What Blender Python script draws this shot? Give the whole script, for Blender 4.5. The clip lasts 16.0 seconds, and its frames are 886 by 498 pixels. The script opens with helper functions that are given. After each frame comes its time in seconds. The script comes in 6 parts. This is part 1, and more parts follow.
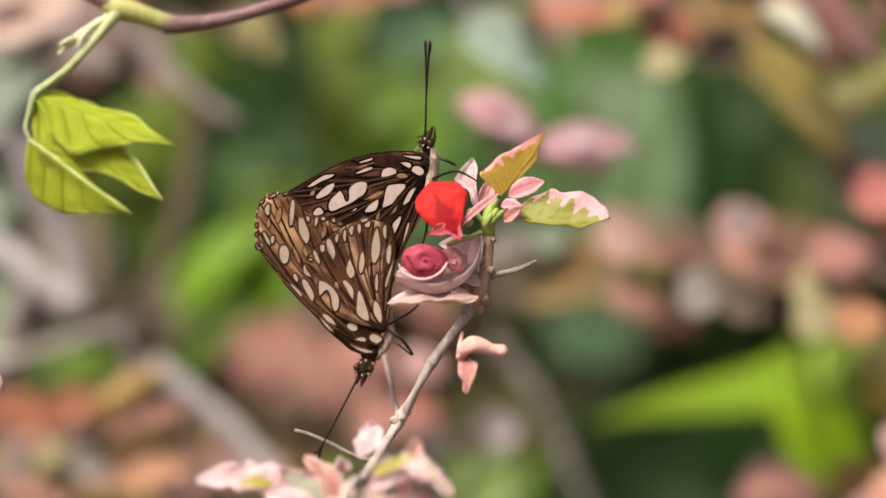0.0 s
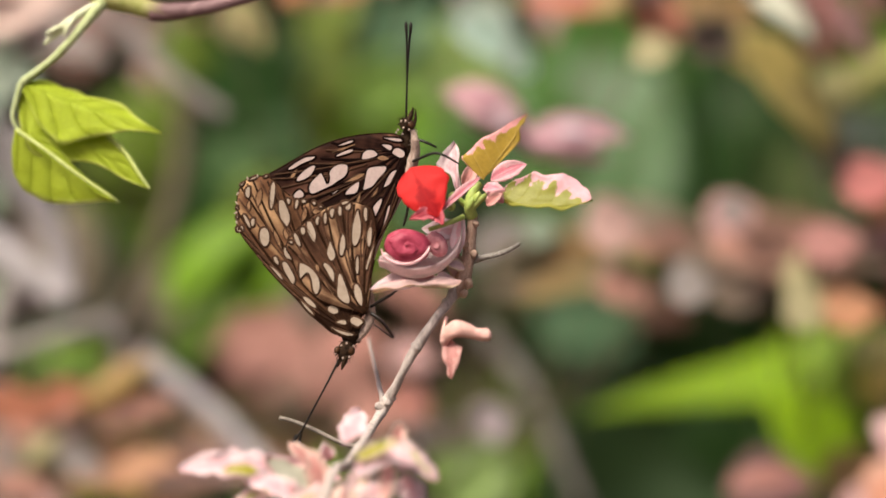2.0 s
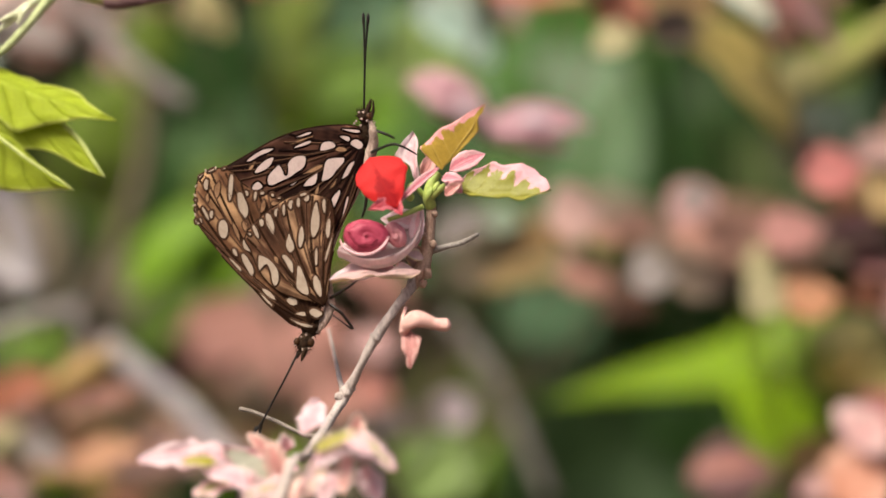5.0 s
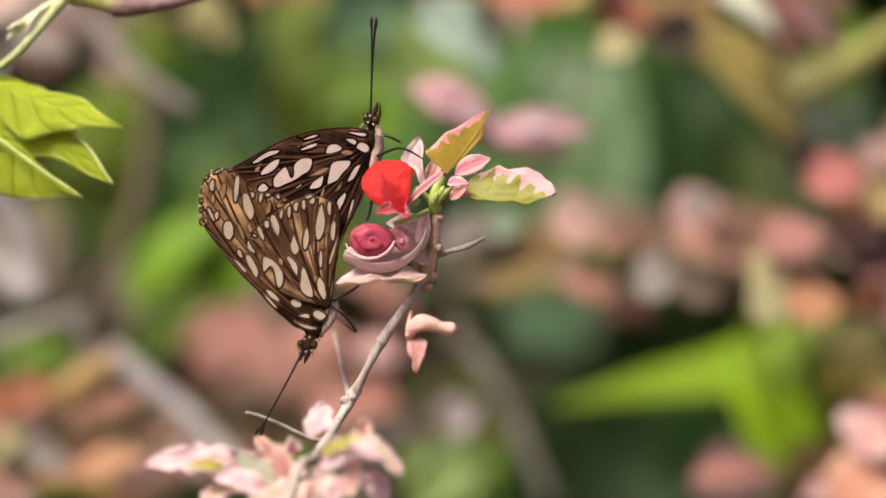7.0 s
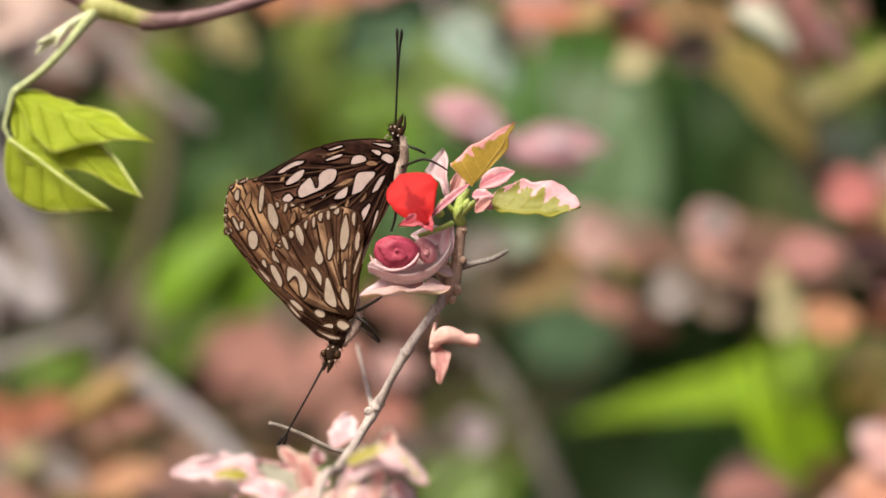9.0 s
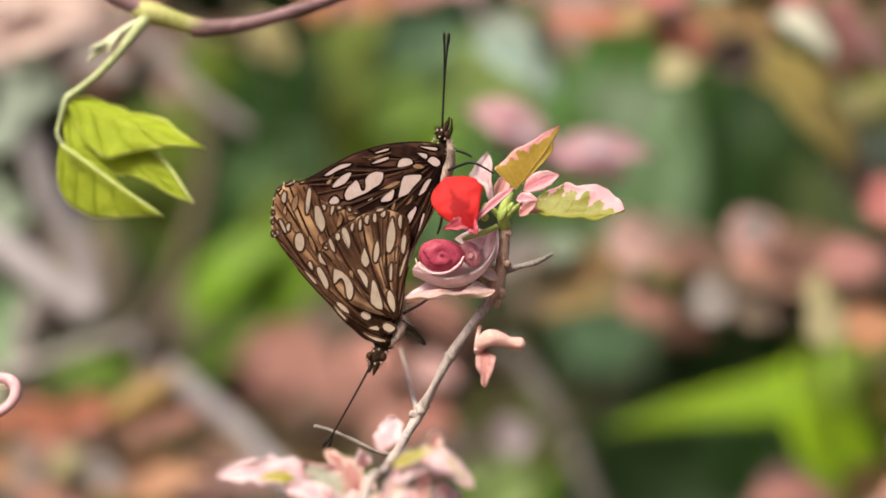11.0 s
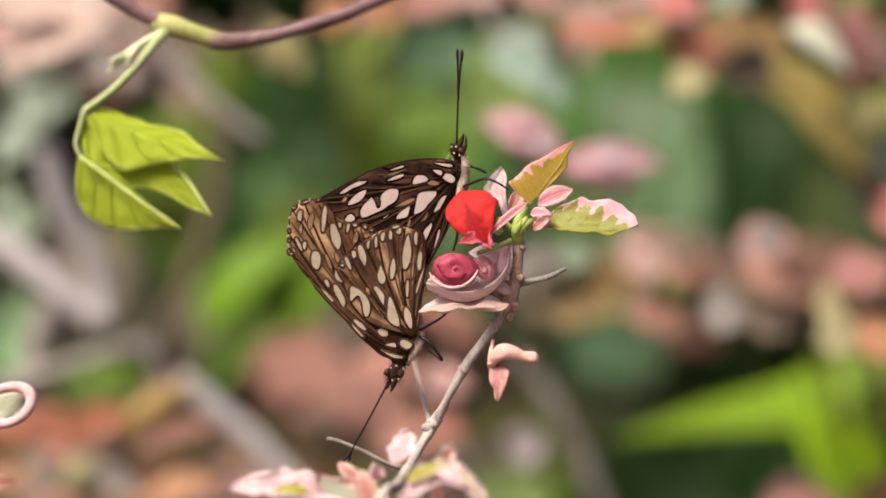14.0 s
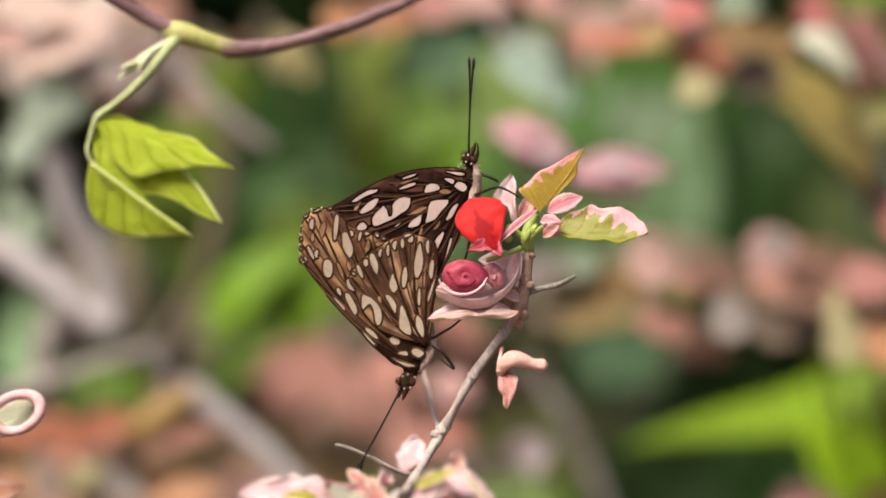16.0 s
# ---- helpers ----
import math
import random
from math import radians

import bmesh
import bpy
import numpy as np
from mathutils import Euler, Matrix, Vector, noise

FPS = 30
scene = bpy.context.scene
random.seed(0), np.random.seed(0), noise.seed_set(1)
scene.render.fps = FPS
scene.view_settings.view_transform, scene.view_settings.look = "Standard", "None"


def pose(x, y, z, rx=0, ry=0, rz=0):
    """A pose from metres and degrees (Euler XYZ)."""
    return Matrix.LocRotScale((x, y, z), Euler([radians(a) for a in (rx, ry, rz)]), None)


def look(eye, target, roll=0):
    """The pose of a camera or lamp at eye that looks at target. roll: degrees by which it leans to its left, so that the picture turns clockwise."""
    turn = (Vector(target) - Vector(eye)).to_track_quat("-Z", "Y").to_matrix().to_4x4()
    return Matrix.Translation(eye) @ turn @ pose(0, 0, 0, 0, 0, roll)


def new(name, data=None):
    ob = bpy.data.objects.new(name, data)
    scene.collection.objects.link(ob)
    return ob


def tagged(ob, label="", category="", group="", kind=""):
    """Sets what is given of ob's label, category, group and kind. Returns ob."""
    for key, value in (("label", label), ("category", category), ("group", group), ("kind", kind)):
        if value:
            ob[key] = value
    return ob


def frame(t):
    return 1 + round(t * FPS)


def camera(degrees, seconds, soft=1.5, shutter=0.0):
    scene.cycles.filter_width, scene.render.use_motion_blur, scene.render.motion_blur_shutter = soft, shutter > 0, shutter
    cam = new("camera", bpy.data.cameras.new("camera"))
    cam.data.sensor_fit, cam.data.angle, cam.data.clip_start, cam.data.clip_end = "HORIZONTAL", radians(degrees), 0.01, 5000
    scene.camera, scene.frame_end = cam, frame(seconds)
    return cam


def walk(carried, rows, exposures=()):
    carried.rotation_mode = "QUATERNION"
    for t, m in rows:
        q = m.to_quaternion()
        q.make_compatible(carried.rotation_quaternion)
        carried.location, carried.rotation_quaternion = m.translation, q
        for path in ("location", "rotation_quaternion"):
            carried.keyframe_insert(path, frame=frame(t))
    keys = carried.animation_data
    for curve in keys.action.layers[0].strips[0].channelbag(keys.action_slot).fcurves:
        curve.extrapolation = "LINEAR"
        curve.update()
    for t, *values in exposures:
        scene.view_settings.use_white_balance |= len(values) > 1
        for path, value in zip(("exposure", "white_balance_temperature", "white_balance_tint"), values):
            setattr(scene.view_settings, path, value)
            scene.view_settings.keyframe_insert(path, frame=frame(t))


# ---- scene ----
from mathutils.geometry import tessellate_polygon

H = 0.6            # height of the shoot above the ground, metres
MM = 0.001

# ---------------------------------------------------------------- camera
cam = camera(20.0, 16.0, soft=1.7)
cam.data.dof.use_dof = True
cam.data.dof.focus_distance = 0.52
cam.data.dof.aperture_fstop = 5.0
PATH = [  # seconds, x, y, z, pitch, roll, yaw
    (0.0, 0.0000, -0.5199, 0.6000, 0.001, -0.000, -0.000),
    (0.5, 0.0009, -0.5193, 0.5999, -0.059, 0.008, 0.030),
    (1.0, 0.0012, -0.5189, 0.5996, -0.067, 0.083, 0.056),
    (1.5, 0.0017, -0.5185, 0.5991, -0.070, 0.228, 0.012),
    (2.0, 0.0030, -0.5182, 0.5990, -0.119, 0.214, -0.011),
    (2.5, 0.0040, -0.5180, 0.5989, -0.171, 0.308, -0.108),
    (3.0, 0.0043, -0.5180, 0.5990, -0.241, 0.318, -0.329),
    (3.5, 0.0052, -0.5180, 0.5993, -0.367, 0.246, -0.475),
    (4.0, 0.0058, -0.5182, 0.5994, -0.429, 0.214, -0.525),
    (6.5, 0.0045, -0.5194, 0.5995, -0.418, 0.234, -0.851),
    (7.0, 0.0039, -0.5198, 0.5993, -0.269, 0.354, -0.723),
    (7.5, 0.0032, -0.5202, 0.5991, -0.143, 0.414, -0.640),
    (8.0, 0.0025, -0.5206, 0.5988, -0.014, 0.454, -0.595),
    (8.5, 0.0018, -0.5210, 0.5986, 0.110, 0.435, -0.596),
    (11.0, -0.0015, -0.5230, 0.5994, 0.210, 0.016, 0.195),
    (11.5, -0.0023, -0.5234, 0.5999, 0.210, -0.087, 0.325),
    (12.0, -0.0025, -0.5238, 0.6001, 0.251, -0.163, 0.423),
    (12.5, -0.0023, -0.5241, 0.6001, 0.276, -0.152, 0.422),
    (13.0, -0.0024, -0.5243, 0.6003, 0.309, -0.161, 0.366),
    (13.5, -0.0020, -0.5245, 0.6003, 0.340, -0.222, 0.407),
    (14.0, -0.0030, -0.5246, 0.6003, 0.364, -0.210, 0.364),
    (14.5, -0.0028, -0.5247, 0.6005, 0.396, -0.287, 0.450),
    (15.0, -0.0034, -0.5248, 0.6006, 0.426, -0.214, 0.478),
    (15.5, -0.0040, -0.5249, 0.6009, 0.442, -0.322, 0.503),
    (16.0, -0.0044, -0.5249, 0.6010, 0.476, -0.280, 0.426),
]
walk(cam, [(t, pose(x, y, z, 90 + p, r, w)) for t, x, y, z, p, r, w in PATH])

# ---------------------------------------------------------------- light
SUN_DIR = Vector((-0.38, -0.47, 0.80)).normalized()   # towards the sun
world = bpy.data.worlds.new("sky")
scene.world = world
world.use_nodes = True
wn = world.node_tree
sky = wn.nodes.new("ShaderNodeTexSky")
sky.sky_type = "NISHITA"
sky.sun_disc = False
sky.air_density, sky.dust_density, sky.ozone_density = 0.7, 7.0, 0.3
sky.sun_elevation = math.asin(SUN_DIR.z)
sky.sun_rotation = math.atan2(SUN_DIR.x, SUN_DIR.y)
wn.nodes["Background"].inputs["Strength"].default_value = 0.102
wn.links.new(sky.outputs[0], wn.nodes["Background"].inputs["Color"])
sun_data = bpy.data.lights.new("sun", "SUN")
sun_data.energy = 4.0
sun_data.angle = radians(24.0)     # bright haze
sun_data.color = (1.0, 0.965, 0.80)
sun = new("sun", sun_data)
sun.matrix_world = look(SUN_DIR * 20, (0, 0, 0))
scene.view_settings.exposure = 0.23


# ---------------------------------------------------------------- materials
def material(name):
    m = bpy.data.materials.new(name)
    m.use_nodes = True
    nt = m.node_tree
    return m, nt, nt.nodes["Principled BSDF"], nt.nodes["Material Output"]


def node(nt, kind, **ins):
    n = nt.nodes.new(kind)
    for k, v in ins.items():
        n.inputs[k.replace("_", " ")].default_value = v
    return n


def ramp(nt, fac, stops):
    n = nt.nodes.new("ShaderNodeValToRGB")
    el = n.color_ramp.elements
    el[0].position, el[0].color = stops[0][0], (*stops[0][1], 1)
    el[1].position, el[1].color = stops[-1][0], (*stops[-1][1], 1)
    for p, c in stops[1:-1]:
        e = el.new(p)
        e.color = (*c, 1)
    nt.links.new(fac, n.inputs[0])
    return n.outputs[0]


def math_node(nt, op, a, b=None, clamp=False):
    n = nt.nodes.new("ShaderNodeMath")
    n.operation, n.use_clamp = op, clamp
    for i, v in enumerate((a, b)):
        if v is None:
            continue
        if isinstance(v, (int, float)):
            n.inputs[i].default_value = v
        else:
            nt.links.new(v, n.inputs[i])
    return n.outputs[0]


def mixc(nt, fac, a, b, mode="MIX"):
    n = nt.nodes.new("ShaderNodeMix")
    n.data_type, n.blend_type = "RGBA", mode
    for sock, v in ((n.inputs[0], fac), (n.inputs[6], a), (n.inputs[7], b)):
        if isinstance(v, (int, float)):
            sock.default_value = v
        elif isinstance(v, tuple):
            sock.default_value = (*v, 1)
        else:
            nt.links.new(v, sock)
    return n.outputs[2]


def noise_out(nt, coord, scale, detail=4, rough=0.6):
    n = node(nt, "ShaderNodeTexNoise", Scale=scale, Detail=detail, Roughness=rough)
    nt.links.new(coord, n.inputs["Vector"])
    return n.outputs["Fac"]


def bump(nt, height, strength, dist, bsdf):
    b = node(nt, "ShaderNodeBump", Strength=strength, Distance=dist)
    nt.links.new(height, b.inputs["Height"])
    nt.links.new(b.outputs[0], bsdf.inputs["Normal"])
    return b.outputs[0]


def scaled_uv(nt, sx, sy):
    uv = nt.nodes.new("ShaderNodeUVMap")
    mp = nt.nodes.new("ShaderNodeMapping")
    mp.inputs["Scale"].default_value = (sx, sy, 1)
    nt.links.new(uv.outputs[0], mp.inputs["Vector"])
    return uv.outputs[0], mp.outputs[0]


def leaf_material(name, inner, margin, edge=0.62, thin=0.4, vein=None, rough=0.45, soft=0.06, jitter=0.25, blotch=0.5, relief=0.0003, side_veins=0.35, gloss=0.35, scallop=0.0, quilt=0.0, along=0.0):
    """Variegated leaf: inner colour, ragged or scalloped paler margin, fine side veins, light shining through."""
    m, nt, bsdf, out = material(name)
    uv, _ = scaled_uv(nt, 1, 1)
    sep = nt.nodes.new("ShaderNodeSeparateXYZ")
    nt.links.new(uv, sep.inputs[0])
    across = math_node(nt, "ABSOLUTE", math_node(nt, "MULTIPLY_ADD", sep.outputs[1], 2.0))
    across.node.inputs[0].links[0].from_node.inputs[2].default_value = -1.0
    info = nt.nodes.new("ShaderNodeObjectInfo")
    geo = nt.nodes.new("ShaderNodeTexCoord")
    ragged = noise_out(nt, geo.outputs["Object"], 420, 4)
    fine = noise_out(nt, geo.outputs["Object"], 1400, 4)
    lengthways = math_node(nt, "POWER", sep.outputs[0], 3.0)
    d = math_node(nt, "ADD", across, math_node(nt, "MULTIPLY", math_node(nt, "SUBTRACT", ragged, 0.5), blotch * 2))
    d = math_node(nt, "ADD", d, math_node(nt, "MULTIPLY", lengthways, 0.35))
    if along:
        d = math_node(nt, "ADD", d, math_node(nt, "MULTIPLY", math_node(nt, "SUBTRACT", sep.outputs[0], 0.5), along))
    skew = math_node(nt, "SUBTRACT", sep.outputs[0], math_node(nt, "MULTIPLY", across, 0.22))
    wave = math_node(nt, "ABSOLUTE", math_node(nt, "SINE", math_node(nt, "MULTIPLY", skew, 18.0)))
    if scallop:
        d = math_node(nt, "ADD", d, math_node(nt, "MULTIPLY", math_node(nt, "SUBTRACT", 0.55, wave), scallop))
    mask = node(nt, "ShaderNodeMapRange")
    mask.inputs[1].default_value, mask.inputs[2].default_value = edge - soft, edge + soft
    nt.links.new(d, mask.inputs[0])
    col = mixc(nt, mask.outputs[0], inner, margin)
    # side veins run forwards from the midrib
    line = math_node(nt, "POWER", math_node(nt, "SUBTRACT", 1.0, wave), 8.0, True)
    rib = math_node(nt, "POWER", math_node(nt, "SUBTRACT", 1.0, across, True), 22.0)
    veins = math_node(nt, "MAXIMUM", math_node(nt, "MULTIPLY", line, side_veins), rib)
    col = mixc(nt, math_node(nt, "MULTIPLY", veins, 0.55), col, vein or margin)
    shade = node(nt, "ShaderNodeMapRange")
    shade.inputs[3].default_value, shade.inputs[4].default_value = 1 - jitter, 1 + jitter
    nt.links.new(fine, shade.inputs[0])
    each = node(nt, "ShaderNodeMapRange")
    each.inputs[3].default_value, each.inputs[4].default_value = 1 - jitter * 0.6, 1 + jitter * 0.6
    nt.links.new(info.outputs["Random"], each.inputs[0])
    hsv = nt.nodes.new("ShaderNodeHueSaturation")
    nt.links.new(col, hsv.inputs["Color"])
    nt.links.new(math_node(nt, "MULTIPLY", shade.outputs[0], each.outputs[0]), hsv.inputs["Value"])
    nt.links.new(hsv.outputs[0], bsdf.inputs["Base Color"])
    bsdf.inputs["Roughness"].default_value = rough
    bsdf.inputs["Specular IOR Level"].default_value = gloss
    h = math_node(nt, "SUBTRACT", math_node(nt, "MULTIPLY", fine, 0.4), veins)
    if quilt:     # the blade puffs up between its veins
        cell = node(nt, "ShaderNodeTexVoronoi", Scale=330)
        nt.links.new(geo.outputs["Object"], cell.inputs["Vector"])
        puff = math_node(nt, "SUBTRACT", math_node(nt, "POWER", wave, 0.6), math_node(nt, "MULTIPLY", cell.outputs["Distance"], 0.5))
        h = math_node(nt, "ADD", h, math_node(nt, "MULTIPLY", puff, quilt))
    bump(nt, h, 0.6, relief, bsdf)
    tr = nt.nodes.new("ShaderNodeBsdfTranslucent")
    nt.links.new(hsv.outputs[0], tr.inputs[0])
    mix = nt.nodes.new("ShaderNodeMixShader")
    mix.inputs[0].default_value = thin
    nt.links.new(bsdf.outputs[0], mix.inputs[1])
    nt.links.new(tr.outputs[0], mix.inputs[2])
    nt.links.new(mix.outputs[0], out.inputs[0])
    return m


def rough_material(name, dark, light, scale, rough=0.8, bump_by=0.0004, stretch=(1, 1, 1), fine=4.0, gloss=0.3):
    """Bark, skin, soil: two scales of mottling and a relief of the same grain."""
    m, nt, bsdf, out = material(name)
    geo = nt.nodes.new("ShaderNodeTexCoord")
    mp = nt.nodes.new("ShaderNodeMapping")
    mp.inputs["Scale"].default_value = stretch
    nt.links.new(geo.outputs["Object"], mp.inputs["Vector"])
    a = noise_out(nt, mp.outputs[0], scale, 5)
    b = noise_out(nt, mp.outputs[0], scale * fine, 4)
    f = math_node(nt, "MULTIPLY_ADD", a, 0.65)
    f.node.inputs[2].default_value = 0.0
    f = math_node(nt, "ADD", f, math_node(nt, "MULTIPLY", b, 0.35))
    nt.links.new(ramp(nt, f, [(0.32, dark), (0.68, light)]), bsdf.inputs["Base Color"])
    bsdf.inputs["Roughness"].default_value = rough
    bsdf.inputs["Specular IOR Level"].default_value = gloss
    bump(nt, f, 0.7, bump_by, bsdf)
    return m


def fade_into(m, colour, start, end):
    """Lets a stem's colour pass into another along its own x."""
    nt = m.node_tree
    bsdf = nt.nodes["Principled BSDF"]
    was = bsdf.inputs["Base Color"].links[0].from_socket
    geo = nt.nodes.new("ShaderNodeTexCoord")
    sep = nt.nodes.new("ShaderNodeSeparateXYZ")
    nt.links.new(geo.outputs["Object"], sep.inputs[0])
    x = math_node(nt, "ADD", sep.outputs[0], math_node(nt, "MULTIPLY", math_node(nt, "SUBTRACT", noise_out(nt, geo.outputs["Object"], 300), 0.5), 0.006))
    span = node(nt, "ShaderNodeMapRange")
    span.inputs[1].default_value, span.inputs[2].default_value = start, end
    nt.links.new(x, span.inputs[0])
    nt.links.new(mixc(nt, span.outputs[0], was, colour), bsdf.inputs["Base Color"])


def wing_material(name, dark, mid, tan, low=0.40, high=0.66, thin=0.25, out=0.0, fine=15):
    """Scaled wing membrane: streaks that fan out from the wing's root."""
    m, nt, bsdf, end = material(name)
    uv, mp = scaled_uv(nt, fine, 1.4)
    streak = noise_out(nt, mp, 1.0, 2, 0.45)
    geo = nt.nodes.new("ShaderNodeTexCoord")
    patch = noise_out(nt, geo.outputs["Object"], 130, 3)
    grain = noise_out(nt, geo.outputs["Object"], 5200, 2)
    f = math_node(nt, "ADD", math_node(nt, "MULTIPLY", streak, 0.6), math_node(nt, "MULTIPLY", patch, 0.4))
    sep = nt.nodes.new("ShaderNodeSeparateXYZ")
    nt.links.new(uv, sep.inputs[0])
    f = math_node(nt, "ADD", f, math_node(nt, "MULTIPLY", math_node(nt, "SUBTRACT", sep.outputs[1], 0.65), out))
    col = ramp(nt, f, [(low, dark), ((low + high) / 2, mid), (high, tan)])
    g = node(nt, "ShaderNodeMapRange")
    g.inputs[3].default_value, g.inputs[4].default_value = 0.7, 1.3
    nt.links.new(grain, g.inputs[0])
    hsv = nt.nodes.new("ShaderNodeHueSaturation")
    nt.links.new(col, hsv.inputs["Color"])
    nt.links.new(g.outputs[0], hsv.inputs["Value"])
    nt.links.new(hsv.outputs[0], bsdf.inputs["Base Color"])
    bsdf.inputs["Roughness"].default_value = 0.62
    bsdf.inputs["Specular IOR Level"].default_value = 0.05
    bump(nt, math_node(nt, "ADD", streak, math_node(nt, "MULTIPLY", grain, 0.3)), 0.5, 0.0002, bsdf)
    tr = nt.nodes.new("ShaderNodeBsdfTranslucent")
    nt.links.new(hsv.outputs[0], tr.inputs[0])
    mix = nt.nodes.new("ShaderNodeMixShader")
    mix.inputs[0].default_value = thin
    nt.links.new(bsdf.outputs[0], mix.inputs[1])
    nt.links.new(tr.outputs[0], mix.inputs[2])
    nt.links.new(mix.outputs[0], end.inputs[0])
    return m


M = {}
M["wing_dark"] = wing_material("dark_wing_scales", (0.020, 0.008, 0.006), (0.105, 0.044, 0.029), (0.30, 0.145, 0.095), 0.40, 0.68, out=0.04, fine=11)
M["wing_tan"] = wing_material("tan_wing_scales", (0.028, 0.012, 0.007), (0.19, 0.088, 0.046), (0.62, 0.37, 0.20), 0.38, 0.68, out=0.28, fine=24)
M["wing_brown"] = wing_material("brown_wing_scales", (0.026, 0.012, 0.008), (0.13, 0.060, 0.035), (0.52, 0.31, 0.18), 0.36, 0.60, out=-0.04, fine=20)
M["vein"] = rough_material("wing_vein", (0.012, 0.005, 0.003), (0.040, 0.017, 0.008), 900, 0.7, 0.00003, gloss=0.05)
M["vein_brown"] = rough_material("brown_wing_fold", (0.032, 0.016, 0.010), (0.095, 0.046, 0.027), 900, 0.7, 0.00003, gloss=0.05)
M["vein_black"] = rough_material("black_wing_vein", (0.004, 0.002, 0.0015), (0.014, 0.006, 0.005), 900, 0.8, 0.00003, gloss=0.02)
M["vein_soft"] = rough_material("soft_brown_wing_fold", (0.055, 0.027, 0.017), (0.14, 0.070, 0.042), 700, 0.75, 0.00003, gloss=0.04)
M["spot_white"] = rough_material("pale_pink_wing_spot", (0.46, 0.335, 0.31), (0.58, 0.44, 0.415), 420, 0.7, 0.00004, gloss=0.1)
M["spot_cream"] = rough_material("cream_wing_spot", (0.35, 0.26, 0.20), (0.47, 0.37, 0.295), 420, 0.7, 0.00004, gloss=0.1)
M["fleck_tan"] = rough_material("tan_wing_fleck", (0.17, 0.085, 0.045), (0.40, 0.23, 0.13), 500, 0.7, 0.00004, gloss=0.1)
M["fur_dark"] = rough_material("dark_insect_fur", (0.010, 0.006, 0.004), (0.06, 0.032, 0.018), 1500, 0.8, 0.0002, gloss=0.1)
M["fur_pale"] = rough_material("pale_insect_fur", (0.20, 0.125, 0.10), (0.76, 0.58, 0.50), 750, 0.85, 0.0002, (1, 1, 0.4), gloss=0.1)
M["chitin"] = rough_material("black_chitin", (0.006, 0.004, 0.003), (0.022, 0.014, 0.010), 2200, 0.35, 0.00004)
M["eye"] = rough_material("brown_compound_eye", (0.03, 0.012, 0.006), (0.10, 0.045, 0.02), 3000, 0.18, 0.00003)
M["bark"] = rough_material("grey_twig_bark", (0.30, 0.24, 0.22), (0.68, 0.57, 0.53), 420, 0.85, 0.0005, (1, 1, 0.5))
M["bark_brown"] = rough_material("brown_shoot_bark", (0.28, 0.17, 0.125), (0.68, 0.46, 0.36), 620, 0.8, 0.0005, (1, 1, 0.6))
M["bark_grey"] = rough_material("weathered_twig_bark", (0.17, 0.14, 0.125), (0.44, 0.39, 0.36), 520, 0.85, 0.0004)
M["bark_drab"] = rough_material("drab_twig_bark", (0.10, 0.075, 0.062), (0.30, 0.25, 0.22), 420, 0.85, 0.0004)
M["bark_far"] = rough_material("pale_grey_bark", (0.25, 0.215, 0.205), (0.42, 0.37, 0.355), 60, 0.85, 0.0002)
M["bark_pale"] = rough_material("lilac_grey_bark", (0.43, 0.385, 0.40), (0.56, 0.51, 0.525), 60, 0.85, 0.0002)
M["bark_dull"] = rough_material("dull_brown_bark", (0.10, 0.075, 0.05), (0.22, 0.17, 0.12), 60, 0.85, 0.001)
M["stem_green"] = rough_material("green_shoot", (0.24, 0.34, 0.055), (0.50, 0.58, 0.18), 300, 0.45, 0.0002)
M["vine_purple"] = rough_material("purple_vine_stem", (0.12, 0.055, 0.062), (0.33, 0.195, 0.205), 420, 0.5, 0.0003, (0.25, 1, 1))
M["vine_node"] = rough_material("yellow_green_vine_node", (0.30, 0.30, 0.075), (0.56, 0.52, 0.22), 200, 0.5, 0.0002)
fade_into(M["vine_node"], (0.20, 0.11, 0.115), -3.5 * MM, 2.5 * MM)
M["vine_stalk"] = rough_material("pale_downy_stalk", (0.34, 0.39, 0.15), (0.60, 0.64, 0.36), 500, 0.6, 0.0002)
M["vine_bud"] = rough_material("pale_downy_bud", (0.55, 0.55, 0.33), (0.80, 0.80, 0.58), 600, 0.7, 0.0002)
M["vine_leaf"] = leaf_material("young_vine_leaf", (0.47, 0.55, 0.035), (0.64, 0.68, 0.16), 0.97, 0.44, (0.38, 0.47, 0.03), 0.6, jitter=0.25, blotch=0.06, relief=0.0007, side_veins=0.6, quilt=0.9)
M["vine_rim"] = rough_material("downy_leaf_rim", (0.52, 0.58, 0.16), (0.70, 0.74, 0.32), 900, 0.7, 0.0001)
M["leaf_gold"] = leaf_material("ochre_leaf_pink_margin", (0.47, 0.31, 0.05), (0.86, 0.42, 0.43), 0.80, 0.3, (0.70, 0.50, 0.18), soft=0.03, blotch=0.42, scallop=0.18, along=0.3, relief=0.0005)
M["leaf_green"] = leaf_material("green_leaf_pink_margin", (0.27, 0.255, 0.036), (0.78, 0.42, 0.47), 0.70, 0.28, (0.38, 0.35, 0.07), soft=0.03, blotch=0.5, scallop=0.30, relief=0.0005, side_veins=0.2, along=0.5)
M["leaf_olive"] = leaf_material("olive_yellow_leaf_white_margin", (0.48, 0.42, 0.06), (0.84, 0.66, 0.58), 0.74, 0.3, (0.60, 0.54, 0.16), blotch=0.5)
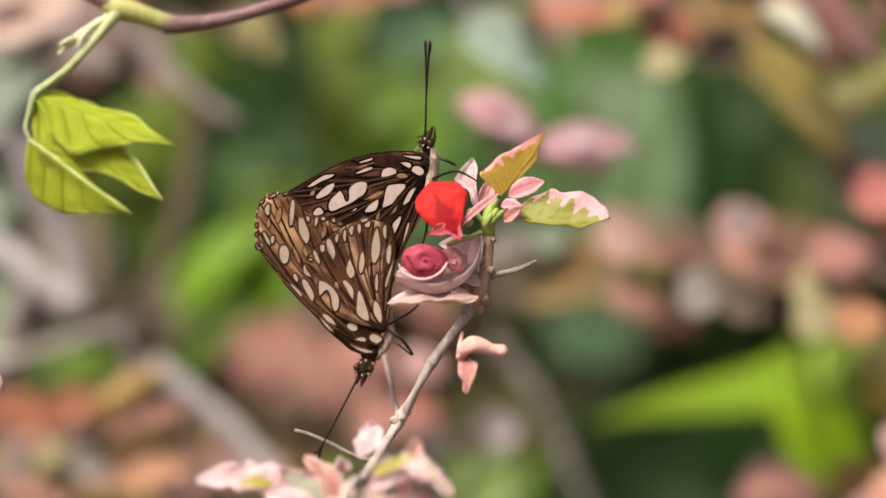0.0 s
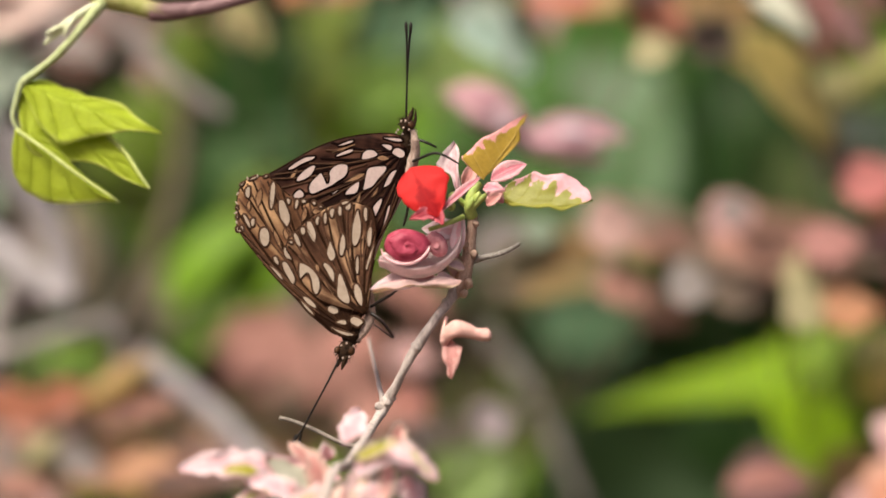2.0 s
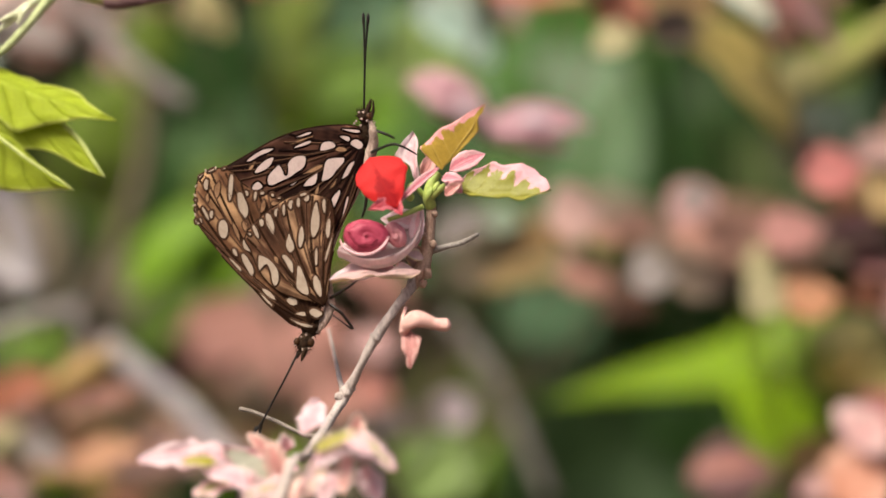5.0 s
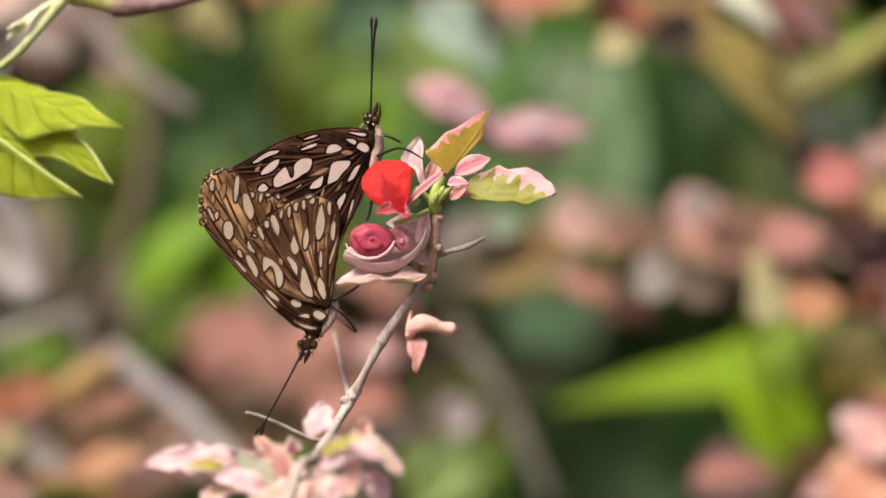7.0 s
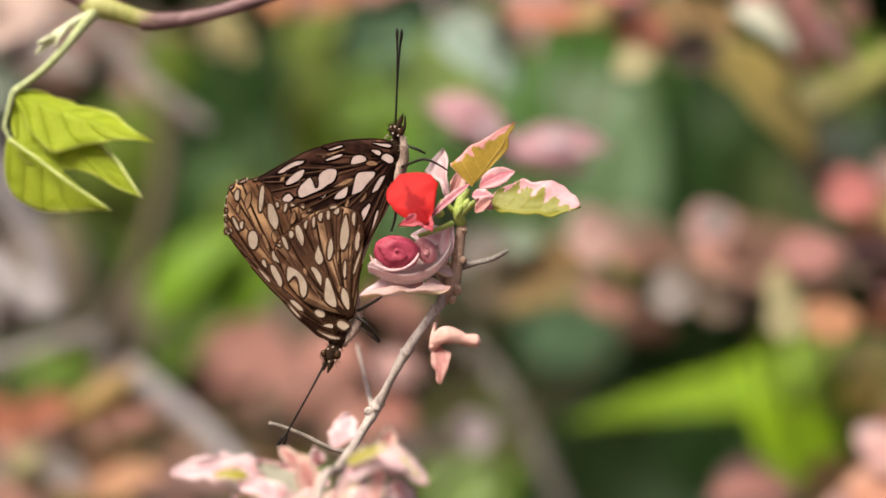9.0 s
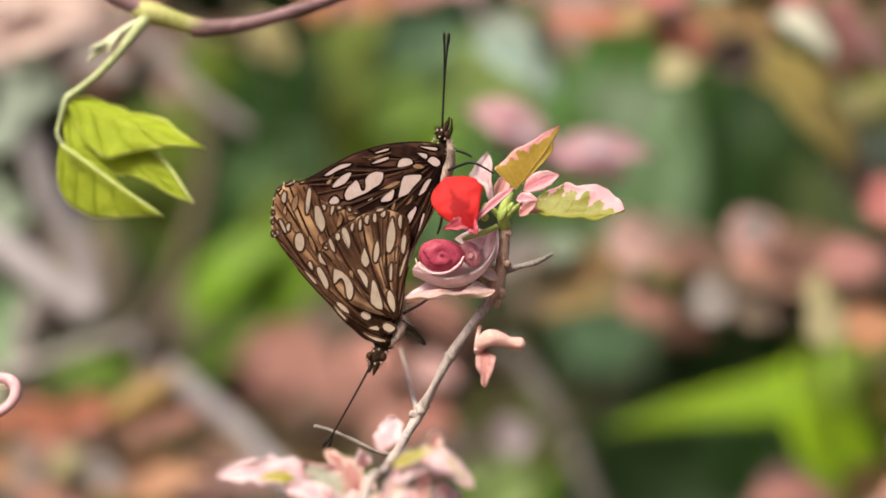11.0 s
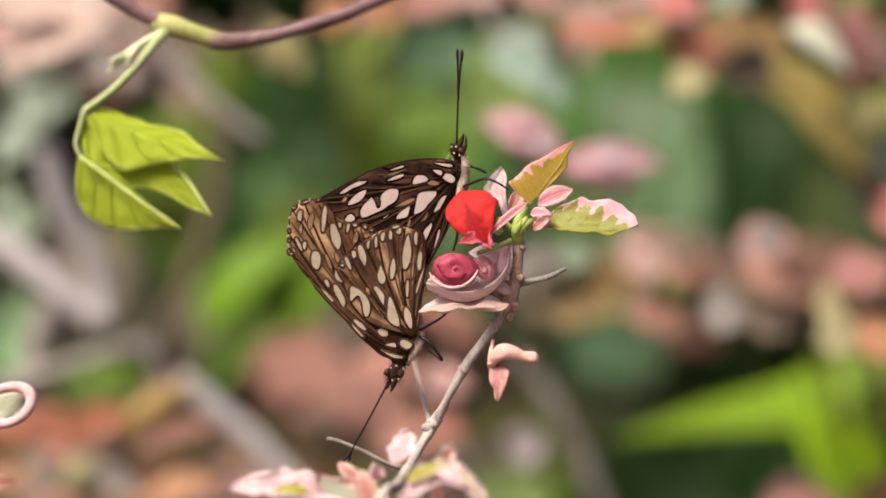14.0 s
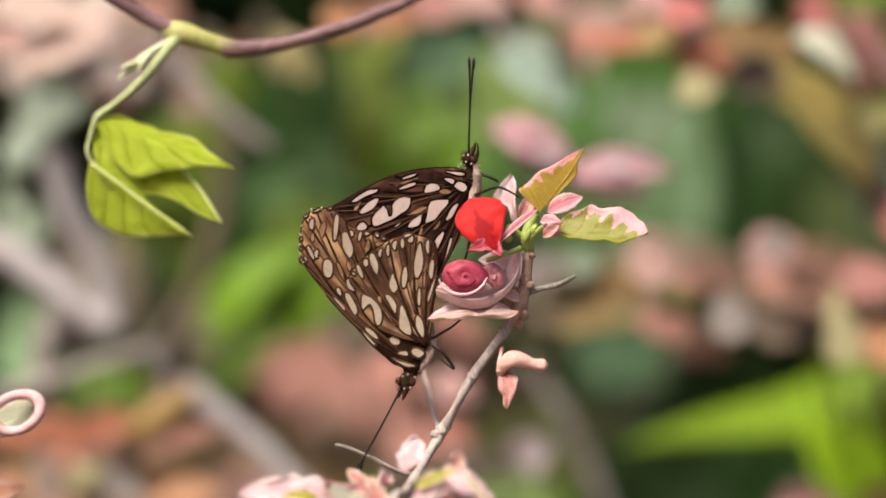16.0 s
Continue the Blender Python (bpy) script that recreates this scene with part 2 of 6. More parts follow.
# the darker red inner base paints a shadow seen through the thin leaf
M["leaf_red"] = leaf_material("scarlet_leaf_shadow_patch", (0.36, 0.010, 0.014), (0.64, 0.030, 0.030), 0.33, 0.28, (0.48, 0.018, 0.02), 0.5, soft=0.16, jitter=0.10, blotch=0.7, relief=0.0001, side_veins=0.1, gloss=0.08, along=0.9)
M["leaf_pink"] = leaf_material("rose_pink_leaf", (0.82, 0.27, 0.34), (0.90, 0.52, 0.56), 0.55, 0.28, (0.88, 0.56, 0.60), blotch=0.5)
M["leaf_pale"] = leaf_material("pale_pink_leaf", (0.88, 0.52, 0.57), (0.92, 0.70, 0.73), 0.45, 0.28, (0.86, 0.58, 0.58), blotch=0.8)
M["leaf_cup"] = leaf_material("silvery_pink_leaf", (0.72, 0.58, 0.58), (0.86, 0.66, 0.67), 0.80, 0.4, (0.78, 0.60, 0.60), 0.3, blotch=0.4)
M["leaf_mixed"] = leaf_material("white_pink_leaf_green_blotch", (0.48, 0.46, 0.14), (0.84, 0.60, 0.59), 0.30, 0.28, (0.88, 0.62, 0.60), blotch=0.9)
M["leaf_peach"] = leaf_material("peach_leaf", (0.88, 0.46, 0.42), (0.93, 0.68, 0.60), 0.5, 0.28, (0.90, 0.60, 0.54), blotch=0.6)
M["bud_magenta"] = rough_material("magenta_leaf_roll", (0.26, 0.015, 0.045), (0.52, 0.085, 0.14), 240, 0.5, 0.0005, gloss=0.25)
M["bud_dusky"] = rough_material("dusky_pink_leaf_roll", (0.34, 0.08, 0.11), (0.60, 0.28, 0.30), 240, 0.5, 0.0005, gloss=0.25)
# darker copy of the salmon leaf, with half shade mixed into its colour
M["far_dusky_shaded"] = leaf_material("dusky_rose_leaf_half_shade", (0.43, 0.175, 0.14), (0.48, 0.25, 0.215), 0.6, 0.3, blotch=0.6)
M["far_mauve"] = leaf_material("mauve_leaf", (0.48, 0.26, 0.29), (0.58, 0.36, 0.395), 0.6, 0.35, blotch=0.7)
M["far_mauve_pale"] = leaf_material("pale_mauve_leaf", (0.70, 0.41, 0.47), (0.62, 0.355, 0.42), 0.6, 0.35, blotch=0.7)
M["leaf_crimson"] = leaf_material("crimson_pink_leaf", (0.56, 0.05, 0.08), (0.68, 0.14, 0.18), 0.55, 0.3, (0.80, 0.2, 0.26), blotch=0.8, side_veins=0.1)
M["leaf_cream"] = leaf_material("pale_pink_leaf_cream_margin", (0.72, 0.48, 0.46), (0.76, 0.58, 0.38), 0.82, 0.3, (0.88, 0.70, 0.66), soft=0.08, blotch=0.3, side_veins=0.15)
M["leaf_curl"] = rough_material("curled_peach_leaf", (0.62, 0.28, 0.255), (0.84, 0.55, 0.48), 260, 0.55, 0.0003)
M["leaf_rosy"] = leaf_material("dusky_rose_small_leaf", (0.70, 0.30, 0.28), (0.80, 0.44, 0.40), 0.6, 0.28, (0.80, 0.42, 0.38), blotch=0.7)
M["leaf_rimmed"] = leaf_material("white_leaf_pink_rim", (0.66, 0.64, 0.52), (0.88, 0.50, 0.52), 0.74, 0.35, (0.7, 0.66, 0.54), blotch=0.12)
M["leaf_hollow"] = leaf_material("grey_green_leaf_hollow", (0.46, 0.47, 0.34), (0.62, 0.60, 0.48), 0.7, 0.3, (0.6, 0.6, 0.46), blotch=0.3)
M["leaf_rim"] = rough_material("pale_pink_leaf_rim", (0.74, 0.37, 0.40), (0.84, 0.55, 0.58), 300, 0.6, 0.0003)
M["far_salmon"] = leaf_material("salmon_leaf", (0.60, 0.26, 0.17), (0.66, 0.36, 0.27), 0.6, 0.35, blotch=0.6)
M["far_rose"] = leaf_material("clear_rose_leaf", (0.62, 0.31, 0.28), (0.72, 0.45, 0.42), 0.6, 0.35, blotch=0.6)
M["far_lilac"] = leaf_material("greyish_lilac_leaf", (0.42, 0.33, 0.36), (0.52, 0.43, 0.46), 0.6, 0.35, blotch=0.6)
# gloss highlights are drawn as small leaves in this pale lilac
M["far_lilac_glint"] = leaf_material("lilac_leaf_glint", (0.72, 0.56, 0.62), (0.76, 0.62, 0.67), 0.6, 0.35, blotch=0.5)
M["far_pink"] = leaf_material("dusty_pink_leaf", (0.58, 0.32, 0.31), (0.68, 0.46, 0.45), 0.6, 0.35, blotch=0.6)
M["far_orange"] = leaf_material("orange_leaf", (0.50, 0.20, 0.085), (0.56, 0.29, 0.16), 0.6, 0.35, blotch=0.6)
M["far_lime"] = leaf_material("lime_green_leaf", (0.30, 0.48, 0.009), (0.33, 0.50, 0.013), 0.9, 0.45, (0.30, 0.46, 0.009), jitter=0.12)
M["far_leafgreen"] = leaf_material("fresh_green_leaf", (0.20, 0.36, 0.016), (0.24, 0.40, 0.03), 0.9, 0.4, jitter=0.2)
M["far_green"] = leaf_material("mid_green_leaf", (0.080, 0.175, 0.036), (0.10, 0.21, 0.052), 0.8, 0.3, jitter=0.3, gloss=0.1)
# leaf green taken down to the tone of shaded gaps
M["far_darkened"] = leaf_material("green_leaf_painted_shade", (0.028, 0.063, 0.016), (0.038, 0.082, 0.023), 0.8, 0.25, jitter=0.4, gloss=0.1)
# hedge green darkened so that its colour carries the shade
M["far_hedge"] = leaf_material("hedge_leaf_painted_shade", (0.034, 0.068, 0.019), (0.046, 0.090, 0.028), 0.8, 0.25, jitter=0.4, gloss=0.1)
M["far_sage"] = leaf_material("grey_green_leaf", (0.42, 0.55, 0.47), (0.52, 0.63, 0.56), 0.6, 0.3)
M["far_peach"] = leaf_material("sandy_peach_leaf", (0.56, 0.36, 0.24), (0.64, 0.45, 0.32), 0.6, 0.35, blotch=0.6)
M["far_sage_soft"] = leaf_material("soft_grey_green_leaf", (0.34, 0.40, 0.32), (0.44, 0.50, 0.42), 0.6, 0.3)
M["far_pale"] = leaf_material("pale_rose_leaf", (0.70, 0.54, 0.50), (0.78, 0.66, 0.62), 0.6, 0.35, blotch=0.6)
M["far_gold"] = leaf_material("dry_golden_leaf", (0.44, 0.30, 0.07), (0.52, 0.38, 0.13), 0.6, 0.35)
# near-black colour that paints the shade deep in the hedge
M["far_shade"] = rough_material("hedge_painted_shade", (0.012, 0.022, 0.008), (0.04, 0.07, 0.02), 14, 0.9, 0.01)
M["far_olive"] = leaf_material("olive_green_leaf", (0.14, 0.205, 0.026), (0.18, 0.245, 0.04), 0.8, 0.35, jitter=0.3, gloss=0.1)
M["far_sage_dark"] = leaf_material("bluish_green_leaf", (0.10, 0.17, 0.085), (0.14, 0.22, 0.12), 0.8, 0.3, jitter=0.3, gloss=0.1)
M["far_sage_mid"] = leaf_material("soft_green_leaf", (0.26, 0.40, 0.20), (0.32, 0.46, 0.26), 0.8, 0.3, jitter=0.3)
M["far_midgreen"] = leaf_material("sage_green_leaf", (0.098, 0.178, 0.072), (0.12, 0.21, 0.092), 0.8, 0.3, jitter=0.25, gloss=0.1)
M["far_broad"] = leaf_material("broad_green_leaf", (0.071, 0.138, 0.048), (0.082, 0.154, 0.057), 0.8, 0.3, jitter=0.06)
M["far_straw"] = leaf_material("straw_yellow_leaf", (0.54, 0.46, 0.20), (0.62, 0.54, 0.28), 0.7, 0.35, blotch=0.6)
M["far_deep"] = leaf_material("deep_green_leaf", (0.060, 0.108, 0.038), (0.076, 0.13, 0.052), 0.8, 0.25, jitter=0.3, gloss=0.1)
M["far_fresh"] = leaf_material("pale_fresh_green_leaf", (0.27, 0.38, 0.11), (0.33, 0.44, 0.16), 0.8, 0.35, jitter=0.3)
M["far_tan"] = leaf_material("dry_tan_leaf", (0.34, 0.27, 0.19), (0.40, 0.33, 0.24), 0.7, 0.3, jitter=0.3)
M["behind_beige_pink"] = leaf_material("beige_pink_leaf", (0.50, 0.315, 0.285), (0.56, 0.35, 0.32), 0.7, 0.35, jitter=0.2, blotch=0.6, gloss=0.2)
M["behind_soft_rose"] = leaf_material("soft_rose_leaf", (0.53, 0.315, 0.305), (0.58, 0.35, 0.34), 0.7, 0.35, jitter=0.2, blotch=0.6, gloss=0.2)
M["behind_soft_salmon"] = leaf_material("soft_salmon_leaf", (0.47, 0.245, 0.195), (0.52, 0.275, 0.22), 0.7, 0.35, jitter=0.2, blotch=0.6, gloss=0.2)
M["behind_brown_rose"] = leaf_material("brown_rose_leaf", (0.32, 0.172, 0.132), (0.35, 0.19, 0.147), 0.7, 0.35, jitter=0.2, blotch=0.6, gloss=0.2)
M["behind_coral_pink"] = leaf_material("coral_pink_leaf", (0.568, 0.205, 0.192), (0.637, 0.230, 0.215), 0.7, 0.35, jitter=0.2, blotch=0.6, gloss=0.2)
M["behind_dusty_rose"] = leaf_material("dusty_rose_leaf", (0.404, 0.192, 0.177), (0.452, 0.215, 0.198), 0.7, 0.35, jitter=0.2, blotch=0.6, gloss=0.2)
M["behind_mauve_brown"] = leaf_material("mauve_brown_leaf", (0.285, 0.21, 0.160), (0.315, 0.23, 0.178), 0.7, 0.35, jitter=0.2, blotch=0.6, gloss=0.2)
M["behind_grey_lilac"] = leaf_material("grey_lilac_leaf", (0.344, 0.292, 0.278), (0.385, 0.327, 0.311), 0.7, 0.35, jitter=0.2, blotch=0.6, gloss=0.2)
M["behind_ochre"] = leaf_material("ochre_leaf", (0.270, 0.168, 0.075), (0.302, 0.188, 0.084), 0.7, 0.35, jitter=0.2, blotch=0.6, gloss=0.2)
M["behind_moss"] = leaf_material("moss_leaf", (0.164, 0.211, 0.040), (0.184, 0.237, 0.045), 0.7, 0.35, jitter=0.2, blotch=0.6, gloss=0.2)
M["behind_straw"] = leaf_material("straw_leaf", (0.40, 0.345, 0.195), (0.45, 0.39, 0.22), 0.7, 0.35, jitter=0.2, blotch=0.6, gloss=0.2)
M["behind_tan_orange"] = leaf_material("tan_orange_leaf", (0.474, 0.232, 0.132), (0.531, 0.259, 0.148), 0.7, 0.35, jitter=0.2, blotch=0.6, gloss=0.2)
M["behind_dark_rust"] = leaf_material("dark_rust_leaf", (0.166, 0.083, 0.056), (0.186, 0.094, 0.062), 0.7, 0.35, jitter=0.2, blotch=0.6, gloss=0.2)
M["behind_sage"] = leaf_material("sage_leaf", (0.282, 0.337, 0.249), (0.316, 0.377, 0.279), 0.7, 0.35, jitter=0.2, blotch=0.6, gloss=0.2)
M["behind_dull_sage"] = leaf_material("dull_sage_leaf", (0.098, 0.178, 0.094), (0.11, 0.20, 0.105), 0.7, 0.35, jitter=0.2, blotch=0.6, gloss=0.2)
M["behind_coral"] = leaf_material("coral_leaf", (0.595, 0.251, 0.169), (0.666, 0.281, 0.189), 0.7, 0.35, jitter=0.2, blotch=0.6, gloss=0.2)
M["behind_straw_gold"] = leaf_material("straw_gold_leaf", (0.471, 0.323, 0.150), (0.528, 0.362, 0.168), 0.7, 0.35, jitter=0.2, blotch=0.6, gloss=0.2)
M["behind_olive_straw"] = leaf_material("olive_straw_leaf", (0.282, 0.253, 0.109), (0.316, 0.284, 0.122), 0.7, 0.35, jitter=0.2, blotch=0.6, gloss=0.2)
M["behind_cream"] = leaf_material("cream_leaf", (0.84, 0.82, 0.68), (0.88, 0.87, 0.75), 0.7, 0.35, jitter=0.2, blotch=0.6, gloss=0.2)
M["behind_dusky_mauve"] = leaf_material("dusky_mauve_leaf", (0.284, 0.154, 0.154), (0.318, 0.172, 0.172), 0.7, 0.35, jitter=0.2, blotch=0.6, gloss=0.2)
M["behind_golden"] = leaf_material("golden_leaf", (0.46, 0.37, 0.13), (0.50, 0.40, 0.15), 0.7, 0.35, jitter=0.2, blotch=0.6, gloss=0.2)
M["behind_slate_green"] = leaf_material("slate_green_leaf", (0.086, 0.106, 0.079), (0.096, 0.118, 0.088), 0.7, 0.35, jitter=0.2, blotch=0.6, gloss=0.2)
M["behind_deep_olive"] = leaf_material("deep_olive_leaf", (0.068, 0.098, 0.026), (0.076, 0.108, 0.03), 0.7, 0.35, jitter=0.2, blotch=0.6, gloss=0.2)
M["behind_dusky_pink"] = leaf_material("dusky_pink_leaf", (0.50, 0.25, 0.21), (0.55, 0.275, 0.23), 0.7, 0.35, jitter=0.2, blotch=0.6, gloss=0.2)
M["behind_rust_coral"] = leaf_material("rust_coral_leaf", (0.409, 0.158, 0.095), (0.458, 0.177, 0.106), 0.7, 0.35, jitter=0.2, blotch=0.6, gloss=0.2)
M["behind_gold_olive"] = leaf_material("gold_olive_leaf", (0.308, 0.186, 0.046), (0.345, 0.209, 0.051), 0.7, 0.35, jitter=0.2, blotch=0.6, gloss=0.2)
M["behind_leaf_moss"] = leaf_material("leaf_moss_leaf", (0.157, 0.255, 0.045), (0.176, 0.285, 0.050), 0.7, 0.35, jitter=0.2, blotch=0.6, gloss=0.2)
M["behind_peach"] = leaf_material("peach_leaf", (0.497, 0.267, 0.162), (0.557, 0.299, 0.181), 0.7, 0.35, jitter=0.2, blotch=0.6, gloss=0.2)
M["behind_blush_white"] = leaf_material("blush_white_leaf", (0.70, 0.52, 0.46), (0.78, 0.60, 0.55), 0.7, 0.35, jitter=0.2, blotch=0.6, gloss=0.2)
M["bark_olive"] = rough_material("olive_green_bark", (0.24, 0.235, 0.06), (0.36, 0.34, 0.12), 60, 0.8, 0.0002)
M["soil"] = rough_material("leaf_litter_soil", (0.03, 0.022, 0.015), (0.13, 0.09, 0.055), 9, 0.95, 0.01)


# ---------------------------------------------------------------- building helpers
def place(p):
    """Millimetres (x right, depth, height) round the shoot, to metres in the world."""
    return Vector((p[0] * MM, p[1] * MM, H + p[2] * MM))


def thing(name, origin, label, category, group="", kind=""):
    ob = new(name)
    ob.empty_display_size = 0.01
    ob.location = origin
    return tagged(ob, label, category, group, kind)


def base_of(ob):
    p = Vector()
    while ob:
        p += ob.location
        ob = ob.parent
    return p


def part(name, bm, mat, parent, label="", smooth=True, bevel=False):
    """One mesh part under its thing; the bmesh is given in world metres."""
    bmesh.ops.translate(bm, verts=bm.verts, vec=-base_of(parent))
    bmesh.ops.recalc_face_normals(bm, faces=bm.faces)
    me = bpy.data.meshes.new(name)
    bm.to_mesh(me)
    bm.free()
    for f in me.polygons:
        f.use_smooth = smooth
    me.materials.append(mat)
    ob = new(name, me)
    ob.parent = parent
    if label:
        ob["label"] = label
    return ob


def smooth_line(pts, steps=6, closed=False):
    """A Catmull-Rom line through a few points."""
    pts = [Vector(p) for p in pts]
    n, out = len(pts), []
    for i in range(n if closed else n - 1):
        if closed:
            a, b, c, d = pts[i - 1], pts[i], pts[(i + 1) % n], pts[(i + 2) % n]
        else:
            a, b, c, d = pts[max(i - 1, 0)], pts[i], pts[i + 1], pts[min(i + 2, n - 1)]
        for k in range(steps):
            t = k / steps
            out.append(0.5 * (2 * b + (c - a) * t + (2 * a - 5 * b + 4 * c - d) * t * t + (3 * b - a - 3 * c + d) * t ** 3))
    if not closed:
        out.append(pts[-1])
    return out


def tube(bm, pts, radii, sides=10, knobs=0.0, seed=0, steps=6):
    """A tapered, slightly knobbly stem through points in millimetres; radii in millimetres."""
    line = smooth_line([place(p) for p in pts], steps)
    rs = smooth_line([Vector((r, 0, 0)) for r in radii], steps)
    rings = []
    side = None
    for i, p in enumerate(line):
        way = (line[min(i + 1, len(line) - 1)] - line[max(i - 1, 0)]).normalized()
        if side is None:
            side = way.orthogonal().normalized()
        side = (side - way * side.dot(way)).normalized()
        up = way.cross(side)
        ring = []
        for k in range(sides):
            a = 2 * math.pi * k / sides
            r = rs[i].x * MM
            if knobs:
                r *= 1 + knobs * noise.noise(Vector((p.x * 260 + seed, p.z * 260 + math.cos(a), p.y * 260 + math.sin(a))))
            ring.append(bm.verts.new(p + side * math.cos(a) * r + up * math.sin(a) * r))
        rings.append(ring)
    for a, b in zip(rings, rings[1:]):
        for k in range(sides):
            bm.faces.new((a[k], a[(k + 1) % sides], b[(k + 1) % sides], b[k]))
    bm.faces.new(rings[0])
    bm.faces.new(rings[-1])
    return bm


def blob(bm, centre, size, turn=(0, 0, 0), rough=0.0, seed=0, segs=14):
    """A lumpy rounded body (millimetres)."""
    made = bmesh.ops.create_uvsphere(bm, u_segments=segs, v_segments=max(8, segs * 2 // 3), radius=1.0)["verts"]
    m = Matrix.Translation(place(centre)) @ Euler([radians(a) for a in turn]).to_matrix().to_4x4()
    for v in made:
        k = 1 + rough * noise.noise(v.co * 3.1 + Vector((seed, seed * 0.7, 0)))
        v.co = m @ Vector((v.co.x * size[0] * MM / 2 * k, v.co.y * size[1] * MM / 2 * k, v.co.z * size[2] * MM / 2 * k))
    return bm


LEAF_SHAPES = {"blunt": (1.0, 0.42), "ovate": (0.80, 0.85), "round": (0.85, 0.55), "lance": (0.70, 1.05), "cordate": (0.60, 0.62)}


def leaf_bm(length, width, shape="ovate", bend=0.1, fold=0.15, wave=0.06, seed=0, nu=14, nv=8, thick=0.25, roll=0.0, prof=None, tilt=0.0, sag=0.0):
    """A leaf along +x with its upper face to +z, in millimetres: curved midrib, folded halves, wavy edge, two skins."""
    p, q = LEAF_SHAPES[shape]
    bm = bmesh.new()
    uvl = bm.loops.layers.uv.new("UVMap")
    grid, coords = {}, {}
    if prof:     # own outline: along, upper half, lower half (shares of the length)
        line = smooth_line([Vector((0, 0.012, -0.012))] + [Vector(r) for r in prof] + [Vector((1, 0, 0))], 5)
        us, his, los = zip(*line)
    for side in (0, 1):
        for i in range(nu + 1):
            u = i / nu
            w = width / 2 * max(math.sin(math.pi * u ** p), 0.0) ** q if 0 < u < 1 else 0.0
            if i == 0:
                w = width * 0.035
            hi = lo = w
            if prof:
                hi, lo = np.interp(u, us, his) * length, -np.interp(u, us, los) * length
            for j in range(nv + 1):
                v = 2 * j / nv - 1
                n1 = noise.noise(Vector((u * 4.2 + seed * 3.7, v * 1.6, seed * 1.3)))
                n2 = noise.noise(Vector((u * 8.5 + seed, v * 2.0 + 9, seed)))
                w = hi if v > 0 else lo
                y = v * w * (1 + wave * 1.4 * n2 * abs(v))
                z = abs(v) * w * fold + wave * width * n1 * abs(v) ** 1.5
                if roll:
                    rad = w / max(abs(roll), 0.01)
                    y, z = rad * math.sin(roll * v), rad * (1 - math.cos(roll * v)) + wave * width * n1 * abs(v)
                x = length * u
                z += bend * length * (4 * u * (1 - u) - 0.0) if bend >= 0 else bend * length * u * u
                z -= sag * length * 4 * u * (1 - u)
                grid[side, i, j] = bm.verts.new(Vector((x, y, z - side * thick)) * MM)
                coords[grid[side, i, j]] = (u, (v * (1 - abs(tilt)) + tilt) * 0.5 + 0.5)
    def quad(*vs):
        if len(set(vs)) == 4:
            f = bm.faces.new(vs)
            for l in f.loops:
                l[uvl].uv = coords[l.vert]
    for i in range(nu):
        for j in range(nv):
            quad(grid[0, i, j], grid[0, i + 1, j], grid[0, i + 1, j + 1], grid[0, i, j + 1])
            quad(grid[1, i, j], grid[1, i, j + 1], grid[1, i + 1, j + 1], grid[1, i + 1, j])
        for j in (0, nv):
            a = (grid[0, i, j], grid[1, i, j], grid[1, i + 1, j], grid[0, i + 1, j])
            quad(*(a if j == 0 else a[::-1]))
    return bm


def boat_bm(near, keel, far, thick=0.35, across=10):
    """A cupped leaf between its two edges and its keel (millimetres)."""
    bm = bmesh.new()
    uvl = bm.loops.layers.uv.new("UVMap")
    lines = [smooth_line([place(p) for p in row], 6) for row in (near, keel, far)]
    n = len(lines[0])
    coords, skins = {}, []
    for side in (0, 1):
        rows = []
        for i in range(n):
            a, k, b = (l[i] for l in lines)
            row = []
            for j in range(across + 1):
                v = j / across
                c = 2 * k - (a + b) / 2
                p = a * (1 - v) ** 2 + c * 2 * v * (1 - v) + b * v * v
                p = p + Vector((0, 0.6, -0.8)) * thick * MM * side
                vert = bm.verts.new(p)
                coords[vert] = (i / (n - 1), v)
                row.append(vert)
            rows.append(row)
        skins.append(rows)
        for i in range(n - 1):
            for j in range(across):
                bm.faces.new((rows[i][j], rows[i + 1][j], rows[i + 1][j + 1], rows[i][j + 1]))
    a, b = skins
    for i in range(n - 1):
        for j in (0, across):
            bm.faces.new((a[i][j], a[i + 1][j], b[i + 1][j], b[i][j]))
    for f in bm.faces:
        for l in f.loops:
            l[uvl].uv = coords[l.vert]
    return bm


def leaf_roll(bm, centre, size, turn, seed):
    """A young leaf still rolled into a bud: its layers step down in a spiral towards the heart."""
    made = bmesh.ops.create_uvsphere(bm, u_segments=80, v_segments=48, radius=1.0)["verts"]
    m = Matrix.Translation(place(centre)) @ Matrix.Rotation(radians(turn), 4, "Y") @ Matrix.Rotation(radians(90), 4, "X")
    for v in made:
        th, up = math.atan2(v.co.y, v.co.x), v.co.z
        r = math.hypot(v.co.x, v.co.y)
        wob = 0.2 * noise.noise(v.co * 2.3 + Vector((seed, 0, 0)))
        layer = (th / (2 * math.pi) + 1.6 * r + wob + seed * 0.37) % 1.0
        step = (1 - layer) ** 2 * min(1.0, (1 - r) * 6) * (1 if up > 0 else 0)
        k = 1 - 0.06 * noise.noise(v.co * 2.4 + Vector((seed, 0, 0)))
        v.co = m @ Vector((v.co.x * size[0] * MM / 2 * k, v.co.y * size[2] * MM / 2 * k, (v.co.z * k - 0.24 * step - 0.05 * math.exp(-(r / 0.3) ** 2) * (up > 0)) * size[1] * MM / 2))


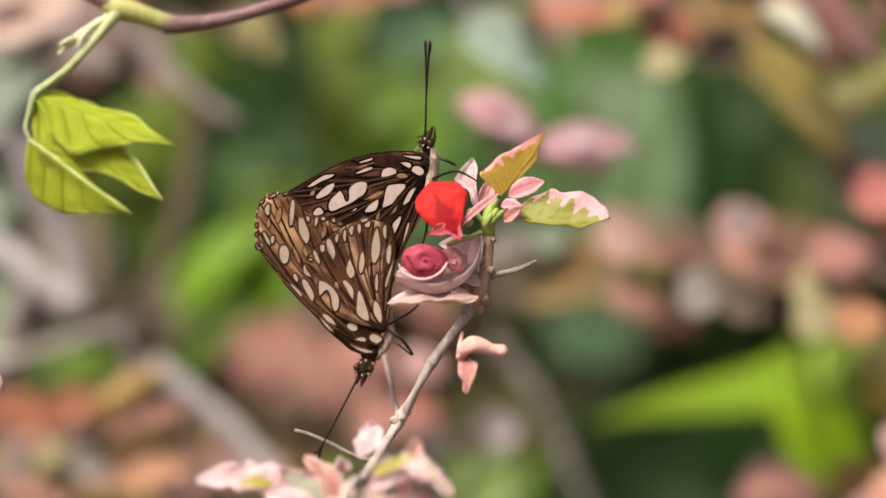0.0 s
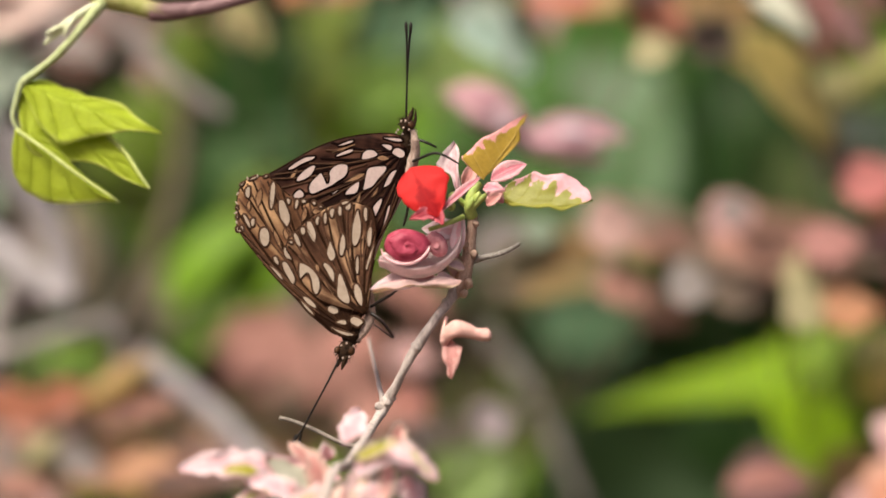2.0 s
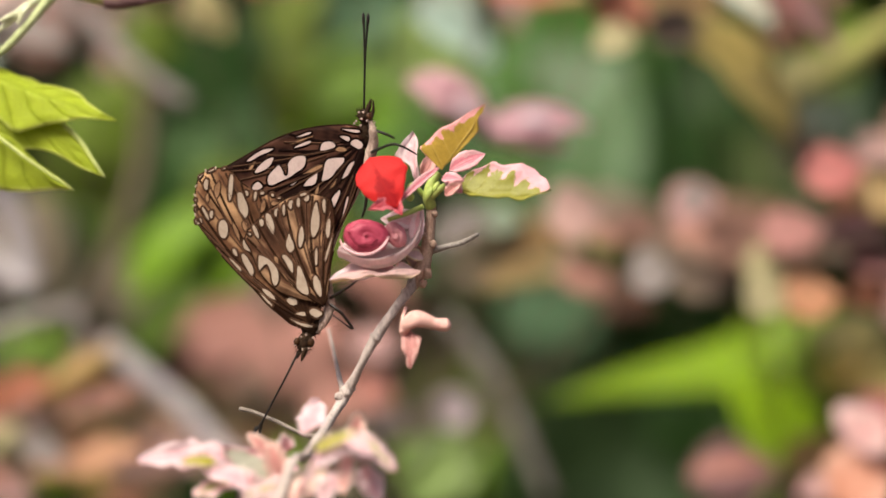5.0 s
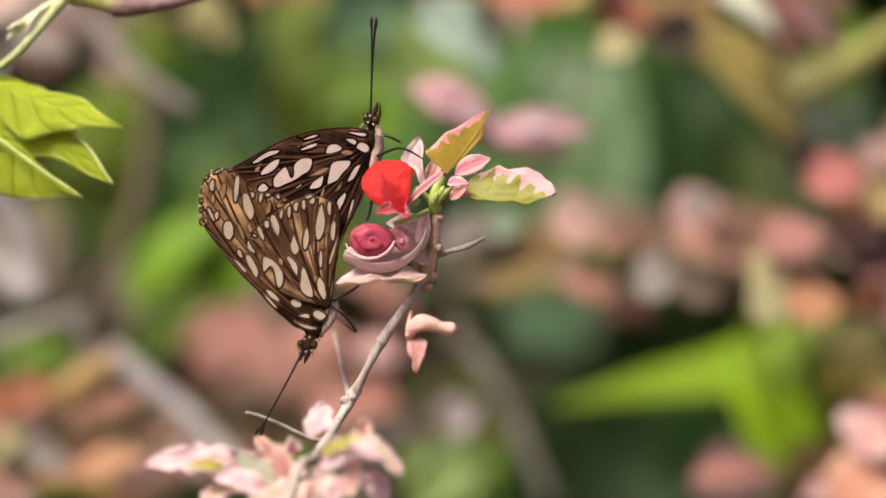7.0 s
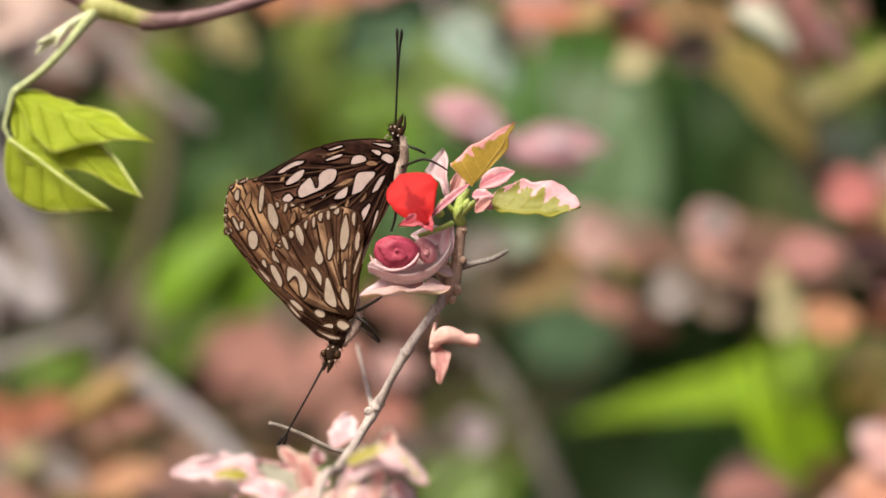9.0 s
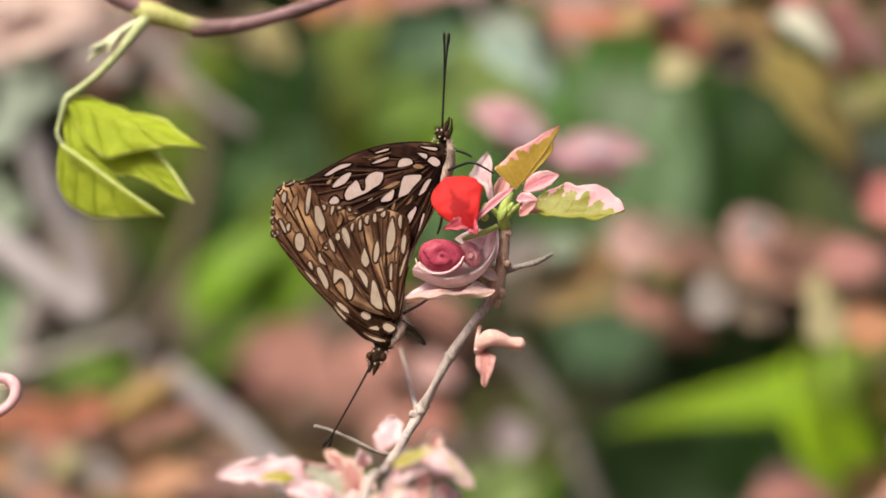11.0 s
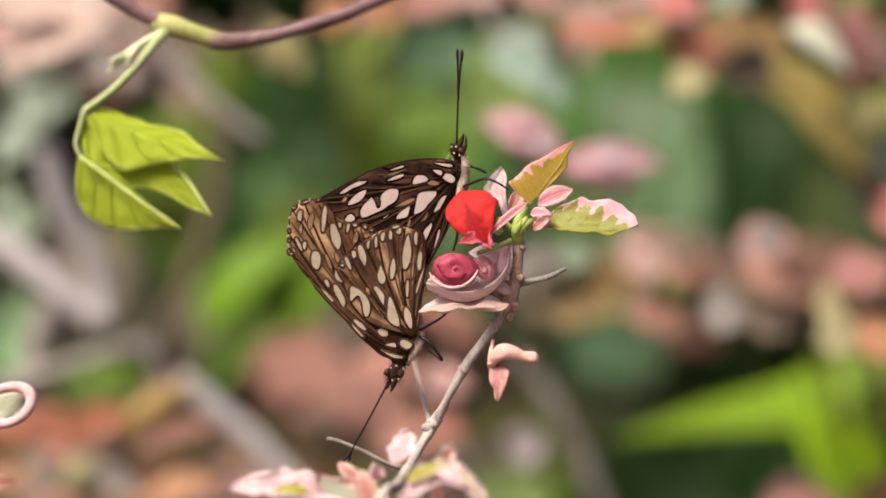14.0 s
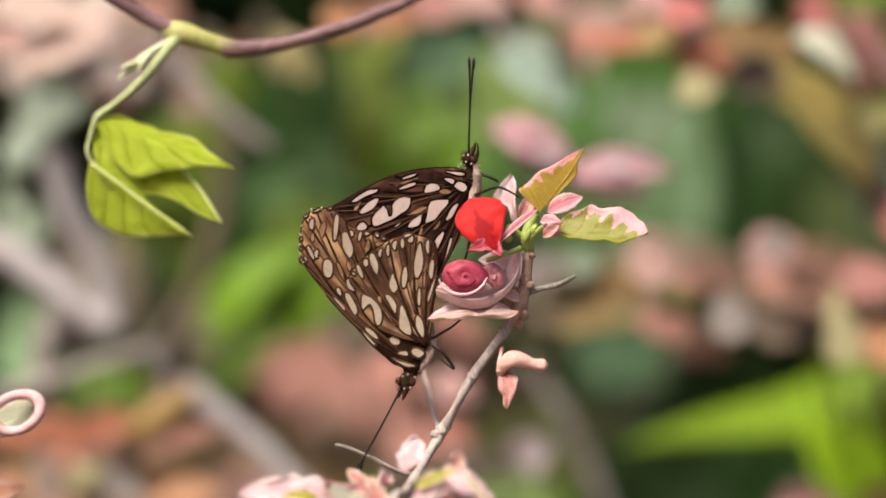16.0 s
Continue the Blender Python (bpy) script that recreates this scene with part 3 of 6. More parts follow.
def leaf_pose(base, tip, face, spin=0.0):
    """The pose of a leaf whose midrib runs from base to tip and whose upper side looks towards face."""
    b, t = place(base), place(tip)
    x = (t - b).normalized()
    z = Vector(face)
    z = (z - x * z.dot(x)).normalized()
    m = Matrix((x, z.cross(x), z)).transposed().to_4x4()
    return Matrix.Translation(b) @ m @ Matrix.Rotation(radians(spin), 4, "X"), (t - b).length / MM


def leaf(parent, base, tip, width, mat, face=(0, -1, 0.25), spin=0, label="", name="leaf", **shape):
    """A leaf as a part of its plant."""
    m, length = leaf_pose(base, tip, face, spin)
    bm = leaf_bm(length, width, **shape)
    me = bpy.data.meshes.new(name)
    bmesh.ops.recalc_face_normals(bm, faces=bm.faces)
    bm.to_mesh(me)
    bm.free()
    for f in me.polygons:
        f.use_smooth = True
    me.materials.append(mat)
    ob = new(name, me)
    ob.parent = parent
    ob.matrix_basis = Matrix.Translation(-base_of(parent)) @ m
    if label:
        ob["label"] = label
    return ob


SHARED = {}


def far_leaf(parent, base, tip, width, kind, face=(0, -1, 0.4), spin=0, shape="ovate", variant=0, bend=0.12):
    """A leaf of the plants behind: a few shared shapes, scaled to length and width."""
    key = (kind, shape, variant % 3)
    if key not in SHARED:
        bm = leaf_bm(100, 100, shape, bend=bend * (1 - 0.5 * (variant % 3)), fold=0.15 + 0.1 * (variant % 3), wave=0.05, seed=variant * 2.3 + 1, nu=9, nv=6, thick=0.6)
        me = bpy.data.meshes.new("leaf")
        bmesh.ops.recalc_face_normals(bm, faces=bm.faces)
        bm.to_mesh(me)
        bm.free()
        for f in me.polygons:
            f.use_smooth = True
        me.materials.append(M[kind])
        SHARED[key] = me
    m, length = leaf_pose(base, tip, face, spin)
    ob = new("leaf", SHARED[key])
    ob.parent = parent
    ob.matrix_basis = Matrix.Translation(-base_of(parent)) @ m @ Matrix.Diagonal((length / 100, width / 100, length / 100, 1))
    return ob


# ---------------------------------------------------------------- ground
def build_ground():
    bm = bmesh.new()
    n = 60
    edges = [math.copysign(abs(k / 30 - 1) ** 4 * 400, k - 30) for k in range(n + 1)]
    vs = [[bm.verts.new((x, y, 0.02 * noise.noise(Vector((x * 3, y * 3, 0))) if abs(x) + abs(y) < 20 else 0)) for y in edges] for x in edges]
    for i in range(n):
        for j in range(n):
            bm.faces.new((vs[i][j], vs[i + 1][j], vs[i + 1][j + 1], vs[i][j + 1]))
    me = bpy.data.meshes.new("ground")
    bm.to_mesh(me)
    bm.free()
    me.materials.append(M["soil"])
    for f in me.polygons:
        f.use_smooth = True
    tagged(new("ground", me), "dark soil with leaf litter under the shrubs", "ground", kind="structure")


build_ground()


# ---------------------------------------------------------------- the snowbush shoot
SHOOT = (-11.0, 0, -39.6)      # point about which the shoot sways
shoot = thing("snowbush_shoot", place(SHOOT), "grey snowbush twig with pink, white, red and green variegated leaves", "branch")


def build_shoot():
    t = shoot
    bm = bmesh.new()
    tube(bm, [(-49.3, -50, -470.0), (-41.7, -50, -240.6), (-31.1, -46, -98.1), (-19.2, -47.2, -49.4), (-15.5, -32.5, -44.7), (-13.5, -17.1, -42.3), (-10.8, -2.7, -38.3), (-8.4, 0, -34.7), (-5.4, -3, -29.0), (-2.0, -5, -23.0), (1.9, -3, -17.3), (4.8, -1.3, -13.8), (6.3, 0, -11.0)],
         [3.4, 2.8, 1.7, 1.05, 1.0, 1.0, 1.0, 1.1, 0.88, 1.0, 0.88, 1.1, 1.2], 12, 0.4, 3)
    part("stem", bm, M["bark"], t, "pale grey knobbly twig")
    bm = bmesh.new()
    tube(bm, [(5.6, 0, -13.0), (7.3, 0, -9.8), (8.4, 0, -6.3), (9.1, 0, -2.2), (9.6, 0, 1.3), (9.8, 0, 4.2)], [1.2, 1.45, 1.3, 1.2, 1.1, 1.0], 12, 0.3, 8)
    for k, (p, s) in enumerate((((8.6, -1, -10.4), 2.0), ((7.7, -1, -12.5), 1.6), ((9.8, -1, -4.3), 1.6), ((8.1, -1, -2.5), 1.4), ((10.3, -1, 1.9), 1.3))):
        blob(bm, p, (s, s, s * 1.1), (0, 20 * k, 0), 0.4, k)
    part("shoot_stem", bm, M["bark_brown"], t, "brown rough upper part of the twig")
    for p, s in (((-8.4, -0.1, -34.5), 2.7), ((-7.3, -0.5, -33.8), 1.5), ((-2.1, -5, -23.1), 2.4), ((-2.7, -4.7, -24.0), 1.3), ((-10.0, -0.2, -35.4), 2.0), ((4.3, -1.5, -14.2), 2.2)):
        bm = bmesh.new()
        blob(bm, p, (s, s, s * 0.9), (0, 30, 0), 0.45, s)
        part("bark_knot", bm, M["bark"], t)
    bm = bmesh.new()
    tube(bm, [(9.6, 1, -5.7), (12.4, 0, -4.9), (15.9, -1, -4.1), (19.3, -2, -2.4)], [0.75, 0.62, 0.55, 0.38], 8, 0.2, 5)
    part("dead_side_twig", bm, M["bark_grey"], t, "bare dry grey side twig")
    bm = bmesh.new()
    tube(bm, [(-13.7, -3, -43.8), (-18.6, -0.8, -42.5), (-23.9, 1.7, -40.1), (-28.1, 3.7, -38.5), (-30.9, 5, -37.9)], [0.65, 0.48, 0.45, 0.42, 0.5], 8, 0.25, 6)
    part("dead_side_twig", bm, M["bark_drab"], t, "bare dry grey side twig")
    bm = bmesh.new()
    tube(bm, [(-9.2, 2, -35.1), (-10.4, 10.6, -31.5), (-11.7, 21.7, -27.4), (-13.1, 34, -22.8)], [0.7, 0.5, 0.4, 0.3], 8, 0.2, 7)
    part("dead_side_twig", bm, M["bark"], t)
    bm = bmesh.new()
    tube(bm, [(8.0, 2, -8.2), (4.2, 1, -7.6), (0.5, 1, -7.3)], [0.5, 0.42, 0.35], 6, 0.2, 9)
    part("dead_side_twig", bm, M["bark_grey"], t)
    # green shoot tip with petioles
    bm = bmesh.new()
    tube(bm, [(9.6, 0, 3.4), (9.1, -1, 5.4), (9.8, -1, 8.1), (11.4, -1, 10.4)], [1.3, 1.25, 1.1, 0.6], 10, 0.1)
    tube(bm, [(9.3, -1, 5.0), (11.7, -2, 7.1), (14.1, -2, 8.3)], [0.9, 0.7, 0.6], 8)
    tube(bm, [(8.9, 0, 5.3), (7.5, -1, 6.5), (6.3, -1, 8.3)], [0.7, 0.6, 0.5], 8)
    tube(bm, [(7.9, -2, 3.4), (4.4, -4, 2.0), (0.7, -4, 0.8)], [0.6, 0.5, 0.45], 8)
    part("shoot_tip", bm, M["stem_green"], t, "fresh green growing tip")
    bm = bmesh.new()
    for p, s in (((9.3, -2, 6.0), (1.4, 1.4, 3.2)), ((10.7, -2, 7.3), (1.2, 1.2, 2.6)), ((5.6, -2, 7.3), (1.8, 1.6, 2.6)), ((5.4, -2, 5.4), (1.6, 1.6, 1.8))):
        blob(bm, p, s, (0, 25, 0), 0.15, s[0])
    part("leaf_bud", bm, M["stem_green"], t)
    # leaves about the tip
    leaf(t, (11.8, -5, 10.9), (21.0, -9, 24.0), 20, M["leaf_gold"], (0.1, -1, 0.35), 0, "ochre green leaf with pink margin", thick=0.08, bend=0.02, fold=0.0, wave=0.02, seed=1.2, nu=36, nv=16, tilt=0.22,
         prof=((0.05, 0.360, -0.010), (0.14, 0.348, -0.034), (0.26, 0.327, -0.055), (0.40, 0.303, -0.080), (0.54, 0.219, -0.104), (0.67, 0.160, -0.116), (0.79, 0.113, -0.034), (0.90, 0.054, -0.032)))
    leaf(t, (14.9, -4, 7.3), (33.9, -9, 6.4), 20, M["leaf_green"], (0.05, -1, 0.45), 0, "yellow green leaf with white and pink margin", bend=0.03, fold=0.08, wave=0.10, seed=2.4, nu=36, nv=16, tilt=0.42,
         prof=((0.08, 0.131, -0.059), (0.16, 0.185, -0.107), (0.26, 0.230, -0.128), (0.36, 0.265, -0.150), (0.46, 0.241, -0.160), (0.57, 0.233, -0.156), (0.68, 0.275, -0.146), (0.78, 0.251, -0.121), (0.87, 0.161, -0.098), (0.95, 0.107, -0.063)))
    leaf(t, (13.6, 1, 10.9), (21.2, 3, 14.2), 4.2, M["leaf_pink"], (0.0, -1, 0.4), 0, "deep pink young leaf", bend=0.1, fold=0.3, wave=0.1, seed=3)
    leaf(t, (16.0, -5, 6.1), (12.1, -3, 9.7), 2.8, M["leaf_pink"], (0.1, -1, 0.2), 0, "", bend=0.1, fold=0.2, wave=0.1, seed=4)
    leaf(t, (11.9, -5, 9.0), (16.4, -7, 8.6), 2.6, M["leaf_pink"], (0.0, -1, 0.5), 0, "", bend=0.15, fold=0.3, wave=0.3, seed=44, nu=18)
    leaf(t, (12.4, -6, 5.6), (15.9, -7, 8.0), 2.4, M["leaf_rosy"], (-0.2, -1, 0.3), 0, "", bend=0.1, fold=0.35, wave=0.3, seed=45, nu=18)
    leaf(t, (7.9, 2, 9.4), (10.4, 4, 14.6), 3.2, M["leaf_rosy"], (0.2, -1, 0.2), 0, "", bend=0.1, fold=0.3, wave=0.15, seed=46)
    leaf(t, (6.8, 4, 8.4), (6.3, 8, 19.1), 20, M["leaf_pale"], (-0.2, -1, 0.3), 0, "pale pink upright leaf", bend=0.1, fold=0.1, wave=0.12, seed=5, nu=22,
         prof=((0.1, 0.05, -0.05), (0.32, 0.10, -0.06), (0.48, 0.30, -0.06), (0.6, 0.34, -0.07), (0.72, 0.22, -0.10), (0.86, 0.10, -0.07)))
    leaf(t, (11.4, -5, 11.4), (1.4, -7, 2.7), 1.8, M["leaf_pink"], (-0.3, -1, 0.5), 0, "pink leaf seen edge on", bend=0.04, fold=0.6, wave=0.06, seed=6, shape="lance")
    leaf(t, (2.4, -9, 3.2), (-2.8, -4, 13.7), 20, M["leaf_red"], (-0.1, -1, 0.3), 0, "bright scarlet six-sided leaf, light shining through", bend=0.05, fold=-0.06, wave=0.05, seed=7, nu=30, nv=18,
         prof=((0.05, 0.052, -0.081), (0.14, 0.126, -0.183), (0.26, 0.248, -0.284), (0.40, 0.338, -0.371), (0.54, 0.381, -0.455), (0.67, 0.377, -0.455), (0.79, 0.349, -0.397), (0.90, 0.216, -0.256)))
    leaf(t, (3.5, -7, 4.7), (-3.3, -9, 2.9), 3.0, M["leaf_crimson"], (0.0, -1, 0.3), 0, "crimson frill under the scarlet leaf", bend=0.1, fold=0.2, wave=0.35, seed=8, nu=20)
    leaf(t, (1.4, -7, 5.0), (3.7, -9, 1.7), 3.0, M["leaf_crimson"], (0.0, -1, 0.3), 0, "", bend=0.1, fold=0.2, wave=0.3, seed=9, nu=20)
    # the cupped leaf with the rolled buds in it
    part("cup_leaf", boat_bm([(7.7, -1, 3.7), (6.9, -6, -1.7), (3.2, -9, -5.6), (-3.0, -10, -7.0), (-9.7, -8, -5.0)],
                             [(7.7, -1, 3.7), (6.7, -4, -2.9), (2.1, -5, -7.3), (-3.7, -5, -8.3), (-9.5, -5, -6.3)],
                             [(7.7, -1, 3.7), (5.4, 1, 1.1), (0.9, 2, -0.1), (-4.9, 0, -1.3), (-9.5, -5, -4.6)]), M["leaf_cup"], t, "cupped silvery pink leaf")
    bm = bmesh.new()
    leaf_roll(bm, (-3.7, -6, -2.5), (9.6, 6.4, 7.0), 8, 1)
    roll = part("rolled_leaf", bm, M["bud_magenta"], t, "rolled dark magenta young leaf with spiral folds")
    bm = bmesh.new()
    tube(bm, [(-9.0, -9, -3.0), (-8.2, -9.6, -4.6), (-5.6, -10, -6.0), (-2.6, -10, -5.9), (-0.2, -9.4, -4.4), (0.9, -8.6, -2.6)], [0.12, 0.28, 0.34, 0.28, 0.3, 0.12], 8, 0.3, 5)
    part("leaf_rim", bm, M["leaf_rim"], roll, "white rim under the roll")
    bm = bmesh.new()
    leaf_roll(bm, (2.3, -5, -2.2), (4.0, 4.2, 5.6), -30, 2)
    part("rolled_leaf", bm, M["bud_dusky"], t, "rolled dusky pink young leaf")
    leaf(t, (7.3, 0, 0.1), (-0.9, 2, 1.1), 4.7, M["leaf_pale"], (0.0, -1, 0.4), 0, "", bend=0.05, fold=0.3, wave=0.1, seed=18)
    leaf(t, (7.2, -6, -9.6), (-10.9, -13, -11.6), 20, M["leaf_cream"], (-0.1, -0.85, 0.55), 0, "pale pink leaf with a cream margin under the cupped leaf", thick=0.12, bend=0.03, fold=0.1, wave=0.10, seed=13, nu=40, nv=12, tilt=0.3,
         prof=((0.05, 0.06, -0.05), (0.18, 0.08, -0.12), (0.30, 0.04, -0.07), (0.42, 0.03, -0.012), (0.54, 0.02, -0.055), (0.70, 0.02, -0.10), (0.85, 0.02, -0.11), (0.95, 0.01, -0.06)))
    leaf(t, (1.8, -3, -8.8), (-11.5, -6, -11.2), 4.6, M["leaf_pale"], (-0.1, -0.85, 0.6), 0, "pale pink leaf under the cupped leaf", bend=0.06, fold=0.2, wave=0.22, seed=14, nu=26)
    leaf(t, (7.9, -3, -7.1), (3.9, -6, -6.1), 2.8, M["leaf_cream"], (0.0, -0.9, 0.5), 0, "", bend=0.06, fold=0.2, wave=0.1, seed=19)
    leaf(t, (6.3, -3, -4.8), (7.7, 0, 4.1), 3.3, M["leaf_pale"], (-0.4, -1, 0.2), 0, "upright pale pink flap of the cupped leaf", bend=0.06, fold=0.3, wave=0.08, seed=23, nu=18)
    leaf(t, (7.6, 1, -9.6), (4.4, 1, -3.4), 4.4, M["leaf_cream"], (0.1, -1, 0.3), 0, "", bend=0.05, fold=0.2, wave=0.15, seed=24, nu=18)
    # hanging curled leaf
    bm = bmesh.new()
    tube(bm, [(4.0, -3, -17.3), (3.4, -9, -19.7), (3.5, -11, -22.1)], [0.4, 0.5, 0.9], 8, 0.1, 1)
    tube(bm, [(3.4, -10, -22.8), (4.1, -11, -20.7), (5.9, -12, -19.4), (8.0, -12, -19.7), (9.8, -12, -20.3), (11.4, -12, -20.6), (12.5, -12, -20.7), (13.1, -12, -20.7)], [0.6, 1.25, 1.6, 1.45, 1.15, 1.3, 1.2, 0.5], 14, 0.3, 2)
    part("curled_leaf", bm, M["leaf_curl"], t, "small curled peach leaf")
    leaf(t, (5.0, -10, -21.7), (4.7, -12, -29.4), 20, M["leaf_rosy"], (-0.3, -1, 0.3), 0, "hanging dusty rose leaf", bend=0.10, fold=0.25, wave=0.06, seed=16, nu=20,
         prof=((0.1, 0.1, -0.1), (0.2, 0.3, -0.2), (0.5, 0.3, -0.2), (0.7, 0.2, -0.1), (0.9, 0.1, -0.1)))
    # the lower cluster, about the twig
    low_a = (
        ((-29.3, -38, -43.4), (-47.6, -40, -44.4), 50, "leaf_pale", (0, -0.9, 0.6)), ((-32.3, -41, -44.9), (-39.2, -42, -44.6), 28, "leaf_olive", (0, -0.9, 0.6)), ((-20.4, -38, -48.6), (-31.3, -40, -42.5), 60, "leaf_rimmed", (0, -0.9, 0.6)),
        ((-24.2, -40, -49.6), (-34.6, -42, -46.1), 46, "leaf_pale", (0, -0.9, 0.6)), ((-19.5, -38, -49.6), (-22.3, -40, -40.9), 42, "leaf_peach", (-0.2, -0.9, 0.5)), ((-17.4, -40, -49.9), (-28.4, -42, -51.3), 52, "leaf_mixed", (0, -0.9, 0.6)),
        ((-15.2, -40, -39.6), (-13.2, -26, -34.6), 48, "leaf_pale", (0.0, -0.75, 0.85)), ((-18.9, -32, -43.6), (-20.0, -34, -40.1), 30, "leaf_pale", (-0.2, -0.9, 0.5)), ((-13.2, -52, -41.8), (-5.2, -54, -38.4), 28, "leaf_olive", (0, -0.9, 0.6)),
        ((-13.7, -50, -44.1), (-5.8, -53, -41.5), 44, "leaf_pale", (0.1, -0.9, 0.6)),
    )
    low_b = (
        ((-6.6, -42, -42.7), (-5.0, -44, -35.6), 36, "leaf_peach", (0.2, -0.9, 0.5)), ((-7.1, -44, -40.1), (2.0, -48, -46.3), 62, "leaf_mixed", (0.2, -0.9, 0.6)), ((-7.2, -50, -43.0), (-8.2, -52, -50.2), 30, "leaf_peach", (0.3, -0.9, 0.4)),
        ((-10.6, -50, -44.4), (-15.0, -52, -50.2), 42, "leaf_mixed", (0, -0.9, 0.5)), ((-4.6, -42, -45.9), (-1.4, -44, -52.6), 48, "leaf_pale", (0.2, -0.9, 0.5)), ((-8.7, -44, -47.0), (-13.2, -46, -52.9), 44, "leaf_pale", (0, -0.9, 0.5)),
        ((-21.3, -32, -46.2), (-26.7, -34, -39.9), 34, "leaf_peach", (-0.1, -0.9, 0.5)), ((-14.4, -40, -47.9), (-18.5, -42, -53.1), 44, "leaf_peach", (0, -0.9, 0.5)), ((-28.7, -38, -47.6), (-37.1, -40, -51.1), 46, "leaf_mixed", (0, -0.9, 0.6)),
        ((-8.8, -48, -40.8), (-1.6, -50, -43.3), 34, "leaf_pale", (0.1, -0.9, 0.6)),
    )
    low_c = (
        ((-16.8, -34, -46.9), (-24.4, -36, -45.8), 36, "leaf_pale", (0, -0.9, 0.6)),
    )
    low = low_a + low_b + low_c
    for k, (a, b, w, kind, face) in enumerate(low):
        leaf(t, a, b, w * 0.110, M[kind], face, 0, bend=(0.04, 0.10, 0.0, 0.07)[k % 4], fold=(0.1, 0.25, -0.05)[k % 3], wave=0.28, seed=20 + k * 1.7, nu=20, nv=12, shape=("round", "ovate")[k % 2])


build_shoot()


def build_side_shoot():
    """A neighbouring shoot of which one curled leaf and a salmon leaf reach into view."""
    t = thing("snowbush_shoot", place((-140, 15, -60)), "leaning snowbush twig with a curled white leaf rimmed in pink", "branch")
    bm = bmesh.new()
    tube(bm, [(-150, 40, -H * 1000), (-152, 30, -250), (-146, 20, -90), (-128, 14, -45), (-105.8, 12, -33.4)], [3.5, 2.8, 1.8, 1.2, 0.7], 10, 0.2, 4)
    part("stem", bm, M["bark"], t, "grey twig")
    leaf(t, (-107.0, 12, -33.4), (-94.6, 10, -28.5), 7.7, M["leaf_hollow"], (0.1, -0.9, 0.45), 0, "grey green hollow of a curled leaf", bend=0.0, wave=0.02, seed=41, roll=0.5, sag=0.1, shape="round", nu=22, nv=14, thick=0.5)
    bm = bmesh.new()
    cx, cz = (-98.7, -29.8)
    ring = []
    for k in range(17):
        a = math.pi + 2 * math.pi * k / 16
        u, v = 5.3 * math.cos(a), 3.7 * math.sin(a)
        ring.append((cx + u * 0.93 - v * 0.36, 8 + 0.6 * math.sin(2 * a), cz + u * 0.36 + v * 0.93))
    tube(bm, ring, [1.15 + 0.15 * math.sin(math.pi * k / 4 + 1) for k in range(17)], 10, 0.12, 3)
    part("leaf_rim", bm, M["leaf_rim"], t, "pale pink rolled rim of the curled leaf")
    leaf(t, (-109.8, 20, -49.7), (-98.9, 20, -46.8), 6.5, M["far_salmon"], (0.1, -0.8, 0.6), 0, "salmon leaf", bend=0.1, fold=0.2, wave=0.08, seed=42)


build_side_shoot()


# ---------------------------------------------------------------- the two butterflies
PAIR = (-11.0, 0, -1.1)       # point about which the pair rocks


def wing_depth(x, z, root, y, lean):
    """Depth of a wing's skin: a shallow bow that grows from its root."""
    r = math.hypot(x - root[0], z - root[1])
    return y + lean * r / 35.0 + 0.5 * math.sin(r / 11.0)


def wing_plate(outline, root, y, lean, thick=0.12, rings=7):
    bm = bmesh.new()
    uvl = bm.loops.layers.uv.new("UVMap")
    edge = smooth_line([Vector((p[0], 0, p[1])) for p in outline], 5, True)
    mid = sum(edge, Vector()) / len(edge)
    coords, skins = {}, []
    for s in (0, 1):
        def vert(p):
            v = bm.verts.new(place((p.x, wing_depth(p.x, p.z, root, y, lean) + s * thick, p.z)))
            coords[v] = (math.atan2(p.z - root[1], p.x - root[0]) % (2 * math.pi) / math.pi, math.hypot(p.x - root[0], p.z - root[1]) / 35)
            return v
        loops = [[vert(mid.lerp(p, k / rings)) for p in edge] for k in range(1, rings + 1)]
        c = vert(mid)
        n = len(edge)
        for i in range(n):
            bm.faces.new((c, loops[0][i], loops[0][(i + 1) % n]))
            for a, b in zip(loops, loops[1:]):
                bm.faces.new((a[i], b[i], b[(i + 1) % n], a[(i + 1) % n]))
        skins.append(loops[-1])
    for i in range(n):
        bm.faces.new((skins[0][i], skins[1][i], skins[1][(i + 1) % n], skins[0][(i + 1) % n]))
    for f in bm.faces:
        for l in f.loops:
            l[uvl].uv = coords[l.vert]
    return bm


def spot_edge(row, k, point=0.85):
    """Outline of a wing spot: an own outline, or a tapering, bowed drop."""
    if not isinstance(row[0], float):
        return [(p.x, p.y) for p in smooth_line([Vector((*p, 0)) for p in row], 4, True)]
    cx, cz, length, width, ang, taper, bow = row
    rnd = random.Random(k * 7 + int(cx * 10))
    ca, sa = math.cos(radians(ang)), math.sin(radians(ang))
    ph, edge = rnd.uniform(0, 6), []
    for i in range(24):
        t = 2 * math.pi * i / 24
        c, s = math.cos(t), math.sin(t)
        u = length / 2 * math.copysign(abs(c) ** 0.9, c)
        v = width / 2 * (1 + taper * c) * math.copysign(abs(s) ** point, s) * (1 + 0.06 * math.sin(3 * t + ph)) + bow * (c * c - 0.4)
        edge.append((cx + u * ca - v * sa, cz + u * sa + v * ca))
    return edge


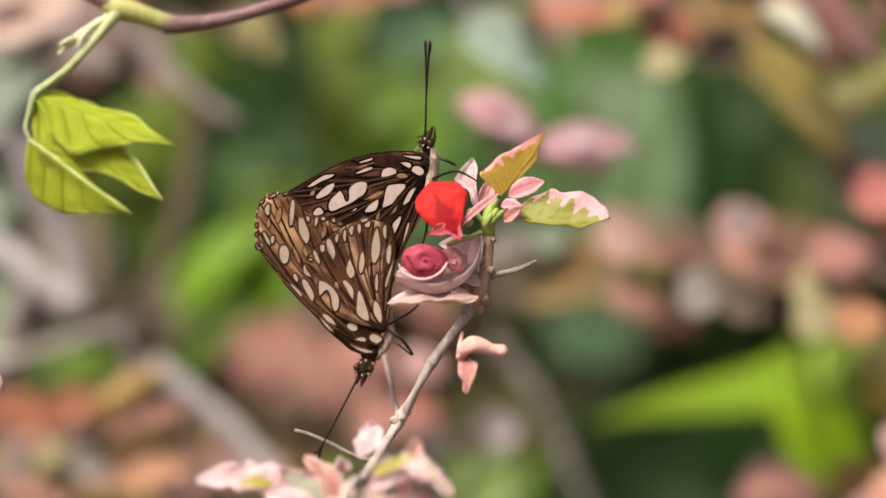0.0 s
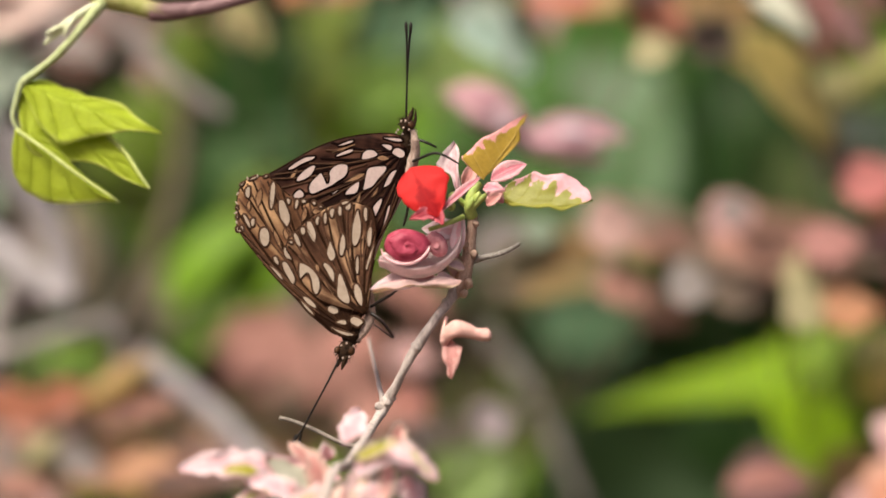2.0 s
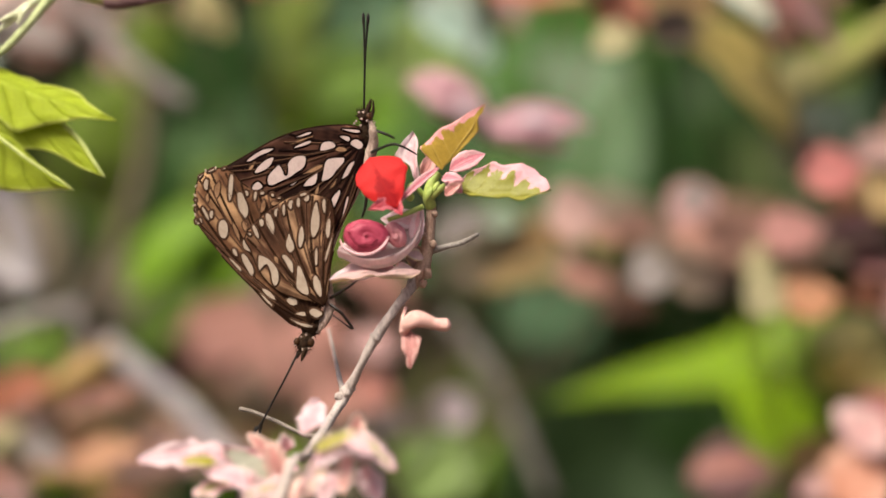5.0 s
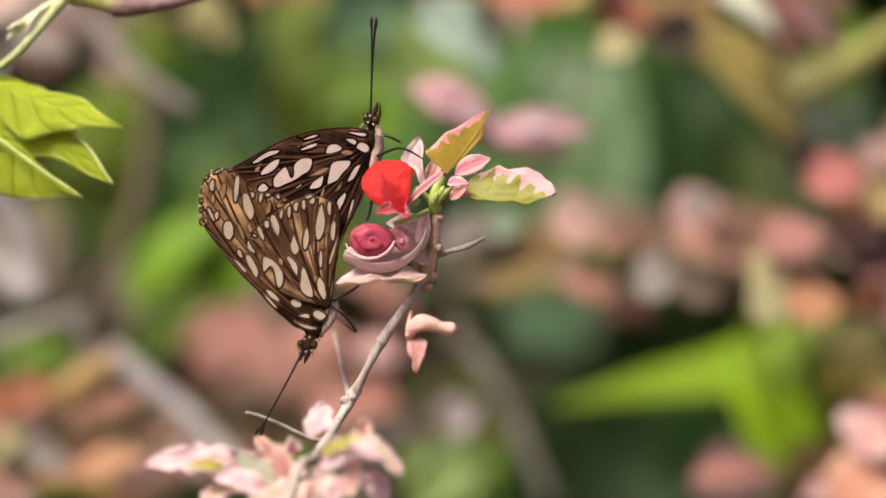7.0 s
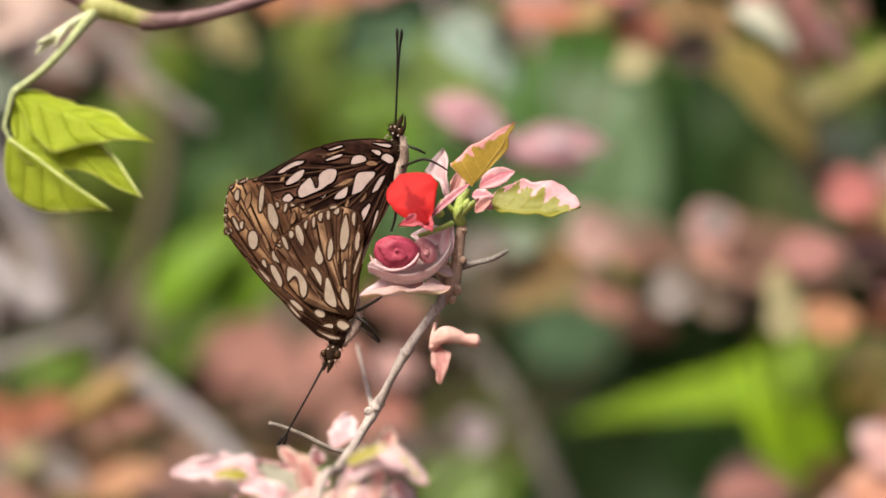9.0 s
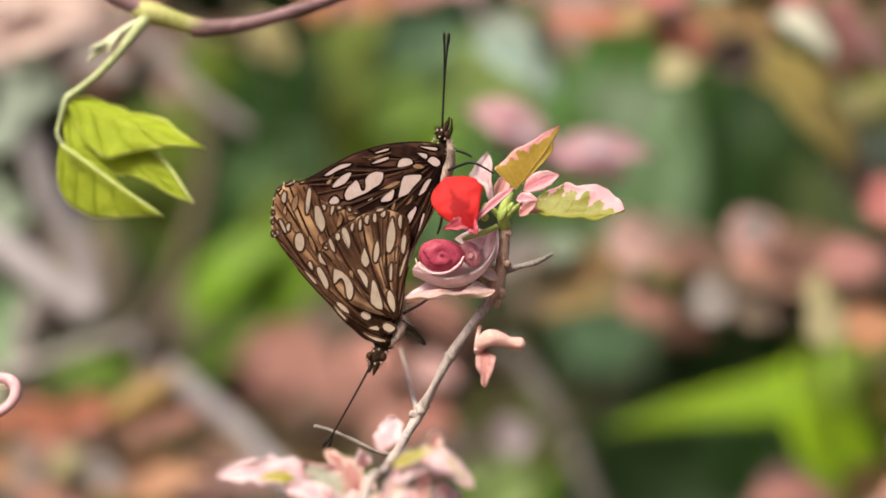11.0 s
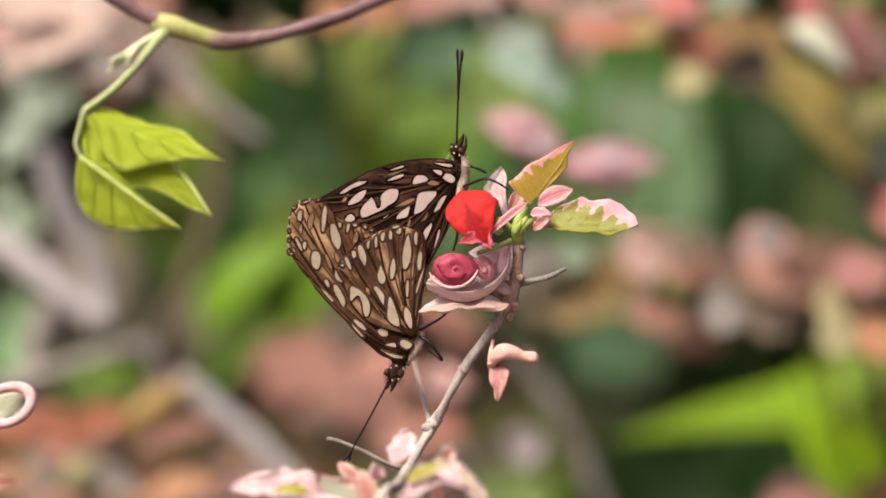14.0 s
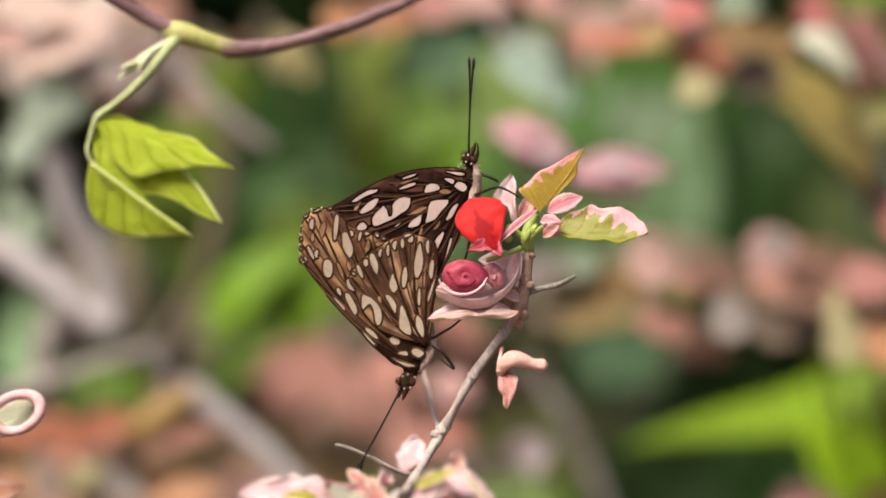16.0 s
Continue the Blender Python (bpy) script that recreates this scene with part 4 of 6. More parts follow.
def wing_spot(row, root, y, lean, k, point=0.85, halo=0.30):
    """One pale scale patch, a thin pad whose rim darkens into the wing."""
    bm = bmesh.new()
    edge = spot_edge(row, k, point)
    n = len(edge)
    turn = sum(edge[i - 1][0] * edge[i][1] - edge[i][0] * edge[i - 1][1] for i in range(n))
    lift = 0.21 + 0.008 * (k % 5)
    rings = []
    for grow, up in ((-0.12, lift), (0.06, lift - 0.10), (halo, 0.05), (halo + 0.05, -0.05)):
        ring = []
        for i in range(n):
            a, b = edge[i - 1], edge[(i + 1) % n]
            out = Vector((b[1] - a[1], a[0] - b[0])).normalized()
            if turn < 0:
                out = -out
            px, pz = edge[i][0] + out.x * grow, edge[i][1] + out.y * grow
            ring.append(bm.verts.new(place((px, wing_depth(px, pz, root, y, lean) - up, pz))))
        rings.append(ring)
    for tri in tessellate_polygon([[Vector((p[0], p[1], 0)) for p in edge]]):
        bm.faces.new([rings[0][k] for k in tri])
    for i in range(n):
        j = (i + 1) % n
        for p, q in zip(rings, rings[1:]):
            bm.faces.new((p[i], q[i], q[j], p[j])).material_index = 1
    return bm


def wing_vein(e, root, y, lean, k, start=0.0, r0=0.40, r1=0.34, bend=0.06):
    bm = bmesh.new()
    dx, dz = e[0] - root[0], e[1] - root[1]
    pts, steps = [], [start + (0.995 - start) * i / 5 for i in range(6)]
    for t in steps:
        s = bend * math.sin(math.pi * t) * (1 if k % 2 else 0.4)
        x, z = root[0] + dx * t - dz * s, root[1] + dz * t + dx * s
        pts.append((x, wing_depth(x, z, root, y, lean) + r0 - 0.18, z))
    return tube(bm, pts, [r0 + (r1 - r0) * t for t in steps], 6, steps=3)


UP_FORE = [(-3.7, 17.4), (-4.9, 19.8), (-9.8, 20.2), (-15.7, 19.5), (-21.5, 17.7), (-26.2, 15.2), (-30.9, 12.5), (-34.4, 10.6), (-36.3, 8.8), (-34.4, 4.8), (-29.7, 2.7), (-23.9, 2.5), (-18.0, 2.7), (-12.2, 3.9), (-8.1, 7.1), (-4.9, 11.8)]
UP_HIND = [(-3.7, 15.6), (-4.8, 11.2), (-6.3, 5.0), (-8.4, 0.1), (-9.8, -2.5), (-11.0, -5.7), (-13.6, -4.6), (-15.1, 1.3), (-12.2, 5.5), (-8.4, 8.1), (-5.3, 12.3)]
LOW_FORE = [(-14.9, -21.2), (-18.5, -21.1), (-21.2, -19.0), (-23.9, -16.7), (-26.5, -13.7), (-29.7, -10.2), (-32.9, -6.6), (-35.5, -3.5), (-37.9, -0.2), (-38.6, 2.2), (-38.6, 5.0), (-38.1, 8.6), (-36.3, 10.9), (-33.0, 11.4), (-30.6, 10.4), (-28.6, 8.1), (-25.6, 6.4), (-22.4, 5.6), (-18.2, 4.3), (-14.3, 1.1), (-12.2, -6.9), (-11.6, -13.9)]
LOW_HIND = [(-11.9, -16.5), (-16.6, -15.8), (-21.5, -14.0), (-24.6, -11.1), (-26.3, -8.1), (-27.2, -5.5), (-28.4, -3.2), (-27.1, -0.7), (-24.4, 2.0), (-21.5, 4.1), (-18.6, 5.6), (-15.7, 6.2), (-12.7, 5.6), (-10.8, 4.6), (-9.9, 1.3), (-10.1, -3.4), (-10.8, -9.2), (-11.2, -13.4)]
UF_ROOT, UH_ROOT, LF_ROOT, LH_ROOT = (-3.7, 17.0), (-4.0, 15.1), (-14.9, -20.7), (-12.2, -17.0)
UF_VEINS = [(-35.8, 10.4), (-32.6, 6.2), (-28.5, 3.9), (-23.3, 3.2), (-18.0, 3.4), (-12.7, 4.3), (-26.2, 13.0), (-21.5, 15.1), (-28.5, 11.2), (-19.2, 18.4)]
UH_VEINS = [(-11.0, -4.6), (-9.6, -1.6), (-8.1, 1.3), (-6.3, 5.4), (-12.6, 0.1)]
LF_VEINS = [(-38.1, 0.4), (-38.7, 4.6), (-37.7, 9.2), (-35.3, 10.8), (-32.3, 10.6), (-29.2, 8.8), (-25.6, 6.7), (-21.5, 5.0), (-35.6, -3.2), (-33.2, -6.4), (-16.8, 3.4)]
LH_VEINS = [(-28.0, -2.9), (-26.0, 0.1), (-22.9, 2.9), (-20.1, 4.8), (-17.1, 5.8), (-14.3, 5.8), (-11.2, 4.7), (-10.1, 0.1), (-10.3, -5.7), (-23.9, -6.9)]
# pale scale patches: centre, length, width, angle, taper, bow; the larger ones by their outline
UF_SPOTS = [
    (-33.0, 9.7, 2.3, 0.8, 39, -0.10, 0.03),
    (-16.4, 16.2, 3.9, 0.8, 20, 0.22, 0.04),
    (-16.1, 18.2, 3.4, 0.6, 18, 0.20, 0.05),
    (-7.7, 17.5, 2.4, 1.0, 160, -0.67, 0.02),
    (-6.4, 19.0, 4.0, 0.7, 172, -0.53, -0.04),
    (-18.4, 8.1, 1.7, 0.4, 32, 0.06, 0.08),
]
UF_SPOTS += [
    [(-28.1, 12.9), (-26.7, 14.1), (-24.6, 15.3), (-22.9, 15.5), (-22.4, 15.4), (-23.2, 14.7), (-25.2, 13.9), (-26.7, 13.0), (-27.6, 12.7)],
    [(-26.4, 10.6), (-25.9, 11.5), (-24.7, 12.7), (-23.4, 13.5), (-22.4, 13.6), (-22.8, 12.3), (-23.8, 11.2), (-25.2, 10.5), (-26.1, 10.3)],
    [(-27.0, 7.3), (-26.4, 8.3), (-25.5, 8.6), (-24.7, 7.7), (-25.2, 7.0), (-26.4, 6.8)],
    [(-12.9, 15.0), (-12.6, 16.2), (-11.8, 16.8), (-10.4, 16.8), (-9.6, 16.1), (-9.8, 15.5), (-11.2, 15.0), (-12.3, 14.8)],
]
UF_SPOTS += [
    [(-6.6, 16.4), (-6.1, 17.1), (-5.1, 17.2), (-4.0, 16.4), (-4.0, 15.5), (-4.9, 15.1), (-5.9, 15.6), (-6.5, 16.0)],
    [(-12.6, 8.6), (-12.3, 10.4), (-11.8, 12.6), (-10.9, 13.3), (-9.0, 13.5), (-7.8, 13.4), (-8.0, 12.3), (-9.4, 10.8), (-10.4, 9.4), (-11.8, 8.7)],
    [(-8.4, 9.0), (-7.8, 10.6), (-6.9, 12.1), (-5.9, 12.7), (-5.2, 12.5), (-5.5, 11.4), (-6.3, 10.3), (-7.2, 9.6)],
    [(-16.3, 7.6), (-15.6, 8.9), (-14.4, 9.8), (-13.4, 10.3), (-13.4, 9.2), (-13.9, 8.0), (-15.0, 7.6)],
]
UH_SPOTS = [
    (-7.7, 3.3, 4.7, 0.6, 74, 0.33, 0.06),
]
UH_SPOTS += [
    [(-10.6, 4.8), (-10.1, 5.7), (-9.4, 6.4), (-8.9, 6.9), (-8.6, 6.3), (-9.0, 5.1), (-9.6, 3.8), (-10.1, 3.0), (-10.3, 3.8)],
]
LF_MARGIN = [
    (-37.3, 9.8, 1.1, 0.4, 44, -0.74, -0.01),
    (-35.2, 10.9, 1.7, 0.5, 26, 0.25, 0.03),
    (-32.5, 11.3, 1.0, 0.4, 23, 0.22, -0.02),
    (-38.4, 0.5, 1.0, 0.4, 95, 0.08, -0.05),
    (-37.4, 0.7, 1.2, 0.5, 113, 0.50, 0.10),
    (-38.4, 4.9, 0.7, 0.4, 102, 0.27, -0.14),
    (-38.4, 2.9, 0.7, 0.4, 102, 0.27, -0.14),
    (-36.2, 8.1, 2.4, 1.1, 86, -0.09, -0.14),
    (-36.4, 2.1, 3.2, 0.8, 116, 0.14, 0.00),
    (-35.2, 1.9, 1.8, 0.9, 85, 0.04, -0.15),
    (-31.2, 7.4, 5.7, 1.1, 85, 0.20, 0.03),
]
LF_INNER = [
    (-27.9, 6.2, 1.3, 0.8, 103, 0.01, 0.12),
    (-26.2, 5.6, 2.1, 0.8, 79, 0.14, -0.04),
    (-24.7, 6.2, 1.0, 0.8, 3, -0.20, -0.00),
    (-22.6, 5.8, 0.9, 0.7, 130, 0.08, 0.00),
    (-21.3, 5.1, 0.9, 0.4, 180, -0.10, 0.05),
    (-30.4, -6.0, 1.9, 0.9, 115, 0.28, -0.03),
]
LF_INNER += [
    [(-29.9, 6.2), (-29.4, 6.5), (-28.8, 6.3), (-28.2, 5.0), (-27.6, 3.4), (-27.6, 2.1), (-28.2, 1.0), (-28.8, 1.6), (-29.6, 2.8), (-29.9, 4.4)],
    [(-33.7, 0.3), (-33.1, 0.8), (-32.3, 0.6), (-31.8, -0.5), (-31.8, -1.9), (-32.3, -3.0), (-33.1, -3.0), (-33.7, -2.2), (-33.9, -0.8)],
    [(-28.9, -3.6), (-28.2, -3.1), (-27.6, -3.7), (-26.7, -5.1), (-26.8, -5.8), (-27.6, -5.8), (-28.7, -5.1)],
]
LF_BASAL = [
    (-30.4, -8.4, 3.9, 0.7, 133, -0.24, 0.07),
    (-24.1, -15.7, 3.9, 0.6, 133, -0.21, -0.00),
    (-17.0, -18.7, 2.3, 0.9, 177, -0.45, 0.17),
    (-16.8, -20.7, 5.0, 0.7, 162, -0.56, -0.34),
]
LF_BASAL += [
    [(-29.2, -6.3), (-28.4, -6.3), (-27.5, -7.5), (-26.6, -9.4), (-26.7, -10.6), (-27.3, -10.7), (-28.2, -9.2), (-29.0, -7.7)],
    [(-25.0, -13.4), (-24.1, -13.5), (-22.9, -14.4), (-22.2, -15.4), (-22.4, -15.8), (-23.5, -15.3), (-24.6, -14.3)],
    [(-19.9, -15.8), (-19.5, -15.3), (-18.8, -14.9), (-17.9, -15.5), (-17.6, -16.4), (-17.9, -16.9), (-18.9, -17.0), (-19.7, -16.4)],
    [(-15.3, -18.2), (-14.8, -17.6), (-13.9, -17.6), (-12.7, -18.3), (-12.6, -18.9), (-13.6, -19.6), (-14.4, -19.3), (-15.0, -18.9)],
]
LH_MARGIN = [
    (-27.4, -2.2, 0.9, 0.6, 162, -0.33, 0.03),
    (-24.9, 0.1, 1.7, 1.1, 97, 0.25, 0.07),
    (-21.9, 2.2, 1.9, 0.8, 82, 0.09, -0.14),
    (-20.3, 2.7, 2.5, 0.8, 89, 0.07, -0.01),
    (-18.9, 3.8, 2.0, 1.0, 84, 0.20, -0.16),
    (-17.3, 4.2, 2.1, 0.9, 90, 0.10, -0.04),
    (-15.5, 5.1, 1.6, 1.0, 59, -0.42, -0.01),
    (-16.2, 5.9, 1.7, 0.7, 16, -0.21, -0.05),
    (-12.0, 3.5, 3.0, 0.9, 91, 0.18, -0.08),
]
LH_MARGIN += [
    [(-26.9, -0.7), (-26.4, -0.3), (-25.7, -1.4), (-25.3, -2.8), (-25.7, -3.1), (-26.4, -2.2)],
    [(-24.1, 1.9), (-23.4, 2.1), (-22.8, 1.3), (-22.2, -0.5), (-22.4, -2.2), (-22.9, -2.0), (-23.8, -0.5), (-24.1, 0.7)],
]
LH_INNER = [
    (-11.2, -1.1, 4.2, 1.1, 86, 0.01, -0.01),
    (-11.1, -5.2, 5.8, 0.6, 73, -0.40, -0.06),
    (-13.7, -6.9, 3.8, 0.8, 89, -0.09, -0.10),
]
LH_INNER += [
    [(-17.4, -2.6), (-16.9, -0.7), (-16.4, -0.8), (-16.1, -2.6), (-16.4, -4.2), (-16.9, -5.1), (-17.4, -4.5)],
    [(-20.0, -4.0), (-19.7, -3.0), (-19.3, -1.9), (-18.8, -3.0), (-18.2, -4.5), (-18.3, -5.5), (-19.1, -6.1), (-19.9, -5.1)],
    [(-20.8, -6.9), (-20.3, -6.4), (-19.3, -7.1), (-18.5, -8.3), (-18.4, -9.6), (-18.6, -10.4), (-19.3, -9.6), (-20.0, -8.3)],
    [(-17.8, -10.4), (-17.7, -9.2), (-17.4, -8.6), (-16.8, -9.2), (-16.0, -11.2), (-15.3, -13.5), (-15.3, -14.7), (-16.0, -14.8), (-17.1, -14.2), (-17.9, -13.0)],
]
LH_INNER += [
    [(-14.4, -11.3), (-13.9, -10.7), (-13.0, -11.8), (-12.6, -13.5), (-12.6, -14.8), (-13.0, -15.3), (-13.9, -14.2), (-14.4, -12.9)],
    [(-14.7, 1.3), (-14.2, 3.3), (-13.6, 4.5), (-13.3, 3.6), (-12.9, 1.3), (-13.0, -0.7), (-13.5, -2.2), (-14.1, -3.0), (-14.7, -2.6), (-14.9, -0.7)],
]
# tan flecks between the veins
UPPER_FLECKS = [
    (-14.3, 11.0, 4.7, 1.0, 23, 0.44, 0.10),
    (-8.5, 15.1, 2.7, 1.2, 176, -0.01, 0.06),
    (-26.9, 11.8, 2.5, 0.8, 55, -0.37, 0.02),
    (-16.6, 17.1, 5.1, 0.5, 19, -0.46, -0.02),
    (-13.5, 6.8, 2.6, 0.7, 73, -0.45, 0.07),
    (-10.1, 8.0, 2.4, 0.6, 55, -0.02, 0.22),
]
LOWER_FLECKS = [
    (-21.9, -7.6, 2.0, 0.9, 110, 0.36, 0.04),
    (-24.6, 3.5, 3.1, 1.1, 77, -0.10, 0.15),
    (-22.1, 4.1, 1.8, 1.0, 7, -0.68, 0.08),
    (-20.0, -11.1, 4.7, 0.4, 125, 0.22, -0.12),
    (-15.2, -4.4, 3.1, 0.6, 90, 0.06, -0.05),
    (-12.6, -3.4, 4.7, 0.6, 87, 0.38, -0.23),
    (-30.2, -1.5, 4.2, 0.9, 112, 0.11, -0.01),
    (-28.4, -0.5, 2.6, 1.2, 100, 0.10, 0.06),
    (-33.9, 7.0, 3.9, 1.3, 80, -0.04, -0.08),
    (-36.0, 5.3, 2.2, 0.9, 89, -0.11, -0.19),
]
# the notched cell spots
UF_HEART = [(-23.5, 7.9), (-23.8, 9.1), (-23.2, 10.4), (-22.2, 11.4), (-21.4, 12.1), (-20.8, 11.5), (-20.5, 10.9), (-20.2, 10.0), (-19.7, 10.0), (-19.5, 11.2), (-19.6, 12.1), (-18.9, 13.2), (-17.6, 13.9), (-16.2, 13.9), (-15.7, 13.4), (-15.8, 12.3), (-16.4, 11.2), (-17.7, 10.4), (-19.1, 9.4), (-21.1, 8.5), (-22.6, 7.8)]
LH_HOOK = [(-25.7, -8.9), (-25.7, -7.1), (-25.4, -6.5), (-24.1, -6.9), (-22.9, -7.8), (-22.0, -8.9), (-21.5, -10.0), (-21.4, -11.5), (-21.8, -12.7), (-22.4, -12.9), (-22.9, -11.9), (-23.2, -10.0), (-23.8, -8.6), (-24.3, -8.6), (-25.2, -9.6), (-25.5, -9.6)]
UF_SPOTS.append(UF_HEART)
LF_SPOTS = LF_MARGIN + LF_INNER + LF_BASAL
LH_SPOTS = LH_MARGIN + LH_INNER + [LH_HOOK]


def butterfly_wings(t, sets):
    for name, outline, root, y, lean, mat, veins, spots, smat, far, flecks in sets:
        w = part(name, wing_plate(outline, root, y, lean), M[mat], t)
        if not far:
            bm = bmesh.new()
            rim = [(p.x, wing_depth(p.x, p.z, root, y, lean) + 0.04, p.z) for p in smooth_line([Vector((p[0], 0, p[1])) for p in outline + outline[:1]], 3)]
            tube(bm, rim, [0.13] * len(rim), 6, steps=1)
            part("wing_edge", bm, M["vein"], w, "dark wing margin")
            for k, e in enumerate(veins):
                part("wing_vein", wing_vein(e, root, y, lean, k, r0=0.5, r1=0.46) if mat == "wing_dark" else wing_vein(e, root, y, lean, k), M["vein_black" if mat == "wing_dark" else "vein"], w)
            fan = sorted(veins, key=lambda e: math.atan2(e[1] - root[1], e[0] - root[0]) % (2 * math.pi))
            for k, (a, b) in enumerate(zip(fan, fan[1:])):      # folds between the veins
                for share in (0.5,):
                    e = (a[0] + (b[0] - a[0]) * share, a[1] + (b[1] - a[1]) * share)
                    part("wing_fold", wing_vein(e, root, y, lean, k, 0.3, 0.16, 0.22), M["vein_soft" if mat != "wing_dark" else "vein_brown"], w)
            for k, row in enumerate(flecks):
                part("wing_fleck", wing_spot(row, root, y + 0.06, lean, k, 1.9, 0.14), M["fleck_tan"], w, "tan fleck", smooth=False).data.materials.append(M["vein_brown"])
            for k, row in enumerate(spots):
                part("wing_spot", wing_spot(row, root, y, lean, k), M[smat], w, "pale spot", smooth=False).data.materials.append(M["vein_black" if mat == "wing_dark" else "vein_brown"])
            if mat == "wing_tan":      # pale tufts on the scalloped outer margin
                gone, last = 0.0, None
                for p in smooth_line([Vector((p[0], 0, p[1])) for p in outline], 8):
                    gone += (p - last).length if last else 0.0
                    last = p
                    if p.x < -33.0 and p.z > 0.0 and gone > 1.7:
                        gone = 0.0
                        bm = bmesh.new()
                        blob(bm, (p.x, wing_depth(p.x, p.z, root, y, lean) - 0.05, p.z), (0.85, 0.2, 0.40), (0, 40 * p.z, 0), 0.5, p.x, 8)
                        part("wing_fringe", bm, M["spot_cream"], w, "white tuft of the fringe")


def hairs(bm, centre, size, count, length, seed, way=(0, 0, 0)):
    """Short tapering bristles standing off a body."""
    rnd = random.Random(seed)
    for _ in range(count):
        d = Vector((rnd.gauss(0, 1), rnd.gauss(0, 1), rnd.gauss(0, 1))).normalized()
        a = Vector(centre) + Vector((d.x * size[0], d.y * size[1], d.z * size[2])) * 0.46
        b = a + (d + Vector(way)).normalized() * length * rnd.uniform(0.6, 1.2)
        tube(bm, [a, (a + b) / 2, b], [0.10, 0.07, 0.02], 4, steps=1)


def build_butterflies():
    up = thing("butterfly", place(PAIR), "dark brown butterfly with pale pink spots, wings closed, head upwards", "butterfly", "mating butterflies")
    low = thing("butterfly", place(PAIR), "brown butterfly with cream spots, wings closed, head hanging down", "butterfly", "mating butterflies")
    butterfly_wings(up, [
        ("forewing", UP_FORE, UF_ROOT, -0.2, 0.3, "wing_dark", UF_VEINS, UF_SPOTS, "spot_white", False, UPPER_FLECKS),
        ("hindwing", UP_HIND, UH_ROOT, -0.6, 0.2, "wing_dark", UH_VEINS, UH_SPOTS, "spot_white", False, ()),
        ("forewing", UP_FORE, UF_ROOT, 0.7, 0.6, "wing_dark", (), (), "", True, ()),
        ("hindwing", UP_HIND, UH_ROOT, 1.1, 0.6, "wing_dark", (), (), "", True, ())])
    butterfly_wings(low, [
        ("forewing", LOW_FORE, LF_ROOT, -1.6, 0.3, "wing_tan", LF_VEINS, LF_SPOTS, "spot_cream", False, LOWER_FLECKS[6:]),
        ("hindwing", LOW_HIND, LH_ROOT, -2.1, 0.2, "wing_brown", LH_VEINS, LH_SPOTS, "spot_cream", False, LOWER_FLECKS[:6]),
        ("forewing", LOW_FORE, LF_ROOT, 1.7, 0.9, "wing_tan", (), (), "", True, ()),
        ("hindwing", LOW_HIND, LH_ROOT, 2.1, 0.9, "wing_brown", (), (), "", True, ())])
    # upper body
    bm = bmesh.new()
    blob(bm, (-3.5, 2, 18.4), (3.4, 4.6, 6.6), (0, 10, 0), 0.15, 1)
    hairs(bm, (-3.4, 1, 18.9), (3.4, 4.6, 6.6), 120, 0.9, 1)
    part("thorax", bm, M["fur_dark"], up)
    bm = bmesh.new()
    tube(bm, [(-2.5, -0, 21.4), (-1.9, -1, 18.8), (-1.9, 0, 15.9), (-3.8, 1, 11.3), (-6.6, 2, 6.0), (-9.6, 2, 0.1), (-11.5, 1, -5.7), (-12.2, 1, -9.8)], [0.4, 0.8, 1.1, 1.4, 1.5, 1.4, 1.2, 0.8], 12, 0.1, 2)
    hairs(bm, (-1.9, -1, 18.1), (1.6, 1.8, 6.0), 90, 0.45, 2)
    part("abdomen", bm, M["fur_pale"], up, "pale downy abdomen")
    bm = bmesh.new()
    blob(bm, (-3.6, 0, 22.1), (2.9, 3.0, 2.8), (0, 0, 0), 0.15, 3)
    hairs(bm, (-3.6, 0, 22.3), (2.9, 3.0, 2.8), 60, 1.1, 3, (0, 0, 0.6))
    part("head", bm, M["fur_dark"], up)
    bm = bmesh.new()
    blob(bm, (-2.8, -1, 21.9), (1.5, 1.2, 1.6))
    part("eye", bm, M["eye"], up)
    bm = bmesh.new()
    tube(bm, [(-3.2, -1, 22.5), (-2.7, -1, 23.9), (-2.2, -1, 25.5)], [0.45, 0.5, 0.15], 7)
    tube(bm, [(-2.5, -1, 20.9), (-1.8, -1, 22.9), (-1.8, -1, 25.2)], [0.35, 0.35, 0.12], 7)
    part("palp", bm, M["fur_dark"], up)
    bm = bmesh.new()
    for p in ((-4.7, -1, 22.7), (-4.2, -2, 21.3), (-5.3, -1, 20.9), (-3.8, -2, 22.7), (-3.1, -2, 20.9), (-5.7, -1, 20.4), (-4.4, -1, 20.0), (-2.7, -1, 22.7)):
        blob(bm, p, (0.42, 0.3, 0.5), (0, 20, 0), 0.2, p[0], 8)
    part("head_spot", bm, M["fur_pale"], up, "white dots on the head")
    for dx, y in ((-2, -0.7), (2, 0.6)):
        bm = bmesh.new()
        tip = (-3.2, 0, 42.8)
        root = (-3.7, 0, 23.3)
        tube(bm, [(root[0], y * 0.6, root[2]), (root[0] + 0.2, y, root[2] + 8), (tip[0] - 0.1 + dx * 0.12, y, tip[2] - 4), (tip[0] + dx * 0.25, y, tip[2])], [0.24, 0.2, 0.22, 0.34], 8)
        blob(bm, (tip[0] + dx * 0.24, y, tip[2] - 0.8), (0.66, 0.66, 2.6))
        part("antenna", bm, M["chitin"], up)
